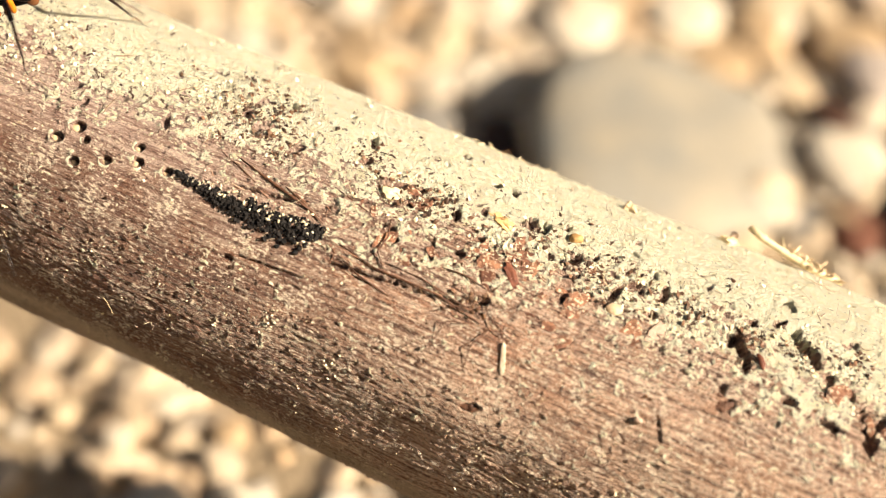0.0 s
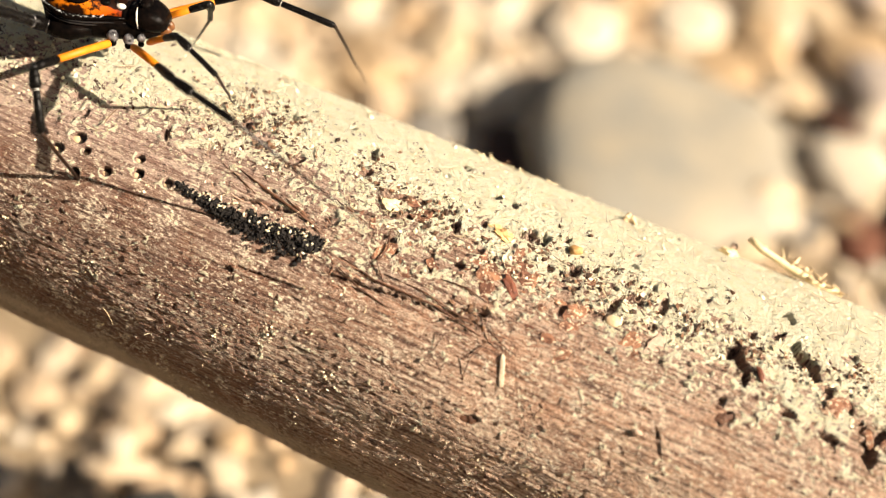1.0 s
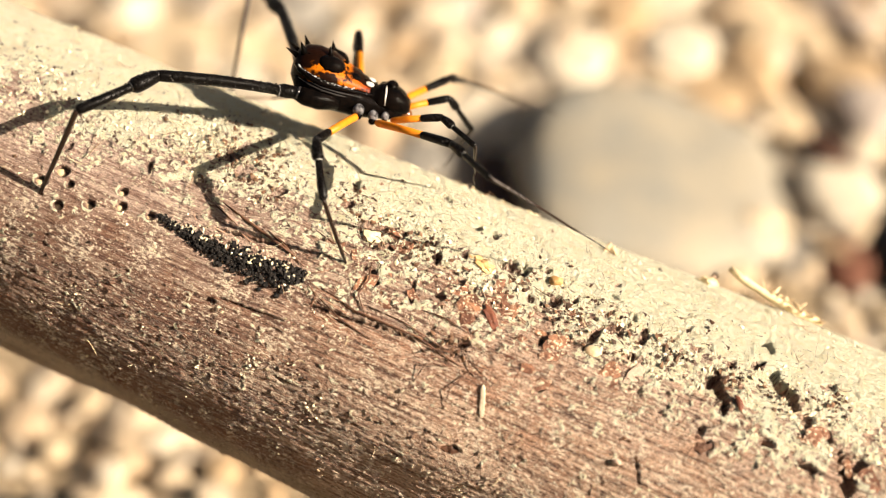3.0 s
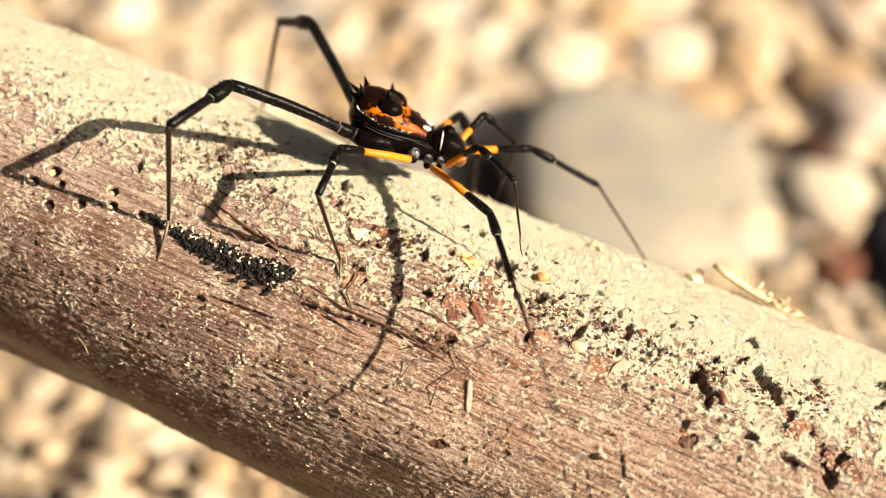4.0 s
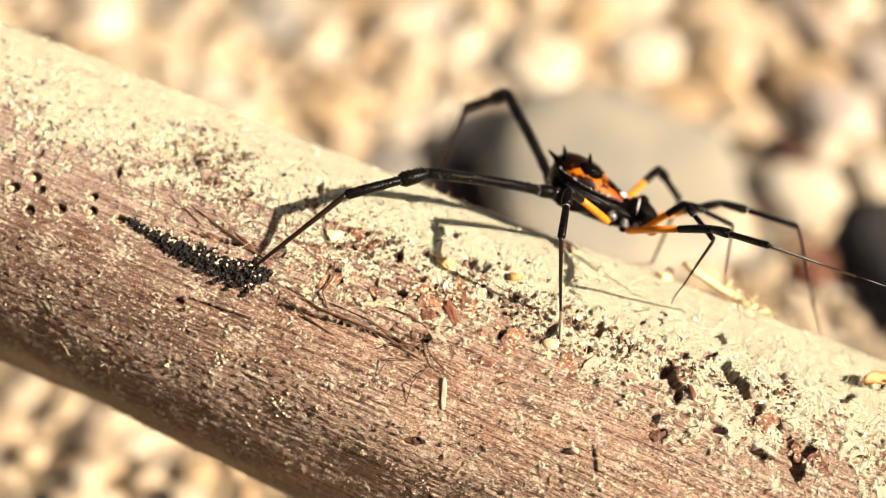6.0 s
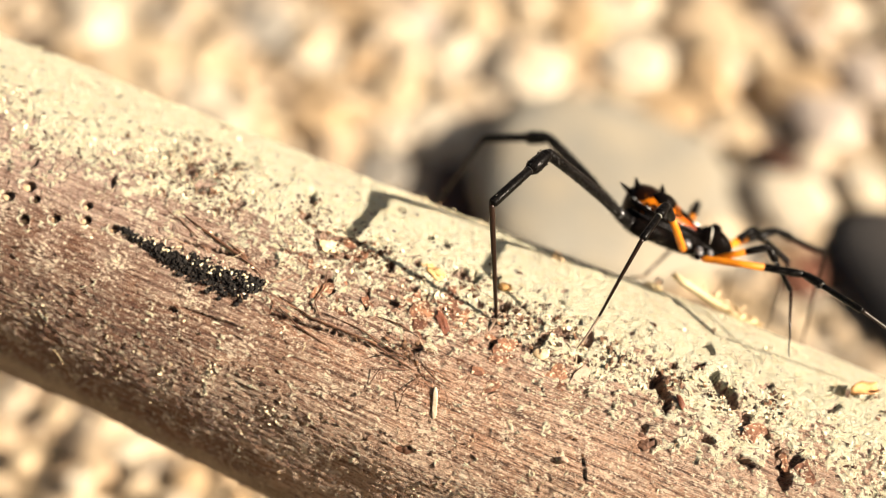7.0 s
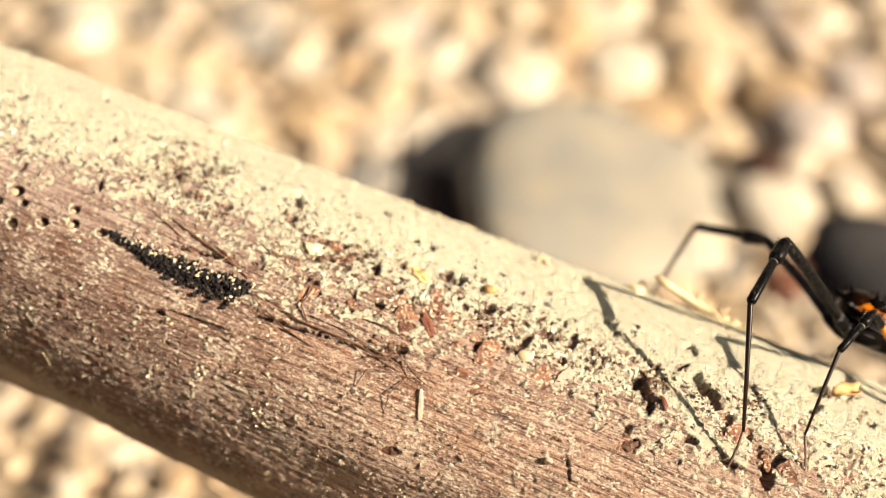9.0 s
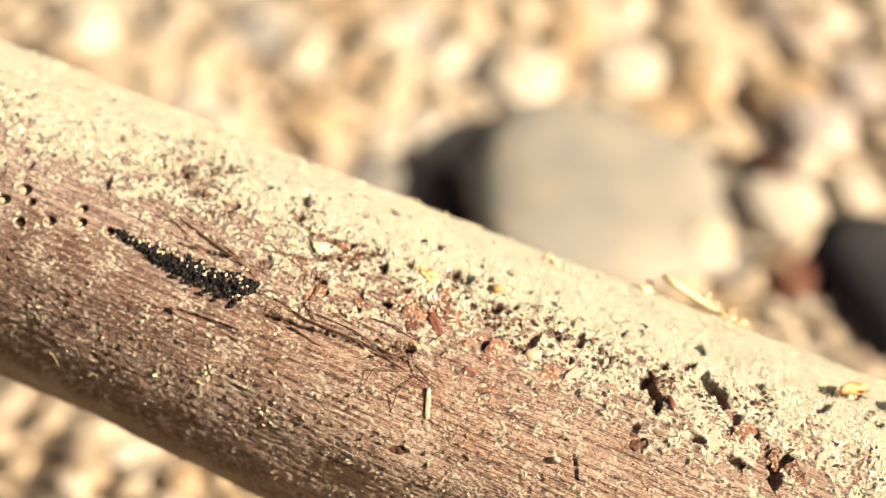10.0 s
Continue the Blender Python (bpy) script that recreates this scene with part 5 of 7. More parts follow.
def motions():
    # the body: seconds, mm along the branch, degrees round it from the top, mm over the bark, degrees of turn and of tilt
    stand(0.0, -49.11, 19.6, 5.46, 8.0, 3.7)
    stand(0.3, -45.61, 16.8, 5.58, 11.0, 5.5)
    stand(0.5, -44.21, 15.9, 5.62, 12.0, 6.6)
    stand(0.7, -42.62, 14.6, 5.68, 12.2, 7.7)
    stand(1.0, -38.40, 11.9, 5.75, 10.6, 8.3)
    stand(1.2, -35.37, 10.9, 5.75, 9.9, 7.7)
    stand(1.5, -32.62, 8.6, 5.77, 10.7, 7.2)
    stand(1.8, -30.71, 2.1, 5.98, 12.3, 6.5)
    stand(2.0, -28.91, -1.8, 6.06, 13.3, 6.5)
    stand(2.1, -27.87, -3.9, 6.15, 13.7, 6.7)
    stand(2.3, -25.53, -6.0, 6.19, 13.8, 7.0)
    stand(2.5, -23.12, -8.0, 6.07, 13.2, 6.5)
    stand(2.7, -20.24, -10.0, 6.18, 12.3, 5.7)
    stand(3.8, -11.90, -6.7, 5.04, 8.3, 1.5)
    stand(4.0, -10.46, -7.5, 4.96, 8.4, 2.0)
    stand(4.2, -8.87, -7.7, 4.91, 8.6, 2.6)
    stand(4.5, -7.03, -11.5, 5.17, 9.1, 4.2)
    stand(4.8, -4.28, -13.5, 5.29, 8.4, 3.8)
    stand(5.0, -1.27, -14.4, 5.37, 8.0, 4.3)
    stand(5.2, 1.35, -15.4, 5.11, 6.9, 3.3)
    stand(5.5, 5.04, -19.4, 5.16, 4.8, 0.7)
    stand(5.7, 7.59, -19.5, 5.14, 4.0, 0.2)
    stand(6.8, 14.66, -22.5, 5.64, 2.6, 2.7)
    stand(7.0, 17.34, -24.1, 5.98, 2.2, 2.9)
    stand(7.2, 19.99, -25.7, 6.24, 1.8, 3.1)
    stand(7.5, 24.11, -26.3, 6.12, 1.6, 3.0)
    stand(7.7, 28.44, -27.4, 6.03, 1.8, 2.3)
    stand(8.0, 31.99, -26.0, 5.33, 2.1, 1.6)
    stand(8.5, 35.31, -23.0, 4.74, 2.4, 2.6)
    stand(8.7, 36.76, -22.9, 4.37, 2.3, 2.8)
    stand(9.0, 40.26, -26.5, 4.54, 1.5, 2.6)
    stand(9.2, 43.68, -31.9, 4.70, 1.2, 2.9)
    stand(9.5, 48.24, -37.0, 4.53, 1.2, 2.7)
    stand(10.0, 57.71, -34.2, 3.43, 2.6, 2.1)
    # the legs: seconds, then knee, ankle, heel and toe in mm
    step("N4", 0.0, (-54.5, 119.6, 92.9), (-52.1, 120.2, 85.6), (-44.8, 122.6, 78.0), (-41.9, 122.0, 75.7))
    step("N4", 0.3, (-50.3, 119.2, 93.4), (-51.1, 118.5, 85.9), (-44.7, 122.6, 78.0), (-42.0, 122.0, 75.6))
    step("N4", 0.5, (-48.7, 118.9, 93.2), (-50.6, 117.9, 85.9), (-44.7, 122.6, 77.9), (-42.0, 121.9, 75.5))
    step("N4", 0.7, (-47.0, 118.9, 93.1), (-49.9, 117.5, 86.2), (-44.6, 122.5, 77.9), (-42.1, 121.8, 75.3))
    step("N4", 1.0, (-42.7, 118.9, 93.2), (-47.0, 116.9, 87.2), (-44.6, 122.5, 77.9), (-43.6, 121.6, 74.5))
    step("N4", 1.2, (-39.7, 118.5, 92.9), (-43.9, 116.9, 86.8), (-40.5, 121.4, 77.2), (-39.0, 120.4, 74.0))
    step("N4", 1.5, (-36.3, 118.6, 93.3), (-40.0, 117.3, 86.6), (-35.8, 120.5, 76.8), (-37.1, 119.7, 73.4))
    step("N4", 1.8, (-34.3, 119.6, 92.8), (-38.1, 117.9, 86.8), (-35.7, 120.6, 76.3), (-37.0, 119.8, 72.9))
    step("N4", 2.0, (-33.6, 121.1, 91.5), (-36.8, 115.7, 87.1), (-35.6, 120.6, 76.9), (-36.9, 119.8, 73.4))
    step("N4", 2.1, (-32.2, 121.1, 91.2), (-36.0, 115.6, 87.4), (-35.7, 120.7, 77.0), (-37.0, 119.9, 73.6))
    step("N4", 2.3, (-30.3, 121.5, 90.3), (-34.9, 116.0, 87.7), (-35.4, 120.8, 77.1), (-36.7, 120.0, 73.7))
    step("N4", 2.5, (-28.4, 122.2, 89.6), (-33.8, 116.8, 87.7), (-35.3, 120.9, 77.1), (-36.6, 120.1, 73.7))
    step("N4", 2.7, (-26.4, 123.2, 88.4), (-31.9, 117.8, 87.4), (-35.2, 120.8, 77.1), (-36.5, 120.0, 73.7))
    step("N4", 3.8, (-21.3, 124.1, 82.9), (-27.8, 120.1, 83.2), (-35.4, 119.9, 76.3), (-36.7, 119.1, 72.9))
    step("N4", 4.0, (-17.4, 121.2, 87.4), (-21.8, 115.1, 86.0), (-23.0, 117.5, 76.6), (-24.1, 115.9, 73.3))
    step("N4", 4.2, (-14.4, 119.4, 87.7), (-17.8, 113.7, 83.7), (-14.9, 114.7, 73.9), (-17.0, 113.4, 70.2))
    step("N4", 4.5, (-12.4, 119.6, 87.1), (-16.5, 114.0, 83.6), (-14.8, 115.2, 73.8), (-16.8, 113.9, 70.2))
    step("N4", 4.8, (-9.7, 119.1, 86.5), (-14.5, 113.7, 83.6), (-14.5, 115.0, 73.7), (-16.5, 113.7, 70.0))
    step("N4", 5.0, (-7.4, 119.4, 85.2), (-13.2, 114.2, 83.6), (-14.5, 115.2, 73.6), (-16.5, 113.9, 70.0))
    step("N4", 5.2, (-5.6, 119.6, 83.9), (-12.1, 115.0, 82.9), (-14.3, 115.1, 73.3), (-16.3, 113.8, 69.6))
    step("N4", 5.5, (-3.2, 120.9, 81.6), (-9.9, 116.8, 81.7), (-14.4, 115.4, 73.2), (-16.4, 114.1, 69.5))
    step("N4", 5.7, (-1.1, 121.5, 80.0), (-8.1, 117.9, 79.9), (-14.6, 115.3, 72.8), (-16.7, 114.0, 69.2))
    step("N4", 6.8, (9.6, 119.7, 83.3), (5.7, 113.7, 80.8), (7.4, 112.8, 70.9), (5.1, 110.3, 68.7))
    step("N4", 7.0, (12.0, 119.8, 82.5), (7.1, 114.5, 80.2), (7.5, 113.3, 70.4), (5.2, 110.8, 68.2))
    step("N4", 7.2, (14.2, 119.6, 81.7), (9.0, 114.2, 80.2), (7.8, 112.9, 70.3), (5.5, 110.3, 68.1))
    step("N4", 7.5, (17.6, 118.2, 79.7), (11.2, 113.9, 80.1), (8.2, 112.4, 70.4), (5.9, 109.9, 68.2))
    step("N4", 7.7, (20.4, 118.5, 77.6), (13.6, 114.7, 78.5), (8.1, 112.4, 70.2), (5.8, 109.8, 68.0))
    step("N4", 8.0, (23.1, 117.4, 76.0), (15.7, 115.4, 75.9), (7.4, 111.9, 70.0), (5.0, 109.4, 67.8))
    step("N4", 8.5, (24.5, 115.3, 73.4), (17.0, 112.6, 74.7), (8.7, 113.3, 70.6), (6.4, 110.8, 68.4))
    step("N4", 8.7, (29.5, 115.0, 76.9), (24.5, 109.4, 78.4), (24.3, 109.9, 70.6), (27.3, 111.5, 69.2))
    step("N4", 9.0, (33.9, 115.3, 75.9), (29.9, 109.2, 73.8), (29.2, 103.7, 65.5), (27.9, 102.7, 62.4))
    step("N4", 9.2, (37.3, 115.4, 74.2), (32.0, 110.0, 72.8), (29.6, 104.0, 65.6), (28.4, 103.1, 62.5))
    step("N4", 9.5, (40.7, 114.6, 70.8), (34.2, 110.5, 71.1), (29.3, 103.9, 65.5), (28.1, 102.9, 62.4))
    step("N4", 9.7, (43.9, 114.1, 70.2), (37.1, 110.7, 69.2), (29.3, 104.0, 65.1), (28.1, 103.0, 62.0))
    step("N4", 9.8, (46.0, 112.0, 68.8), (38.9, 109.9, 66.8), (32.5, 102.9, 65.9), (31.2, 101.6, 62.8))
    step("N4", 9.9, (46.9, 111.2, 68.3), (39.5, 109.6, 65.8), (44.5, 100.6, 64.6), (43.0, 98.8, 61.5))
    step("N4", 10.0, (54.2, 108.0, 65.5), (49.6, 106.1, 61.3), (55.6, 98.0, 60.8), (54.2, 96.1, 57.9))
    step("N3", 0.0, (-40.8, 118.4, 87.8), (-44.6, 121.3, 83.9), (-46.3, 123.1, 79.4), (-46.0, 122.1, 76.0))
    step("N3", 0.1, (-39.7, 118.0, 87.5), (-43.5, 120.9, 83.6), (-46.3, 123.1, 79.4), (-46.0, 122.1, 76.0))
    step("N3", 0.2, (-38.6, 118.1, 87.5), (-40.5, 119.1, 83.0), (-40.2, 121.3, 78.6), (-39.8, 120.3, 75.2))
    step("N3", 0.3, (-37.5, 118.1, 87.6), (-37.6, 117.2, 82.5), (-34.1, 119.5, 75.8), (-33.7, 118.5, 72.5))
    step("N3", 0.5, (-36.6, 118.0, 88.0), (-36.1, 116.1, 83.1), (-34.0, 119.8, 76.5), (-33.6, 118.9, 73.2))
    step("N3", 0.7, (-36.7, 118.1, 87.6), (-35.4, 116.2, 82.9), (-33.1, 119.5, 76.2), (-32.7, 118.6, 72.8))
    step("N3", 1.0, (-35.1, 118.7, 87.3), (-34.7, 115.9, 82.8), (-32.8, 119.3, 75.9), (-32.5, 118.4, 72.5))
    step("N3", 1.2, (-33.6, 119.3, 86.6), (-34.0, 115.6, 83.0), (-32.8, 119.4, 76.0), (-32.5, 118.5, 72.6))
    step("N3", 1.5, (-30.7, 118.9, 85.8), (-32.3, 115.0, 82.7), (-32.6, 119.5, 75.8), (-32.2, 118.5, 72.4))
    step("N3", 1.8, (-27.9, 120.0, 84.7), (-29.7, 115.5, 82.7), (-32.1, 119.5, 75.7), (-31.7, 118.6, 72.4))
    step("N3", 1.9, (-25.0, 119.2, 85.9), (-26.6, 114.5, 83.6), (-28.4, 115.4, 76.4), (-28.2, 114.0, 74.9))
    step("N3", 2.0, (-20.1, 118.5, 86.3), (-18.3, 113.6, 83.0), (-16.5, 112.6, 76.2), (-15.6, 109.9, 74.7))
    step("N3", 2.1, (-16.8, 119.4, 82.9), (-14.4, 119.6, 78.3), (-10.6, 115.2, 73.9), (-10.8, 113.5, 71.3))
    step("N3", 2.3, (-15.4, 118.7, 84.0), (-12.7, 115.5, 80.6), (-9.4, 115.8, 73.5), (-9.5, 114.1, 70.8))
    step("N3", 2.5, (-13.9, 119.0, 83.8), (-12.0, 115.0, 80.8), (-9.1, 115.7, 73.4), (-9.3, 114.0, 70.8))
    step("N3", 2.7, (-12.5, 118.7, 84.1), (-11.3, 114.5, 80.8), (-9.3, 116.0, 73.3), (-9.5, 114.3, 70.7))
    step("N3", 3.8, (-9.4, 118.6, 82.6), (-9.9, 114.5, 79.9), (-8.7, 115.9, 73.4), (-8.9, 114.2, 70.8))
    step("N3", 4.0, (-8.2, 118.5, 82.7), (-9.8, 114.2, 80.4), (-8.6, 115.5, 73.9), (-8.7, 113.8, 71.3))
    step("N3", 4.2, (-6.9, 118.5, 82.6), (-9.1, 114.1, 80.4), (-8.4, 115.6, 74.1), (-8.5, 113.9, 71.4))
    step("N3", 4.5, (-3.7, 118.6, 82.2), (-5.7, 114.3, 80.6), (-7.3, 114.2, 73.6), (-7.4, 112.5, 71.0))
    step("N3", 4.8, (5.7, 116.3, 80.5), (8.3, 113.1, 77.4), (10.7, 112.9, 70.8), (10.5, 111.0, 68.7))
    step("N3", 5.0, (7.4, 115.8, 80.6), (9.7, 112.9, 77.1), (11.3, 112.3, 70.3), (11.1, 110.5, 68.2))
    step("N3", 5.2, (8.5, 116.0, 80.7), (10.3, 112.9, 77.2), (11.6, 112.4, 70.5), (11.4, 110.6, 68.4))
    step("N3", 5.5, (10.4, 116.9, 79.8), (10.7, 112.6, 76.8), (11.7, 112.5, 70.6), (11.6, 110.7, 68.5))
    step("N3", 5.7, (11.6, 117.5, 79.4), (11.3, 113.0, 76.7), (12.0, 112.8, 70.3), (11.8, 110.9, 68.2))
    step("N3", 6.8, (17.1, 117.1, 77.9), (13.7, 113.1, 77.2), (12.7, 113.1, 70.5), (12.5, 111.3, 68.4))
    step("N3", 7.0, (22.1, 117.3, 78.8), (19.4, 112.9, 78.3), (16.1, 111.2, 72.0), (14.3, 109.2, 70.4))
    step("N3", 7.2, (29.8, 113.3, 73.3), (32.0, 109.6, 70.2), (33.7, 105.4, 64.3), (33.7, 104.1, 62.1))
    step("N3", 7.5, (32.9, 112.4, 73.2), (34.4, 107.9, 70.9), (34.6, 105.3, 64.2), (34.6, 104.0, 62.0))
    step("N3", 7.7, (34.7, 112.2, 73.3), (35.2, 107.6, 70.7), (34.7, 105.3, 64.1), (34.6, 104.0, 61.9))
    step("N3", 8.0, (36.2, 111.9, 73.1), (35.7, 107.4, 70.4), (34.5, 104.7, 64.2), (34.5, 103.4, 62.0))
    step("N3", 8.5, (37.2, 111.1, 72.2), (35.7, 106.5, 70.6), (34.3, 104.1, 64.8), (34.3, 102.8, 62.6))
    step("N3", 8.7, (38.1, 111.8, 71.9), (35.8, 107.4, 70.8), (34.5, 103.9, 65.1), (34.5, 102.6, 62.9))
    step("N3", 9.0, (41.2, 111.8, 70.5), (37.6, 108.2, 69.5), (34.6, 104.2, 64.7), (34.6, 103.0, 62.5))
    step("N3", 9.2, (46.2, 111.5, 69.0), (41.6, 110.8, 66.0), (34.7, 104.5, 64.2), (34.6, 103.3, 62.0))
    step("N3", 9.3, (48.3, 111.5, 68.3), (43.7, 111.0, 65.2), (45.9, 100.2, 62.5), (45.8, 98.8, 60.3))
    step("N3", 9.5, (55.6, 110.5, 65.9), (55.9, 109.0, 61.2), (56.7, 97.1, 58.2), (56.6, 95.8, 55.9))
    step("N3", 9.7, (59.6, 108.7, 64.6), (59.9, 107.2, 59.9), (58.6, 96.5, 57.6), (58.4, 95.2, 55.4))
    step("N3", 10.0, (64.8, 105.9, 62.6), (65.2, 104.5, 57.9), (61.3, 95.6, 56.8), (61.2, 94.4, 54.5))
    step("N2", 0.0, (-42.1, 118.7, 90.6), (-39.8, 113.1, 85.7), (-37.2, 108.8, 77.9), (-35.8, 106.5, 73.7))
    step("N2", 0.3, (-33.8, 117.6, 87.1), (-29.8, 111.8, 84.8), (-26.8, 114.1, 77.1), (-25.2, 115.2, 73.0))
    step("N2", 0.5, (-31.9, 117.5, 86.1), (-27.9, 112.1, 83.1), (-24.2, 112.1, 75.5), (-22.2, 112.2, 71.4))
    step("N2", 0.7, (-29.3, 117.7, 86.2), (-25.2, 111.8, 84.3), (-22.0, 114.8, 76.8), (-20.2, 116.2, 72.9))
    step("N2", 1.0, (-24.1, 117.7, 86.6), (-18.9, 112.5, 85.9), (-12.8, 112.4, 80.1), (-9.4, 112.3, 77.0))
    step("N2", 1.2, (-20.9, 117.6, 87.3), (-15.4, 112.7, 87.1), (-11.6, 118.1, 81.1), (-9.5, 120.7, 78.0))
    step("N2", 1.5, (-16.2, 118.6, 84.4), (-10.3, 114.3, 83.9), (-3.0, 114.1, 79.5), (0.9, 114.0, 77.3))
    step("N2", 1.8, (-13.3, 120.4, 84.1), (-7.6, 116.1, 82.6), (-1.4, 113.5, 77.4), (1.9, 112.2, 74.6))
    step("N2", 2.0, (-11.3, 121.1, 85.2), (-6.0, 116.4, 83.7), (-1.0, 115.2, 76.7), (1.6, 114.2, 73.1))
    step("N2", 2.1, (-10.1, 121.7, 85.8), (-5.0, 116.8, 84.0), (-0.9, 116.6, 76.2), (1.3, 116.1, 72.3))
    step("N2", 2.3, (-8.4, 121.4, 86.2), (-3.9, 115.7, 85.5), (0.2, 113.6, 78.4), (2.4, 112.5, 74.7))
    step("N2", 2.5, (-6.0, 121.3, 85.0), (-1.1, 115.8, 84.1), (5.1, 115.1, 78.4), (8.4, 114.8, 75.3))
    step("N2", 2.7, (-2.9, 121.0, 83.6), (2.1, 115.7, 83.0), (9.0, 115.2, 78.1), (12.6, 115.0, 75.4))
    step("N2", 3.8, (1.7, 115.5, 79.0), (4.2, 108.8, 77.6), (6.2, 100.8, 75.2), (7.2, 96.5, 74.0))
    step("N2", 4.0, (3.5, 115.6, 78.2), (5.5, 108.7, 76.3), (7.7, 100.9, 73.5), (8.8, 96.8, 72.1))
    step("N2", 4.2, (5.3, 115.4, 78.5), (7.9, 108.6, 77.2), (10.6, 101.2, 74.3), (12.1, 97.0, 72.8))
    step("N2", 4.5, (8.8, 117.2, 78.5), (13.7, 111.8, 76.9), (20.1, 110.0, 71.6), (23.5, 109.1, 68.7))
    step("N2", 4.8, (12.1, 117.5, 77.4), (17.2, 112.2, 76.1), (23.1, 110.6, 71.0), (26.5, 110.3, 67.9))
    step("N2", 5.0, (14.8, 117.0, 77.9), (20.2, 111.9, 77.2), (27.3, 111.1, 72.8), (31.3, 110.5, 70.5))
    step("N2", 5.2, (17.8, 117.0, 76.2), (23.1, 111.7, 76.1), (30.6, 109.1, 72.9), (34.6, 107.8, 71.2))
    step("N2", 5.5, (21.6, 117.7, 75.9), (26.9, 112.6, 76.6), (34.9, 112.4, 73.5), (39.2, 112.3, 71.8))
    step("N2", 5.7, (22.7, 116.5, 76.7), (28.0, 111.3, 77.9), (36.0, 111.0, 74.9), (40.4, 110.9, 73.3))
    step("N2", 6.8, (31.0, 116.0, 72.8), (35.6, 110.2, 71.9), (40.5, 110.9, 66.5), (43.4, 112.0, 63.2))
    step("N2", 7.0, (34.9, 117.8, 71.8), (38.4, 111.3, 72.4), (45.2, 110.6, 67.2), (48.9, 110.3, 64.5))
    step("N2", 7.2, (37.1, 116.6, 70.7), (40.8, 110.2, 70.2), (47.3, 108.7, 65.0), (50.9, 107.8, 62.2))
    step("N2", 7.5, (41.3, 116.6, 68.5), (45.6, 110.5, 69.1), (49.8, 103.2, 68.9), (52.1, 99.2, 68.8))
    step("N2", 7.7, (43.6, 114.8, 72.2), (48.2, 109.3, 70.0), (51.6, 103.4, 64.8), (53.4, 100.3, 62.0))
    step("N2", 8.0, (45.5, 112.7, 71.6), (50.0, 107.4, 68.8), (50.7, 100.9, 63.2), (51.5, 98.4, 59.5))
    step("N2", 8.5, (47.8, 110.0, 70.6), (52.0, 104.9, 67.1), (49.1, 98.6, 61.7), (48.2, 96.7, 57.7))
    step("N2", 8.7, (49.0, 109.3, 69.8), (53.1, 104.1, 66.1), (49.0, 97.8, 61.2), (47.7, 96.1, 57.2))
    step("N2", 9.0, (52.5, 109.6, 68.7), (56.4, 104.3, 65.0), (51.3, 97.3, 60.8), (49.6, 95.6, 56.9))
    step("N2", 9.2, (56.1, 110.5, 67.1), (60.1, 105.0, 63.4), (54.1, 96.8, 60.4), (52.3, 95.1, 56.6))
    step("N2", 9.5, (60.6, 110.7, 64.7), (64.6, 105.1, 60.8), (57.3, 95.4, 59.2), (55.4, 93.8, 55.4))
    step("N2", 9.7, (63.9, 108.8, 63.3), (67.8, 103.4, 59.2), (60.2, 93.9, 57.9), (58.3, 92.4, 54.0))
    step("N2", 10.0, (68.8, 106.1, 61.3), (72.9, 100.8, 57.0), (64.6, 91.6, 55.9), (62.8, 90.3, 51.9))
    step("N1", 0.0, (-38.4, 123.4, 90.6), (-36.7, 119.2, 89.9), (-36.7, 121.1, 85.4), (-36.8, 121.9, 83.5))
    step("N1", 0.3, (-35.5, 123.1, 90.1), (-33.6, 118.9, 89.7), (-35.4, 121.5, 86.0), (-36.2, 122.7, 84.4))
    step("N1", 0.5, (-32.9, 122.8, 89.9), (-31.8, 118.5, 88.8), (-34.7, 120.0, 85.3), (-36.0, 120.7, 83.8))
    step("N1", 0.7, (-29.9, 122.5, 89.3), (-27.7, 119.0, 87.3), (-29.5, 121.7, 83.6), (-30.3, 122.8, 82.1))
    step("N1", 1.0, (-24.4, 122.3, 88.0), (-21.1, 119.9, 86.0), (-20.6, 123.4, 82.1), (-20.4, 124.7, 80.5))
    step("N1", 1.2, (-21.7, 122.4, 88.1), (-19.0, 119.0, 86.7), (-19.2, 121.8, 82.8), (-19.3, 123.0, 81.2))
    step("N1", 1.5, (-19.2, 123.1, 88.3), (-16.7, 119.7, 86.5), (-17.9, 122.5, 82.0), (-18.3, 123.5, 80.2))
    step("N1", 1.8, (-15.1, 124.1, 86.4), (-11.5, 122.0, 84.6), (-10.9, 125.7, 80.5), (-10.6, 127.0, 78.9))
    step("N1", 2.0, (-13.0, 125.1, 86.2), (-10.1, 122.0, 84.4), (-9.1, 123.7, 79.3), (-8.7, 124.1, 77.4))
    step("N1", 2.1, (-11.8, 126.1, 86.6), (-9.2, 123.6, 83.8), (-8.8, 125.0, 78.6), (-8.6, 125.3, 76.6))
    step("N1", 2.3, (-9.9, 126.1, 86.6), (-7.5, 123.7, 83.7), (-8.2, 125.4, 78.5), (-8.5, 125.8, 76.4))
    step("N1", 2.5, (-7.9, 127.0, 86.5), (-5.0, 124.4, 83.9), (-5.7, 126.0, 78.8), (-6.0, 126.4, 76.8))
    step("N1", 2.7, (-3.7, 125.9, 83.5), (-0.7, 122.5, 82.7), (0.9, 124.1, 77.9), (1.6, 124.6, 76.0))
    step("N1", 3.8, (1.7, 120.7, 81.0), (4.6, 117.4, 79.8), (6.1, 116.3, 75.8), (6.8, 116.3, 73.8))
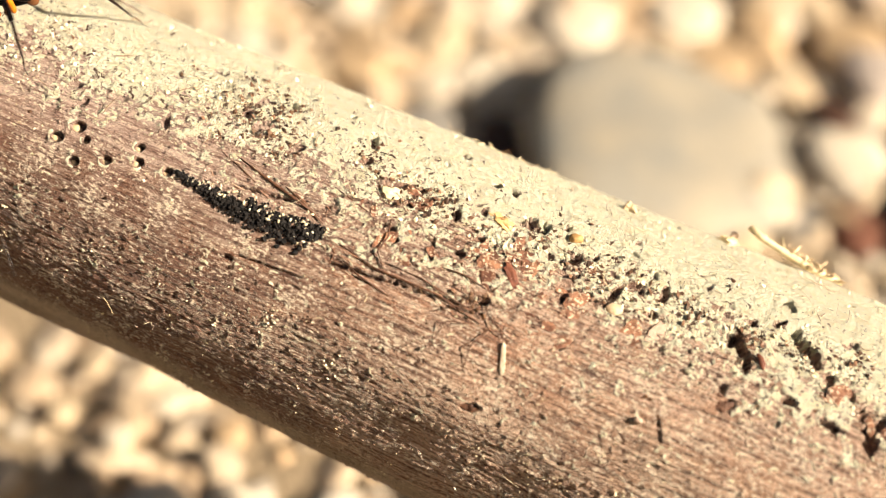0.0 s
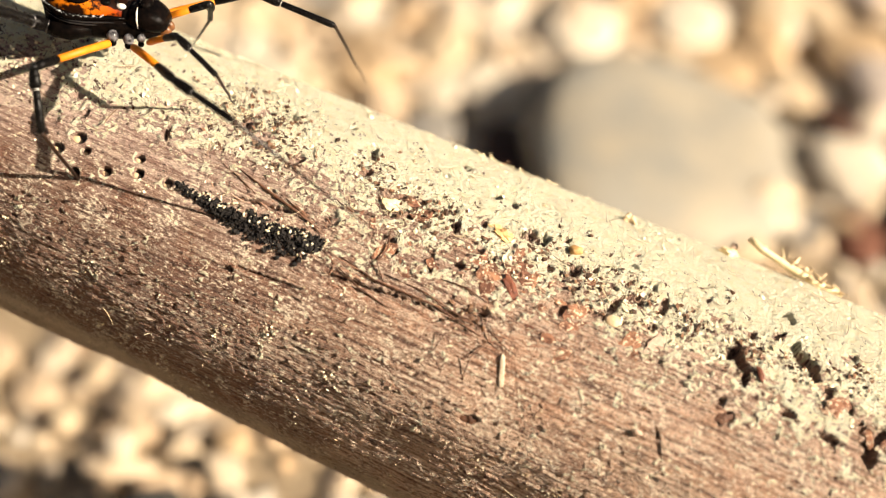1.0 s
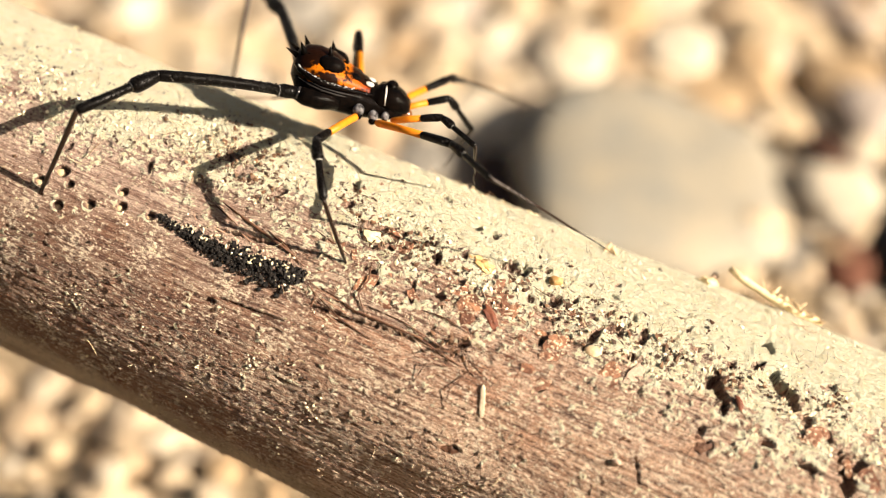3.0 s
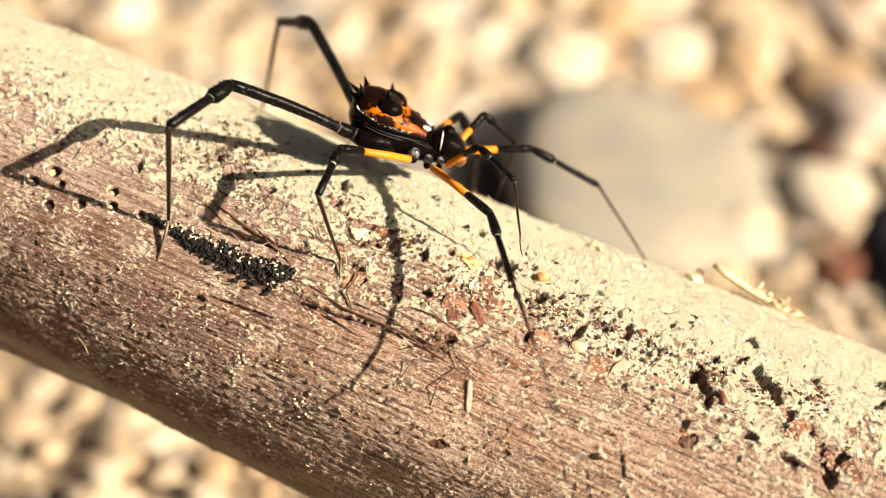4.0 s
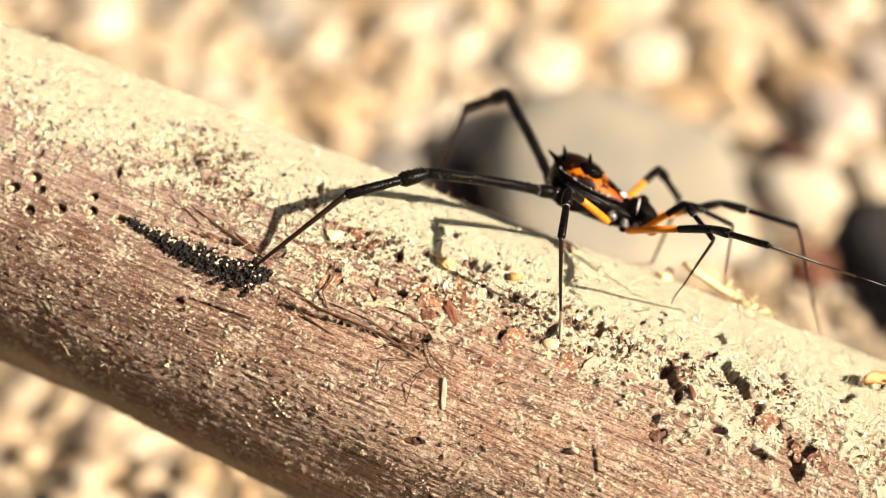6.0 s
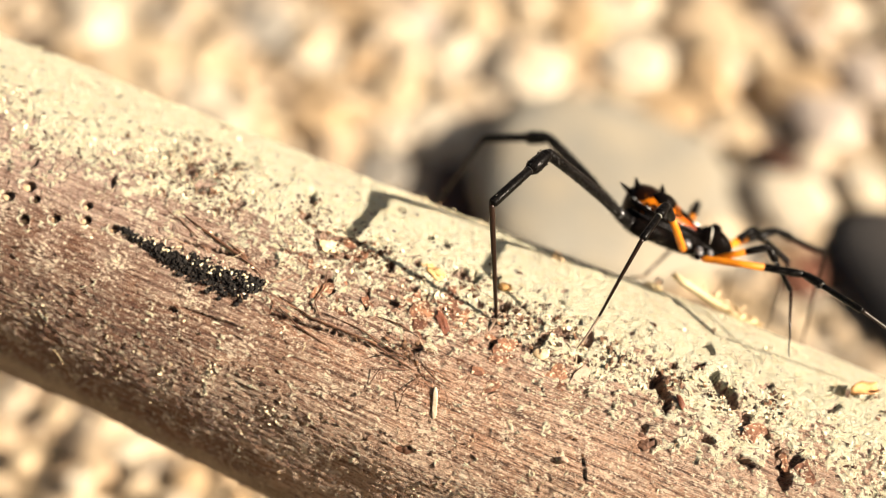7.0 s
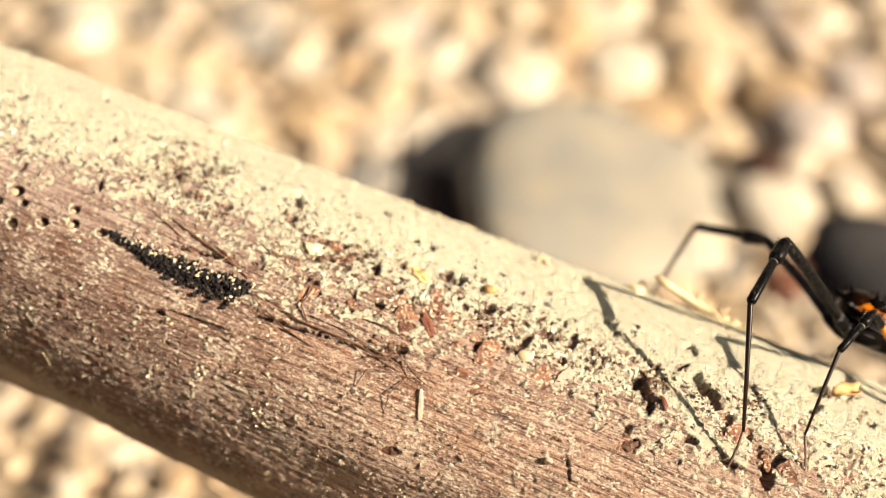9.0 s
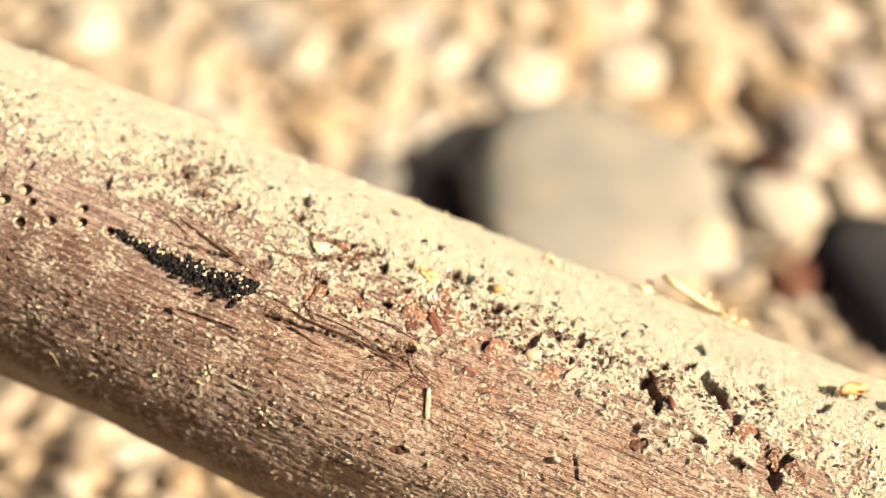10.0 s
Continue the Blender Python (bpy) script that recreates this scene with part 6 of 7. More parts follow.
    step("N1", 4.0, (2.9, 121.0, 81.2), (5.8, 117.7, 79.7), (6.4, 116.4, 75.7), (6.7, 116.4, 73.6))
    step("N1", 4.2, (4.3, 121.3, 81.3), (6.8, 117.7, 79.7), (6.4, 116.7, 75.5), (6.3, 116.8, 73.5))
    step("N1", 4.5, (7.0, 122.1, 80.7), (8.5, 118.2, 78.7), (7.2, 117.8, 74.8), (6.7, 118.1, 72.8))
    step("N1", 4.8, (10.1, 122.5, 79.8), (10.8, 118.5, 77.4), (8.2, 118.2, 74.0), (7.1, 118.6, 72.2))
    step("N1", 5.0, (13.8, 122.6, 78.5), (16.9, 119.3, 77.6), (18.9, 119.1, 73.1), (19.8, 119.0, 71.2))
    step("N1", 5.2, (15.7, 120.0, 76.6), (18.2, 116.3, 75.8), (20.8, 115.0, 71.9), (21.9, 114.4, 70.2))
    step("N1", 5.5, (19.6, 121.5, 76.0), (21.5, 117.3, 75.0), (21.7, 115.4, 71.4), (21.9, 115.4, 69.3))
    step("N1", 5.7, (21.2, 121.2, 76.3), (23.1, 117.3, 74.7), (22.4, 115.7, 71.0), (22.1, 115.8, 68.9))
    step("N1", 6.8, (29.1, 119.2, 72.8), (31.2, 115.2, 71.9), (32.7, 113.2, 68.3), (33.4, 112.9, 66.4))
    step("N1", 7.0, (31.7, 119.7, 73.3), (34.1, 118.5, 69.6), (33.4, 114.1, 67.6), (33.1, 112.2, 66.8))
    step("N1", 7.2, (34.0, 119.7, 73.3), (35.1, 115.5, 71.5), (34.5, 115.4, 67.6), (34.4, 115.8, 65.5))
    step("N1", 7.5, (37.3, 118.5, 72.4), (38.0, 114.0, 71.2), (37.2, 113.5, 67.1), (37.0, 113.7, 65.0))
    step("N1", 7.7, (40.8, 117.3, 71.4), (41.9, 112.8, 71.7), (41.3, 113.2, 66.9), (41.1, 113.4, 64.8))
    step("N1", 8.0, (43.8, 115.1, 69.6), (45.9, 111.0, 68.5), (43.6, 109.6, 65.3), (42.9, 109.9, 63.4))
    step("N1", 8.5, (46.5, 112.3, 68.2), (49.5, 109.2, 66.1), (46.2, 107.0, 63.8), (45.2, 107.3, 62.0))
    step("N1", 8.7, (47.7, 111.7, 67.3), (50.8, 108.8, 65.2), (47.2, 106.2, 63.3), (46.2, 106.4, 61.4))
    step("N1", 9.0, (51.3, 111.8, 66.0), (54.5, 109.1, 63.7), (50.3, 105.6, 62.5), (49.3, 105.7, 60.7))
    step("N1", 9.2, (54.9, 112.7, 64.4), (58.2, 110.0, 62.1), (53.2, 105.1, 61.9), (52.2, 105.2, 60.1))
    step("N1", 9.5, (59.3, 112.9, 61.9), (62.7, 110.2, 59.6), (56.6, 103.6, 60.9), (55.5, 103.7, 59.1))
    step("N1", 9.7, (62.6, 111.1, 60.6), (66.0, 108.5, 58.2), (59.6, 102.0, 59.9), (58.5, 102.2, 58.1))
    step("N1", 10.0, (67.6, 108.7, 58.7), (71.1, 106.1, 56.3), (64.0, 99.6, 58.3), (63.0, 99.9, 56.5))
    step("F4", 0.0, (-46.4, 141.0, 98.4), (-42.4, 141.5, 91.8), (-35.7, 141.8, 83.3), (-33.0, 142.1, 80.7))
    step("F4", 0.3, (-45.6, 139.1, 98.3), (-41.6, 140.5, 91.9), (-35.3, 141.8, 83.1), (-32.9, 142.5, 80.4))
    step("F4", 0.5, (-44.9, 138.5, 98.0), (-41.0, 140.4, 91.7), (-34.8, 142.0, 82.8), (-32.4, 142.7, 80.1))
    step("F4", 0.7, (-43.8, 138.1, 97.6), (-40.2, 140.6, 91.3), (-34.1, 142.2, 82.4), (-31.7, 142.8, 79.6))
    step("F4", 1.0, (-39.7, 137.0, 97.1), (-38.5, 141.9, 91.4), (-33.2, 142.4, 81.8), (-30.8, 142.9, 79.0))
    step("F4", 1.2, (-36.6, 136.4, 96.5), (-36.8, 141.8, 91.1), (-32.2, 142.7, 81.2), (-30.0, 143.3, 78.3))
    step("F4", 1.5, (-33.9, 136.5, 95.7), (-35.6, 141.9, 90.5), (-31.2, 142.9, 80.5), (-29.1, 143.6, 77.5))
    step("F4", 1.8, (-31.4, 138.6, 95.0), (-34.4, 143.5, 89.9), (-30.1, 143.2, 79.7), (-27.9, 143.5, 76.8))
    step("F4", 2.0, (-29.5, 140.1, 93.7), (-33.0, 145.0, 89.0), (-29.1, 143.5, 79.0), (-26.8, 143.5, 76.0))
    step("F4", 2.1, (-28.4, 141.4, 92.3), (-31.8, 146.6, 87.9), (-28.0, 143.8, 78.2), (-25.6, 143.4, 75.3))
    step("F4", 2.3, (-25.1, 144.1, 85.6), (-28.6, 150.8, 85.7), (-26.8, 144.2, 77.5), (-24.0, 142.7, 75.5))
    step("F4", 2.5, (-23.0, 144.0, 84.4), (-27.1, 150.5, 84.5), (-24.7, 144.2, 76.2), (-22.0, 142.9, 73.8))
    step("F4", 2.7, (-19.1, 144.3, 84.1), (-23.1, 150.6, 83.3), (-21.8, 144.2, 74.7), (-19.5, 143.3, 71.9))
    step("F4", 3.8, (-12.7, 139.9, 85.3), (-15.7, 145.7, 81.4), (-17.8, 143.6, 71.5), (-18.2, 144.2, 67.8))
    step("F4", 4.0, (-12.4, 139.4, 84.6), (-16.0, 145.2, 81.2), (-18.1, 143.6, 71.3), (-18.5, 144.3, 67.6))
    step("F4", 4.2, (-11.9, 138.4, 84.1), (-15.6, 144.5, 81.2), (-18.1, 143.6, 71.2), (-18.8, 144.4, 67.7))
    step("F4", 4.5, (-10.0, 139.2, 83.0), (-14.6, 144.6, 80.3), (-18.3, 143.8, 70.8), (-19.3, 144.6, 67.4))
    step("F4", 4.8, (-7.6, 138.9, 82.0), (-13.4, 143.4, 79.8), (-17.8, 143.6, 70.7), (-19.3, 144.6, 67.5))
    step("F4", 5.0, (-4.8, 138.3, 81.4), (-9.9, 143.7, 79.1), (-15.3, 143.0, 70.3), (-17.0, 143.9, 67.1))
    step("F4", 5.2, (1.5, 139.4, 81.4), (0.4, 144.3, 75.5), (-0.4, 139.8, 65.9), (-0.2, 139.8, 62.2))
    step("F4", 5.5, (5.2, 139.9, 79.9), (2.6, 144.6, 74.4), (0.8, 138.4, 65.5), (1.0, 138.6, 61.8))
    step("F4", 5.7, (6.8, 139.1, 78.9), (3.6, 143.9, 73.8), (0.6, 138.5, 65.1), (0.2, 139.0, 61.4))
    step("F4", 6.8, (11.9, 137.6, 76.0), (6.5, 142.0, 73.0), (0.4, 138.6, 65.0), (-1.4, 139.5, 61.9))
    step("F4", 7.0, (13.1, 136.4, 75.7), (7.1, 140.3, 73.1), (1.3, 138.4, 64.5), (-0.4, 139.3, 61.4))
    step("F4", 7.2, (14.8, 135.5, 74.3), (9.5, 140.3, 71.5), (2.9, 138.0, 63.6), (0.8, 138.9, 60.7))
    step("F4", 7.5, (17.7, 133.9, 72.4), (11.4, 137.8, 70.2), (3.0, 138.0, 64.1), (0.2, 138.9, 61.8))
    step("F4", 7.7, (26.1, 135.7, 72.8), (22.9, 139.2, 66.8), (22.2, 132.7, 58.1), (22.9, 132.4, 54.4))
    step("F4", 8.0, (30.6, 135.0, 70.9), (26.6, 138.4, 65.2), (23.4, 132.3, 56.9), (23.0, 132.6, 53.3))
    step("F4", 8.5, (33.2, 133.2, 68.9), (28.6, 137.7, 64.5), (23.3, 132.4, 57.0), (22.0, 132.9, 53.6))
    step("F4", 8.7, (33.6, 132.4, 68.5), (28.8, 137.2, 64.7), (23.3, 132.4, 57.3), (21.8, 132.9, 54.0))
    step("F4", 9.0, (35.7, 132.2, 67.2), (29.2, 135.9, 65.0), (24.2, 132.0, 57.7), (22.9, 132.6, 54.2))
    step("F4", 9.2, (37.4, 132.1, 65.5), (30.4, 134.9, 64.0), (26.1, 131.4, 57.7), (24.9, 131.9, 54.1))
    step("F4", 9.5, (47.6, 134.7, 63.5), (44.1, 139.1, 58.1), (31.5, 129.7, 58.8), (28.0, 130.5, 57.9))
    step("F4", 9.7, (49.7, 131.6, 66.5), (45.6, 136.2, 61.6), (35.4, 127.2, 59.2), (32.7, 128.7, 57.0))
    step("F4", 10.0, (58.0, 126.7, 65.6), (56.7, 130.5, 60.7), (51.4, 120.7, 55.9), (49.6, 122.6, 53.2))
    step("F2", 0.0, (-30.9, 132.6, 92.9), (-24.7, 133.8, 89.2), (-17.9, 136.3, 84.7), (-14.3, 137.7, 82.3))
    step("F2", 0.3, (-27.7, 133.0, 92.6), (-21.2, 133.8, 89.2), (-14.9, 137.9, 85.4), (-11.5, 140.1, 83.4))
    step("F2", 0.5, (-26.0, 133.0, 91.6), (-19.1, 133.0, 88.8), (-13.4, 138.4, 85.7), (-10.4, 141.4, 84.0))
    step("F2", 0.7, (-23.4, 132.6, 88.9), (-16.9, 132.9, 85.4), (-9.9, 135.1, 81.1), (-6.2, 136.3, 78.8))
    step("F2", 1.0, (-18.9, 131.4, 87.7), (-12.1, 130.4, 85.1), (-10.7, 135.6, 78.6), (-10.0, 138.5, 75.1))
    step("F2", 1.2, (-16.6, 131.7, 88.6), (-10.1, 130.9, 85.4), (-9.3, 135.8, 78.5), (-8.9, 138.4, 74.7))
    step("F2", 1.5, (-14.7, 132.4, 89.2), (-8.2, 131.9, 85.9), (-8.4, 136.9, 79.1), (-8.4, 139.6, 75.5))
    step("F2", 1.8, (-13.0, 135.1, 88.9), (-6.5, 135.7, 85.6), (-3.0, 138.7, 78.6), (-1.2, 140.3, 74.8))
    step("F2", 2.0, (-11.1, 136.5, 87.9), (-5.3, 137.6, 92.0), (2.4, 140.1, 89.4), (6.2, 141.5, 87.5))
    step("F2", 2.1, (-9.8, 137.3, 87.0), (-3.3, 139.1, 89.2), (4.9, 140.8, 87.5), (9.0, 141.7, 86.0))
    step("F2", 2.3, (-7.1, 137.6, 83.9), (-0.4, 140.2, 82.2), (7.5, 140.4, 79.3), (11.8, 140.6, 77.8))
    step("F2", 2.5, (-4.0, 136.5, 82.3), (1.5, 140.3, 79.1), (8.1, 143.2, 74.7), (11.6, 144.8, 72.3))
    step("F2", 2.7, (-3.7, 139.1, 79.3), (0.3, 144.5, 76.3), (7.0, 147.3, 72.0), (10.6, 148.8, 69.7))
    step("F2", 3.8, (7.4, 130.2, 76.4), (13.9, 129.7, 71.9), (18.6, 128.5, 65.2), (21.1, 128.4, 61.3))
    step("F2", 4.0, (8.7, 130.8, 77.1), (15.1, 130.8, 72.5), (19.1, 128.6, 65.7), (21.2, 128.1, 61.5))
    step("F2", 4.2, (9.8, 131.2, 77.6), (16.1, 131.1, 73.1), (19.8, 128.5, 66.2), (21.9, 127.8, 62.1))
    step("F2", 4.5, (12.0, 130.5, 78.2), (18.7, 131.5, 75.1), (22.9, 136.5, 69.7), (25.2, 139.1, 66.8))
    step("F2", 4.8, (14.3, 128.9, 79.6), (21.5, 130.4, 78.1), (26.7, 135.8, 74.1), (29.5, 138.6, 71.9))
    step("F2", 5.0, (17.7, 128.3, 78.4), (25.1, 129.1, 77.4), (33.3, 129.7, 75.1), (37.7, 130.0, 73.9))
    step("F2", 5.2, (20.4, 126.8, 74.9), (27.2, 127.2, 71.6), (34.5, 126.7, 67.3), (38.4, 126.3, 65.0))
    step("F2", 5.5, (24.3, 127.8, 72.6), (30.4, 127.1, 68.1), (34.6, 124.3, 62.1), (37.0, 123.8, 58.3))
    step("F2", 5.7, (26.7, 126.9, 72.9), (33.3, 125.6, 69.3), (36.3, 123.2, 62.6), (38.1, 122.9, 58.4))
    step("F2", 6.8, (32.8, 128.3, 69.5), (38.9, 130.8, 66.0), (37.6, 128.0, 58.5), (37.0, 127.2, 54.1))
    step("F2", 7.0, (35.1, 129.1, 69.4), (40.6, 131.3, 64.8), (38.8, 128.3, 57.5), (38.0, 127.3, 53.1))
    step("F2", 7.2, (37.3, 129.7, 69.8), (42.7, 130.3, 64.6), (40.3, 127.8, 57.3), (39.2, 127.0, 52.9))
    step("F2", 7.5, (40.8, 129.0, 69.0), (46.1, 128.7, 63.7), (42.9, 126.8, 56.5), (41.4, 126.2, 52.2))
    step("F2", 7.7, (44.8, 128.1, 67.8), (49.9, 127.7, 62.3), (46.1, 125.7, 55.5), (44.4, 125.4, 51.3))
    step("F2", 8.0, (47.8, 126.4, 67.0), (53.0, 126.0, 61.5), (48.6, 124.3, 55.2), (46.6, 124.4, 51.1))
    step("F2", 8.5, (50.6, 124.1, 67.2), (55.9, 123.9, 61.8), (51.0, 122.4, 56.2), (49.0, 123.0, 52.2))
    step("F2", 8.7, (51.9, 123.3, 66.8), (57.1, 123.4, 61.4), (52.1, 121.6, 56.3), (50.1, 122.4, 52.2))
    step("F2", 9.0, (55.5, 123.7, 65.3), (60.6, 123.3, 59.8), (55.0, 120.9, 55.3), (52.9, 121.7, 51.3))
    step("F2", 9.2, (59.1, 124.5, 63.6), (64.3, 124.1, 58.0), (57.8, 120.2, 54.5), (55.6, 120.9, 50.5))
    step("F2", 9.5, (63.6, 124.7, 61.4), (68.8, 124.4, 55.8), (61.1, 118.9, 53.7), (59.0, 119.7, 49.8))
    step("F2", 9.7, (66.9, 123.1, 60.7), (72.1, 123.0, 55.1), (64.1, 117.6, 53.3), (62.0, 118.6, 49.4))
    step("F2", 10.0, (71.9, 120.6, 59.4), (77.2, 120.7, 54.0), (68.6, 115.5, 52.6), (66.5, 116.6, 48.7))
    step("F1", 0.0, (-33.6, 130.8, 91.2), (-31.8, 130.0, 87.1), (-30.0, 132.9, 83.6), (-29.3, 134.1, 82.1))
    step("F1", 0.3, (-30.6, 131.1, 91.4), (-28.1, 130.4, 87.6), (-26.6, 132.1, 83.1), (-26.0, 132.9, 81.3))
    step("F1", 0.5, (-29.1, 130.9, 91.0), (-27.3, 129.6, 87.0), (-25.4, 131.3, 82.6), (-24.6, 131.9, 80.8))
    step("F1", 0.7, (-27.6, 130.4, 91.1), (-25.3, 130.8, 87.2), (-25.4, 133.2, 82.7), (-25.4, 134.1, 80.9))
    step("F1", 1.0, (-22.2, 127.7, 88.5), (-22.8, 131.1, 85.4), (-24.6, 134.4, 81.7), (-25.4, 135.7, 80.3))
    step("F1", 1.2, (-19.3, 129.2, 87.9), (-17.9, 130.3, 83.6), (-19.6, 134.2, 80.3), (-20.3, 135.6, 79.0))
    step("F1", 1.5, (-16.1, 129.6, 84.6), (-12.8, 127.9, 80.9), (-13.6, 133.0, 79.0), (-14.0, 135.0, 78.3))
    step("F1", 1.8, (-14.2, 132.7, 84.3), (-11.6, 133.5, 80.7), (-12.0, 137.0, 76.3), (-12.1, 138.2, 74.6))
    step("F1", 2.0, (-12.2, 133.5, 84.4), (-9.6, 134.3, 80.7), (-9.5, 137.6, 76.1), (-9.4, 138.6, 74.4))
    step("F1", 2.1, (-11.1, 133.9, 85.0), (-7.5, 134.4, 82.3), (-5.8, 136.8, 78.3), (-5.1, 137.8, 76.7))
    step("F1", 2.3, (-8.3, 133.3, 82.8), (-4.8, 130.8, 81.2), (-3.7, 134.0, 77.7), (-3.2, 135.3, 76.2))
    step("F1", 2.5, (-5.6, 132.2, 83.1), (-3.4, 132.0, 79.0), (-3.3, 135.2, 74.4), (-3.3, 136.2, 72.6))
    step("F1", 2.7, (-2.9, 132.1, 82.4), (-0.7, 133.4, 78.5), (-1.0, 134.9, 73.5), (-1.2, 135.4, 71.5))
    step("F1", 3.8, (3.3, 130.4, 79.6), (5.1, 131.0, 75.4), (5.3, 131.5, 71.4), (5.3, 132.1, 69.4))
    step("F1", 4.0, (4.2, 130.6, 79.4), (6.4, 131.2, 75.4), (5.3, 131.2, 71.5), (4.8, 131.8, 69.6))
    step("F1", 4.2, (5.8, 128.9, 80.7), (9.5, 130.0, 78.1), (8.2, 129.2, 74.1), (7.7, 129.5, 72.1))
    step("F1", 4.5, (9.7, 127.4, 77.2), (12.6, 125.2, 73.8), (11.3, 127.6, 71.5), (10.8, 129.1, 70.2))
    step("F1", 4.8, (11.8, 129.3, 76.8), (14.7, 127.7, 73.6), (14.9, 128.2, 69.7), (15.1, 129.0, 67.8))
    step("F1", 5.0, (14.4, 128.0, 77.7), (16.8, 128.4, 73.6), (15.6, 128.3, 69.7), (15.2, 128.8, 67.7))
    step("F1", 5.2, (16.2, 128.7, 76.7), (18.6, 128.6, 72.7), (16.3, 128.2, 69.3), (15.3, 128.7, 67.5))
    step("F1", 5.5, (21.5, 125.0, 73.0), (26.1, 122.3, 70.2), (24.6, 123.8, 68.1), (24.2, 125.3, 66.7))
    step("F1", 5.7, (23.5, 125.7, 73.5), (26.6, 125.1, 70.0), (27.6, 123.9, 66.5), (28.2, 124.2, 64.5))
    step("F1", 6.8, (30.1, 125.1, 72.1), (32.9, 123.9, 68.6), (31.8, 123.1, 64.7), (31.4, 123.4, 62.7))
    step("F1", 7.0, (32.4, 126.6, 71.0), (35.4, 125.1, 67.8), (34.0, 123.4, 63.9), (33.5, 123.1, 61.9))
    step("F1", 7.2, (34.9, 127.0, 70.1), (37.9, 125.8, 66.7), (36.1, 123.4, 63.0), (35.5, 122.9, 61.1))
    step("F1", 7.5, (38.5, 126.1, 68.7), (41.5, 125.3, 65.3), (39.4, 122.9, 61.7), (38.6, 122.3, 59.9))
    step("F1", 7.7, (42.6, 125.2, 67.4), (45.5, 124.7, 63.8), (43.0, 122.0, 60.6), (42.1, 121.4, 58.7))
    step("F1", 8.0, (45.6, 123.6, 66.4), (48.6, 123.2, 62.8), (45.6, 120.5, 60.0), (44.7, 120.3, 58.2))
    step("F1", 8.5, (48.4, 121.3, 66.2), (51.5, 121.1, 62.7), (48.0, 118.2, 60.4), (47.0, 118.2, 58.6))
    step("F1", 8.7, (49.6, 120.7, 65.7), (52.7, 120.6, 62.2), (49.1, 117.4, 60.4), (48.0, 117.4, 58.6))
    step("F1", 9.0, (53.2, 120.9, 64.3), (56.2, 120.5, 60.7), (52.0, 116.7, 59.5), (50.9, 116.7, 57.7))
    step("F1", 9.2, (56.8, 121.8, 62.5), (59.9, 121.4, 58.9), (54.8, 116.1, 58.7), (53.7, 116.0, 56.9))
    step("F1", 9.5, (61.2, 122.1, 60.3), (64.3, 121.6, 56.7), (58.1, 114.7, 57.9), (57.0, 114.7, 56.2))
    step("F1", 9.7, (64.6, 120.4, 59.4), (67.7, 120.1, 55.8), (61.1, 113.2, 57.3), (60.0, 113.3, 55.6))
    step("F1", 10.0, (69.5, 118.0, 58.0), (72.7, 117.8, 54.4), (65.6, 110.9, 56.4), (64.5, 111.1, 54.7))
    step("F3", 0.0, (-36.1, 134.3, 95.5), (-34.5, 135.6, 90.8), (-32.0, 136.4, 83.5), (-29.8, 137.2, 81.5))
    step("F3", 0.3, (-33.9, 134.1, 95.5), (-31.8, 136.1, 91.2), (-31.9, 136.5, 83.5), (-29.8, 137.6, 81.5))
    step("F3", 0.5, (-32.9, 134.0, 95.4), (-31.0, 136.3, 91.2), (-31.8, 136.5, 83.4), (-29.8, 137.8, 81.5))
    step("F3", 0.7, (-31.4, 134.0, 95.1), (-29.6, 136.5, 91.0), (-31.7, 136.4, 83.4), (-30.3, 138.4, 81.5))
    step("F3", 1.0, (-26.5, 134.0, 93.8), (-26.2, 136.6, 89.2), (-31.6, 136.4, 83.4), (-34.6, 136.8, 83.3))
    step("F3", 1.2, (-22.5, 134.0, 91.9), (-24.9, 136.1, 87.9), (-31.4, 136.4, 83.3), (-34.5, 136.7, 83.3))
    step("F3", 1.5, (-17.4, 135.1, 86.4), (-21.9, 136.5, 88.5), (-23.7, 135.8, 80.8), (-21.9, 137.0, 78.6))
    step("F3", 1.8, (-17.5, 137.9, 88.3), (-21.1, 138.5, 84.6), (-17.5, 137.1, 77.8), (-15.3, 136.7, 75.8))
    step("F3", 2.0, (-16.9, 140.0, 85.5), (-21.7, 140.1, 83.3), (-17.5, 137.1, 77.8), (-15.2, 135.8, 76.2))
    step("F3", 2.1, (-15.7, 139.9, 87.0), (-19.3, 141.4, 83.5), (-17.3, 137.1, 77.7), (-15.3, 135.3, 76.5))
    step("F3", 2.3, (-14.8, 140.6, 85.3), (-12.1, 141.3, 80.9), (-17.3, 137.1, 77.7), (-19.4, 135.2, 78.6))
    step("F3", 2.5, (-13.6, 140.3, 85.5), (-11.0, 140.2, 81.1), (-17.1, 137.2, 77.6), (-19.9, 136.1, 78.3))
    step("F3", 2.7, (-11.6, 140.2, 84.5), (-10.0, 139.2, 79.6), (-17.0, 137.2, 77.6), (-20.0, 136.6, 78.1))
    step("F3", 3.8, (0.3, 135.5, 75.5), (2.1, 135.5, 70.7), (2.7, 137.9, 64.3), (2.5, 138.1, 61.3))
    step("F3", 4.0, (1.9, 135.6, 76.1), (3.2, 136.3, 71.0), (2.8, 137.8, 64.5), (2.3, 138.1, 61.5))
    step("F3", 4.2, (2.9, 135.6, 76.2), (3.9, 136.2, 71.1), (2.9, 137.7, 64.6), (2.3, 138.1, 61.6))
    step("F3", 4.5, (4.2, 136.6, 75.6), (5.0, 137.0, 70.6), (3.0, 137.8, 64.0), (2.1, 138.3, 61.2))
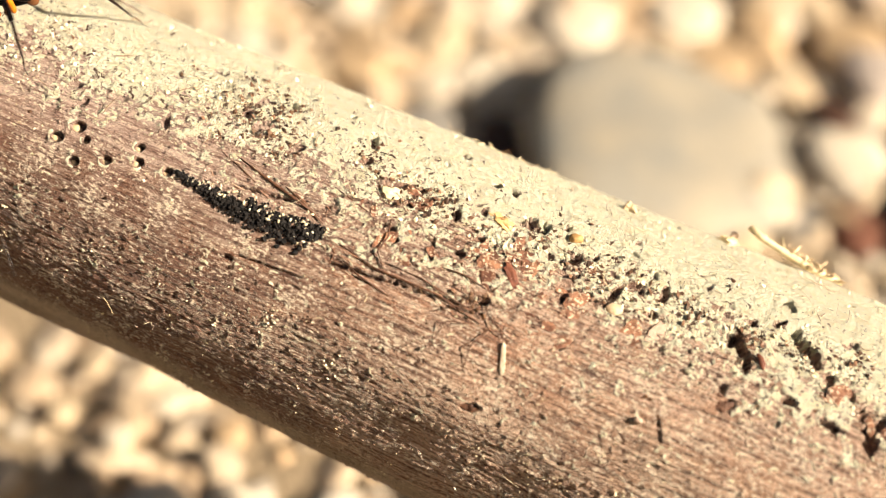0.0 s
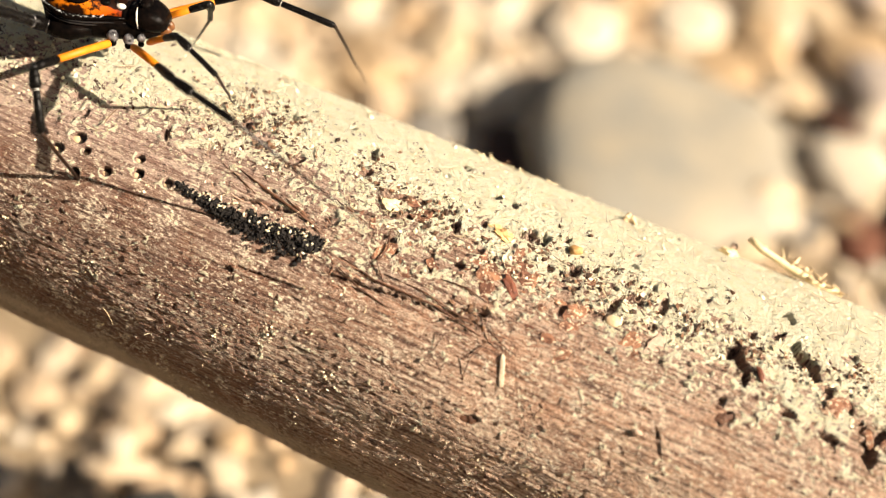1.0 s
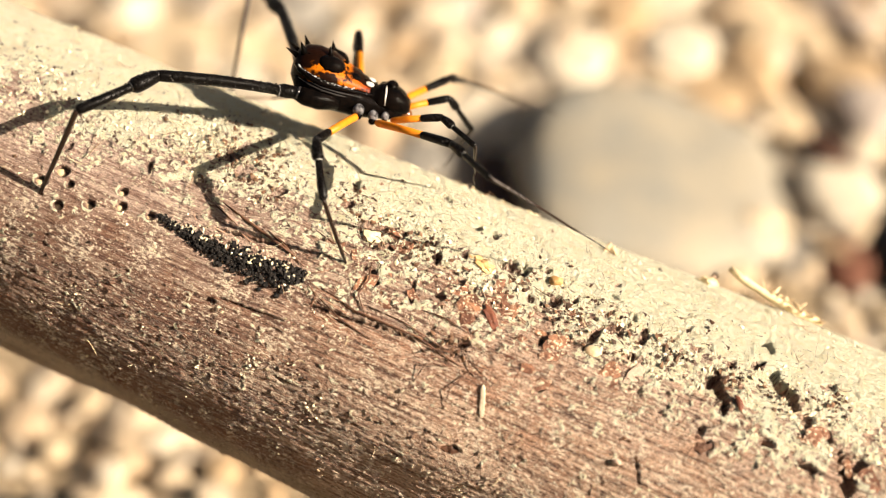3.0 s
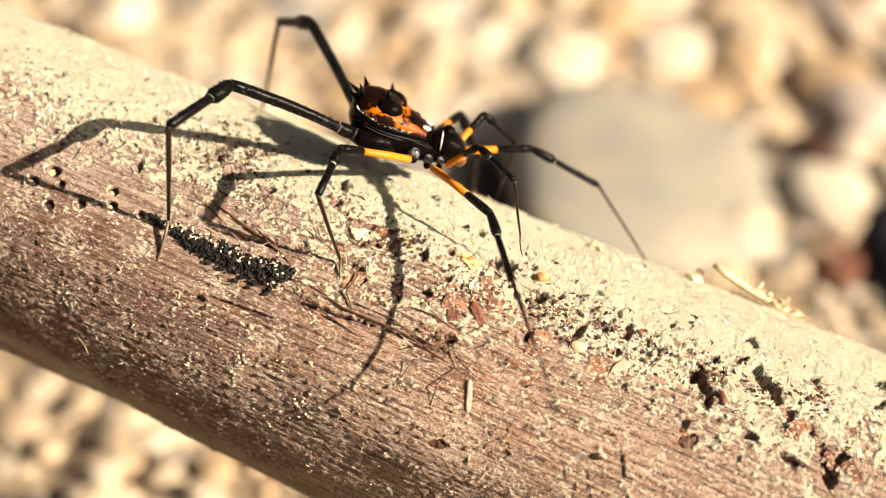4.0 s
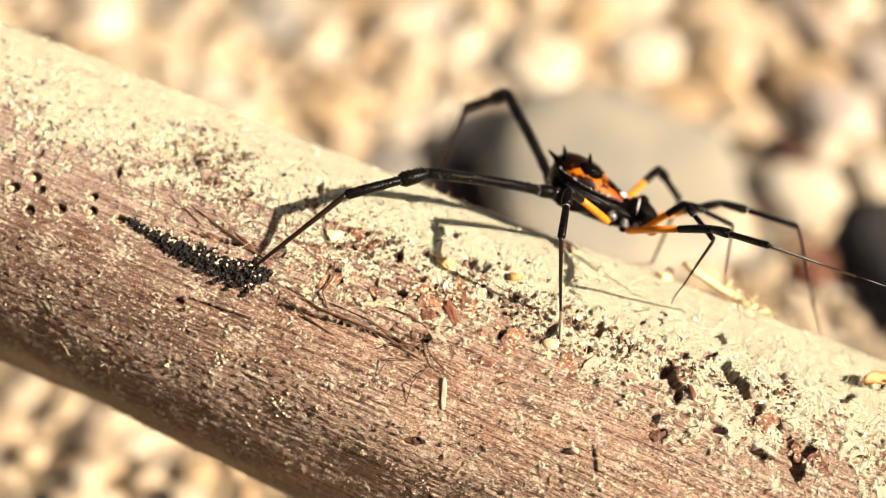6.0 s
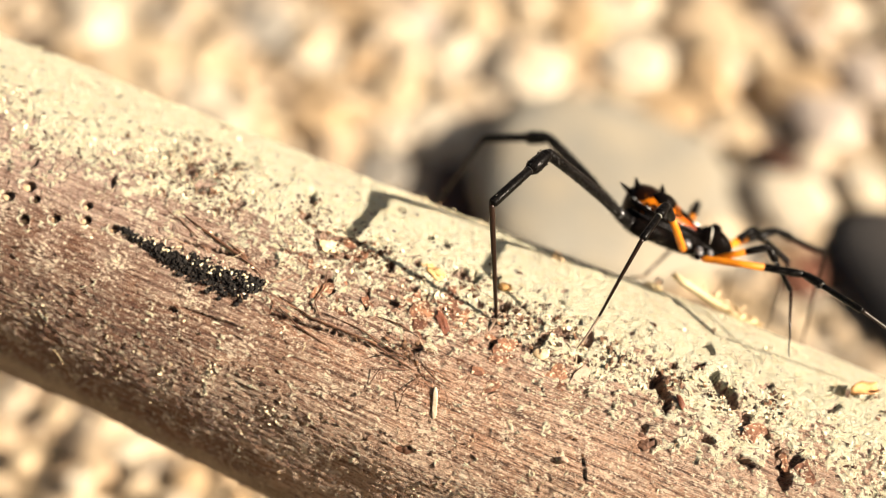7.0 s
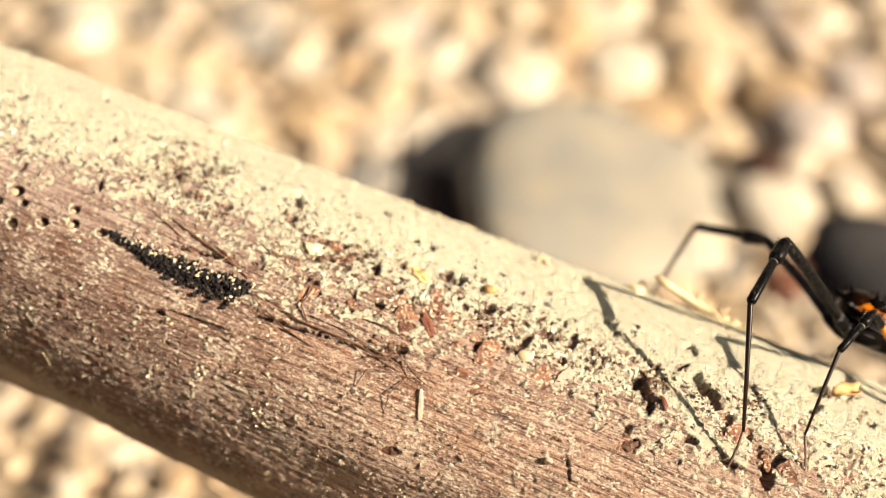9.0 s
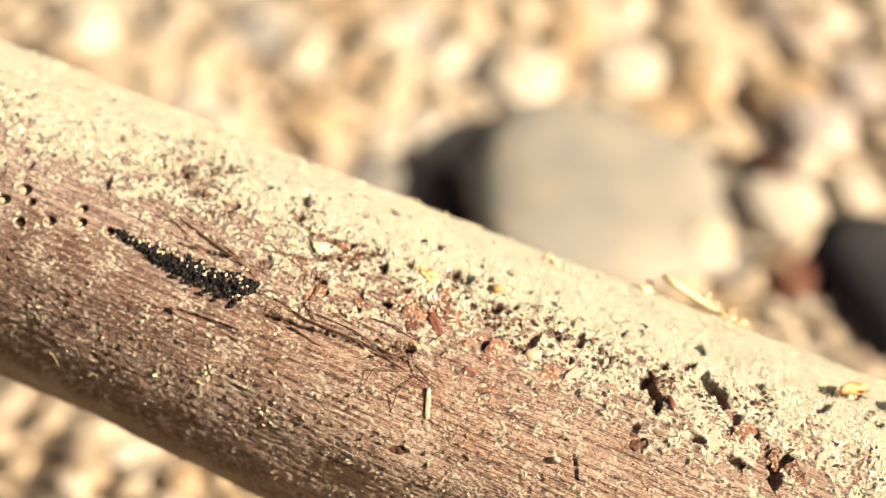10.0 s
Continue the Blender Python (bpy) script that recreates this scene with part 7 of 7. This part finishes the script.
    step("F3", 4.8, (5.6, 136.9, 75.6), (6.3, 137.2, 70.4), (3.4, 137.6, 64.1), (2.2, 138.2, 61.4))
    step("F3", 5.0, (7.8, 136.4, 75.4), (8.3, 136.7, 70.3), (4.1, 137.2, 64.5), (2.5, 138.0, 62.1))
    step("F3", 5.2, (10.0, 135.9, 73.8), (11.4, 136.1, 68.7), (5.1, 136.6, 65.2), (2.6, 137.4, 63.5))
    step("F3", 5.5, (14.1, 135.9, 71.3), (16.9, 136.1, 66.9), (10.1, 130.4, 69.1), (7.5, 129.1, 70.1))
    step("F3", 5.7, (21.8, 132.8, 73.2), (25.7, 134.0, 69.9), (22.1, 127.7, 65.5), (19.0, 127.7, 65.6))
    step("F3", 6.8, (26.7, 133.4, 69.7), (24.6, 136.1, 65.8), (22.2, 127.6, 65.3), (21.8, 124.7, 66.3))
    step("F3", 7.0, (28.1, 133.8, 69.8), (27.1, 134.9, 64.8), (22.3, 127.5, 65.2), (20.5, 125.4, 66.5))
    step("F3", 7.2, (29.2, 134.0, 69.4), (28.9, 133.1, 64.2), (22.4, 127.5, 65.1), (19.8, 126.2, 66.2))
    step("F3", 7.5, (31.4, 133.0, 69.4), (33.3, 132.2, 64.6), (34.5, 125.2, 60.5), (36.7, 123.4, 59.4))
    step("F3", 7.7, (38.5, 131.6, 68.4), (38.9, 128.9, 63.8), (40.8, 121.7, 60.3), (42.8, 119.6, 59.3))
    step("F3", 8.0, (42.3, 128.9, 69.4), (41.3, 129.2, 64.3), (40.9, 121.6, 60.3), (43.0, 119.5, 59.3))
    step("F3", 8.5, (45.4, 126.0, 69.7), (43.8, 127.8, 65.0), (41.0, 121.4, 60.3), (42.5, 122.0, 57.7))
    step("F3", 8.7, (46.6, 125.3, 69.3), (44.8, 127.4, 64.8), (41.1, 121.3, 60.3), (41.3, 122.9, 57.7))
    step("F3", 9.0, (50.2, 126.0, 67.6), (47.8, 127.4, 63.0), (41.3, 121.2, 60.3), (38.7, 122.6, 59.4))
    step("F3", 9.2, (53.1, 127.7, 65.0), (49.8, 127.7, 60.8), (41.4, 121.2, 60.3), (38.6, 122.1, 59.8))
    step("F3", 9.5, (58.0, 127.2, 63.8), (56.4, 128.5, 58.8), (48.3, 118.2, 59.0), (45.3, 118.5, 59.1))
    step("F3", 9.7, (61.5, 125.3, 63.2), (60.5, 127.0, 58.2), (52.6, 116.2, 58.3), (49.6, 116.1, 58.6))
    step("F3", 10.0, (66.4, 122.7, 62.1), (66.1, 124.6, 57.1), (57.9, 113.7, 57.3), (54.9, 113.2, 57.7))
    times = [round(0.1 * i, 1) for i in range(101)]
    poses = [body_pose(t) for t in times]
    walk(bug, list(zip(times, poses)))
    for key, pieces in LEGS.items():
        rows = [[] for _ in pieces]
        turns = [None] * 4
        ways = [None] * 4
        for t, m in zip(times, poses):
            inv = m.inverted()
            pts = [inv @ p for p in leg_pose(key, t, m)]
            for k in range(4):
                way = (pts[k + 1] - pts[k]).normalized()
                if turns[k] is None:
                    up = Vector((0, 0, 1)) if abs(way.z) < 0.9 else Vector((-1, 0, 0))
                    side = up.cross(way).normalized()
                    turns[k] = Matrix((way, side, way.cross(side))).transposed().to_quaternion()
                else:
                    turns[k] = ways[k].rotation_difference(way) @ turns[k]
                ways[k] = way
                rows[k].append((t, Matrix.LocRotScale(pts[k], turns[k], None)))
        for piece, r in zip(pieces, rows):
            walk(piece, r)
motions()
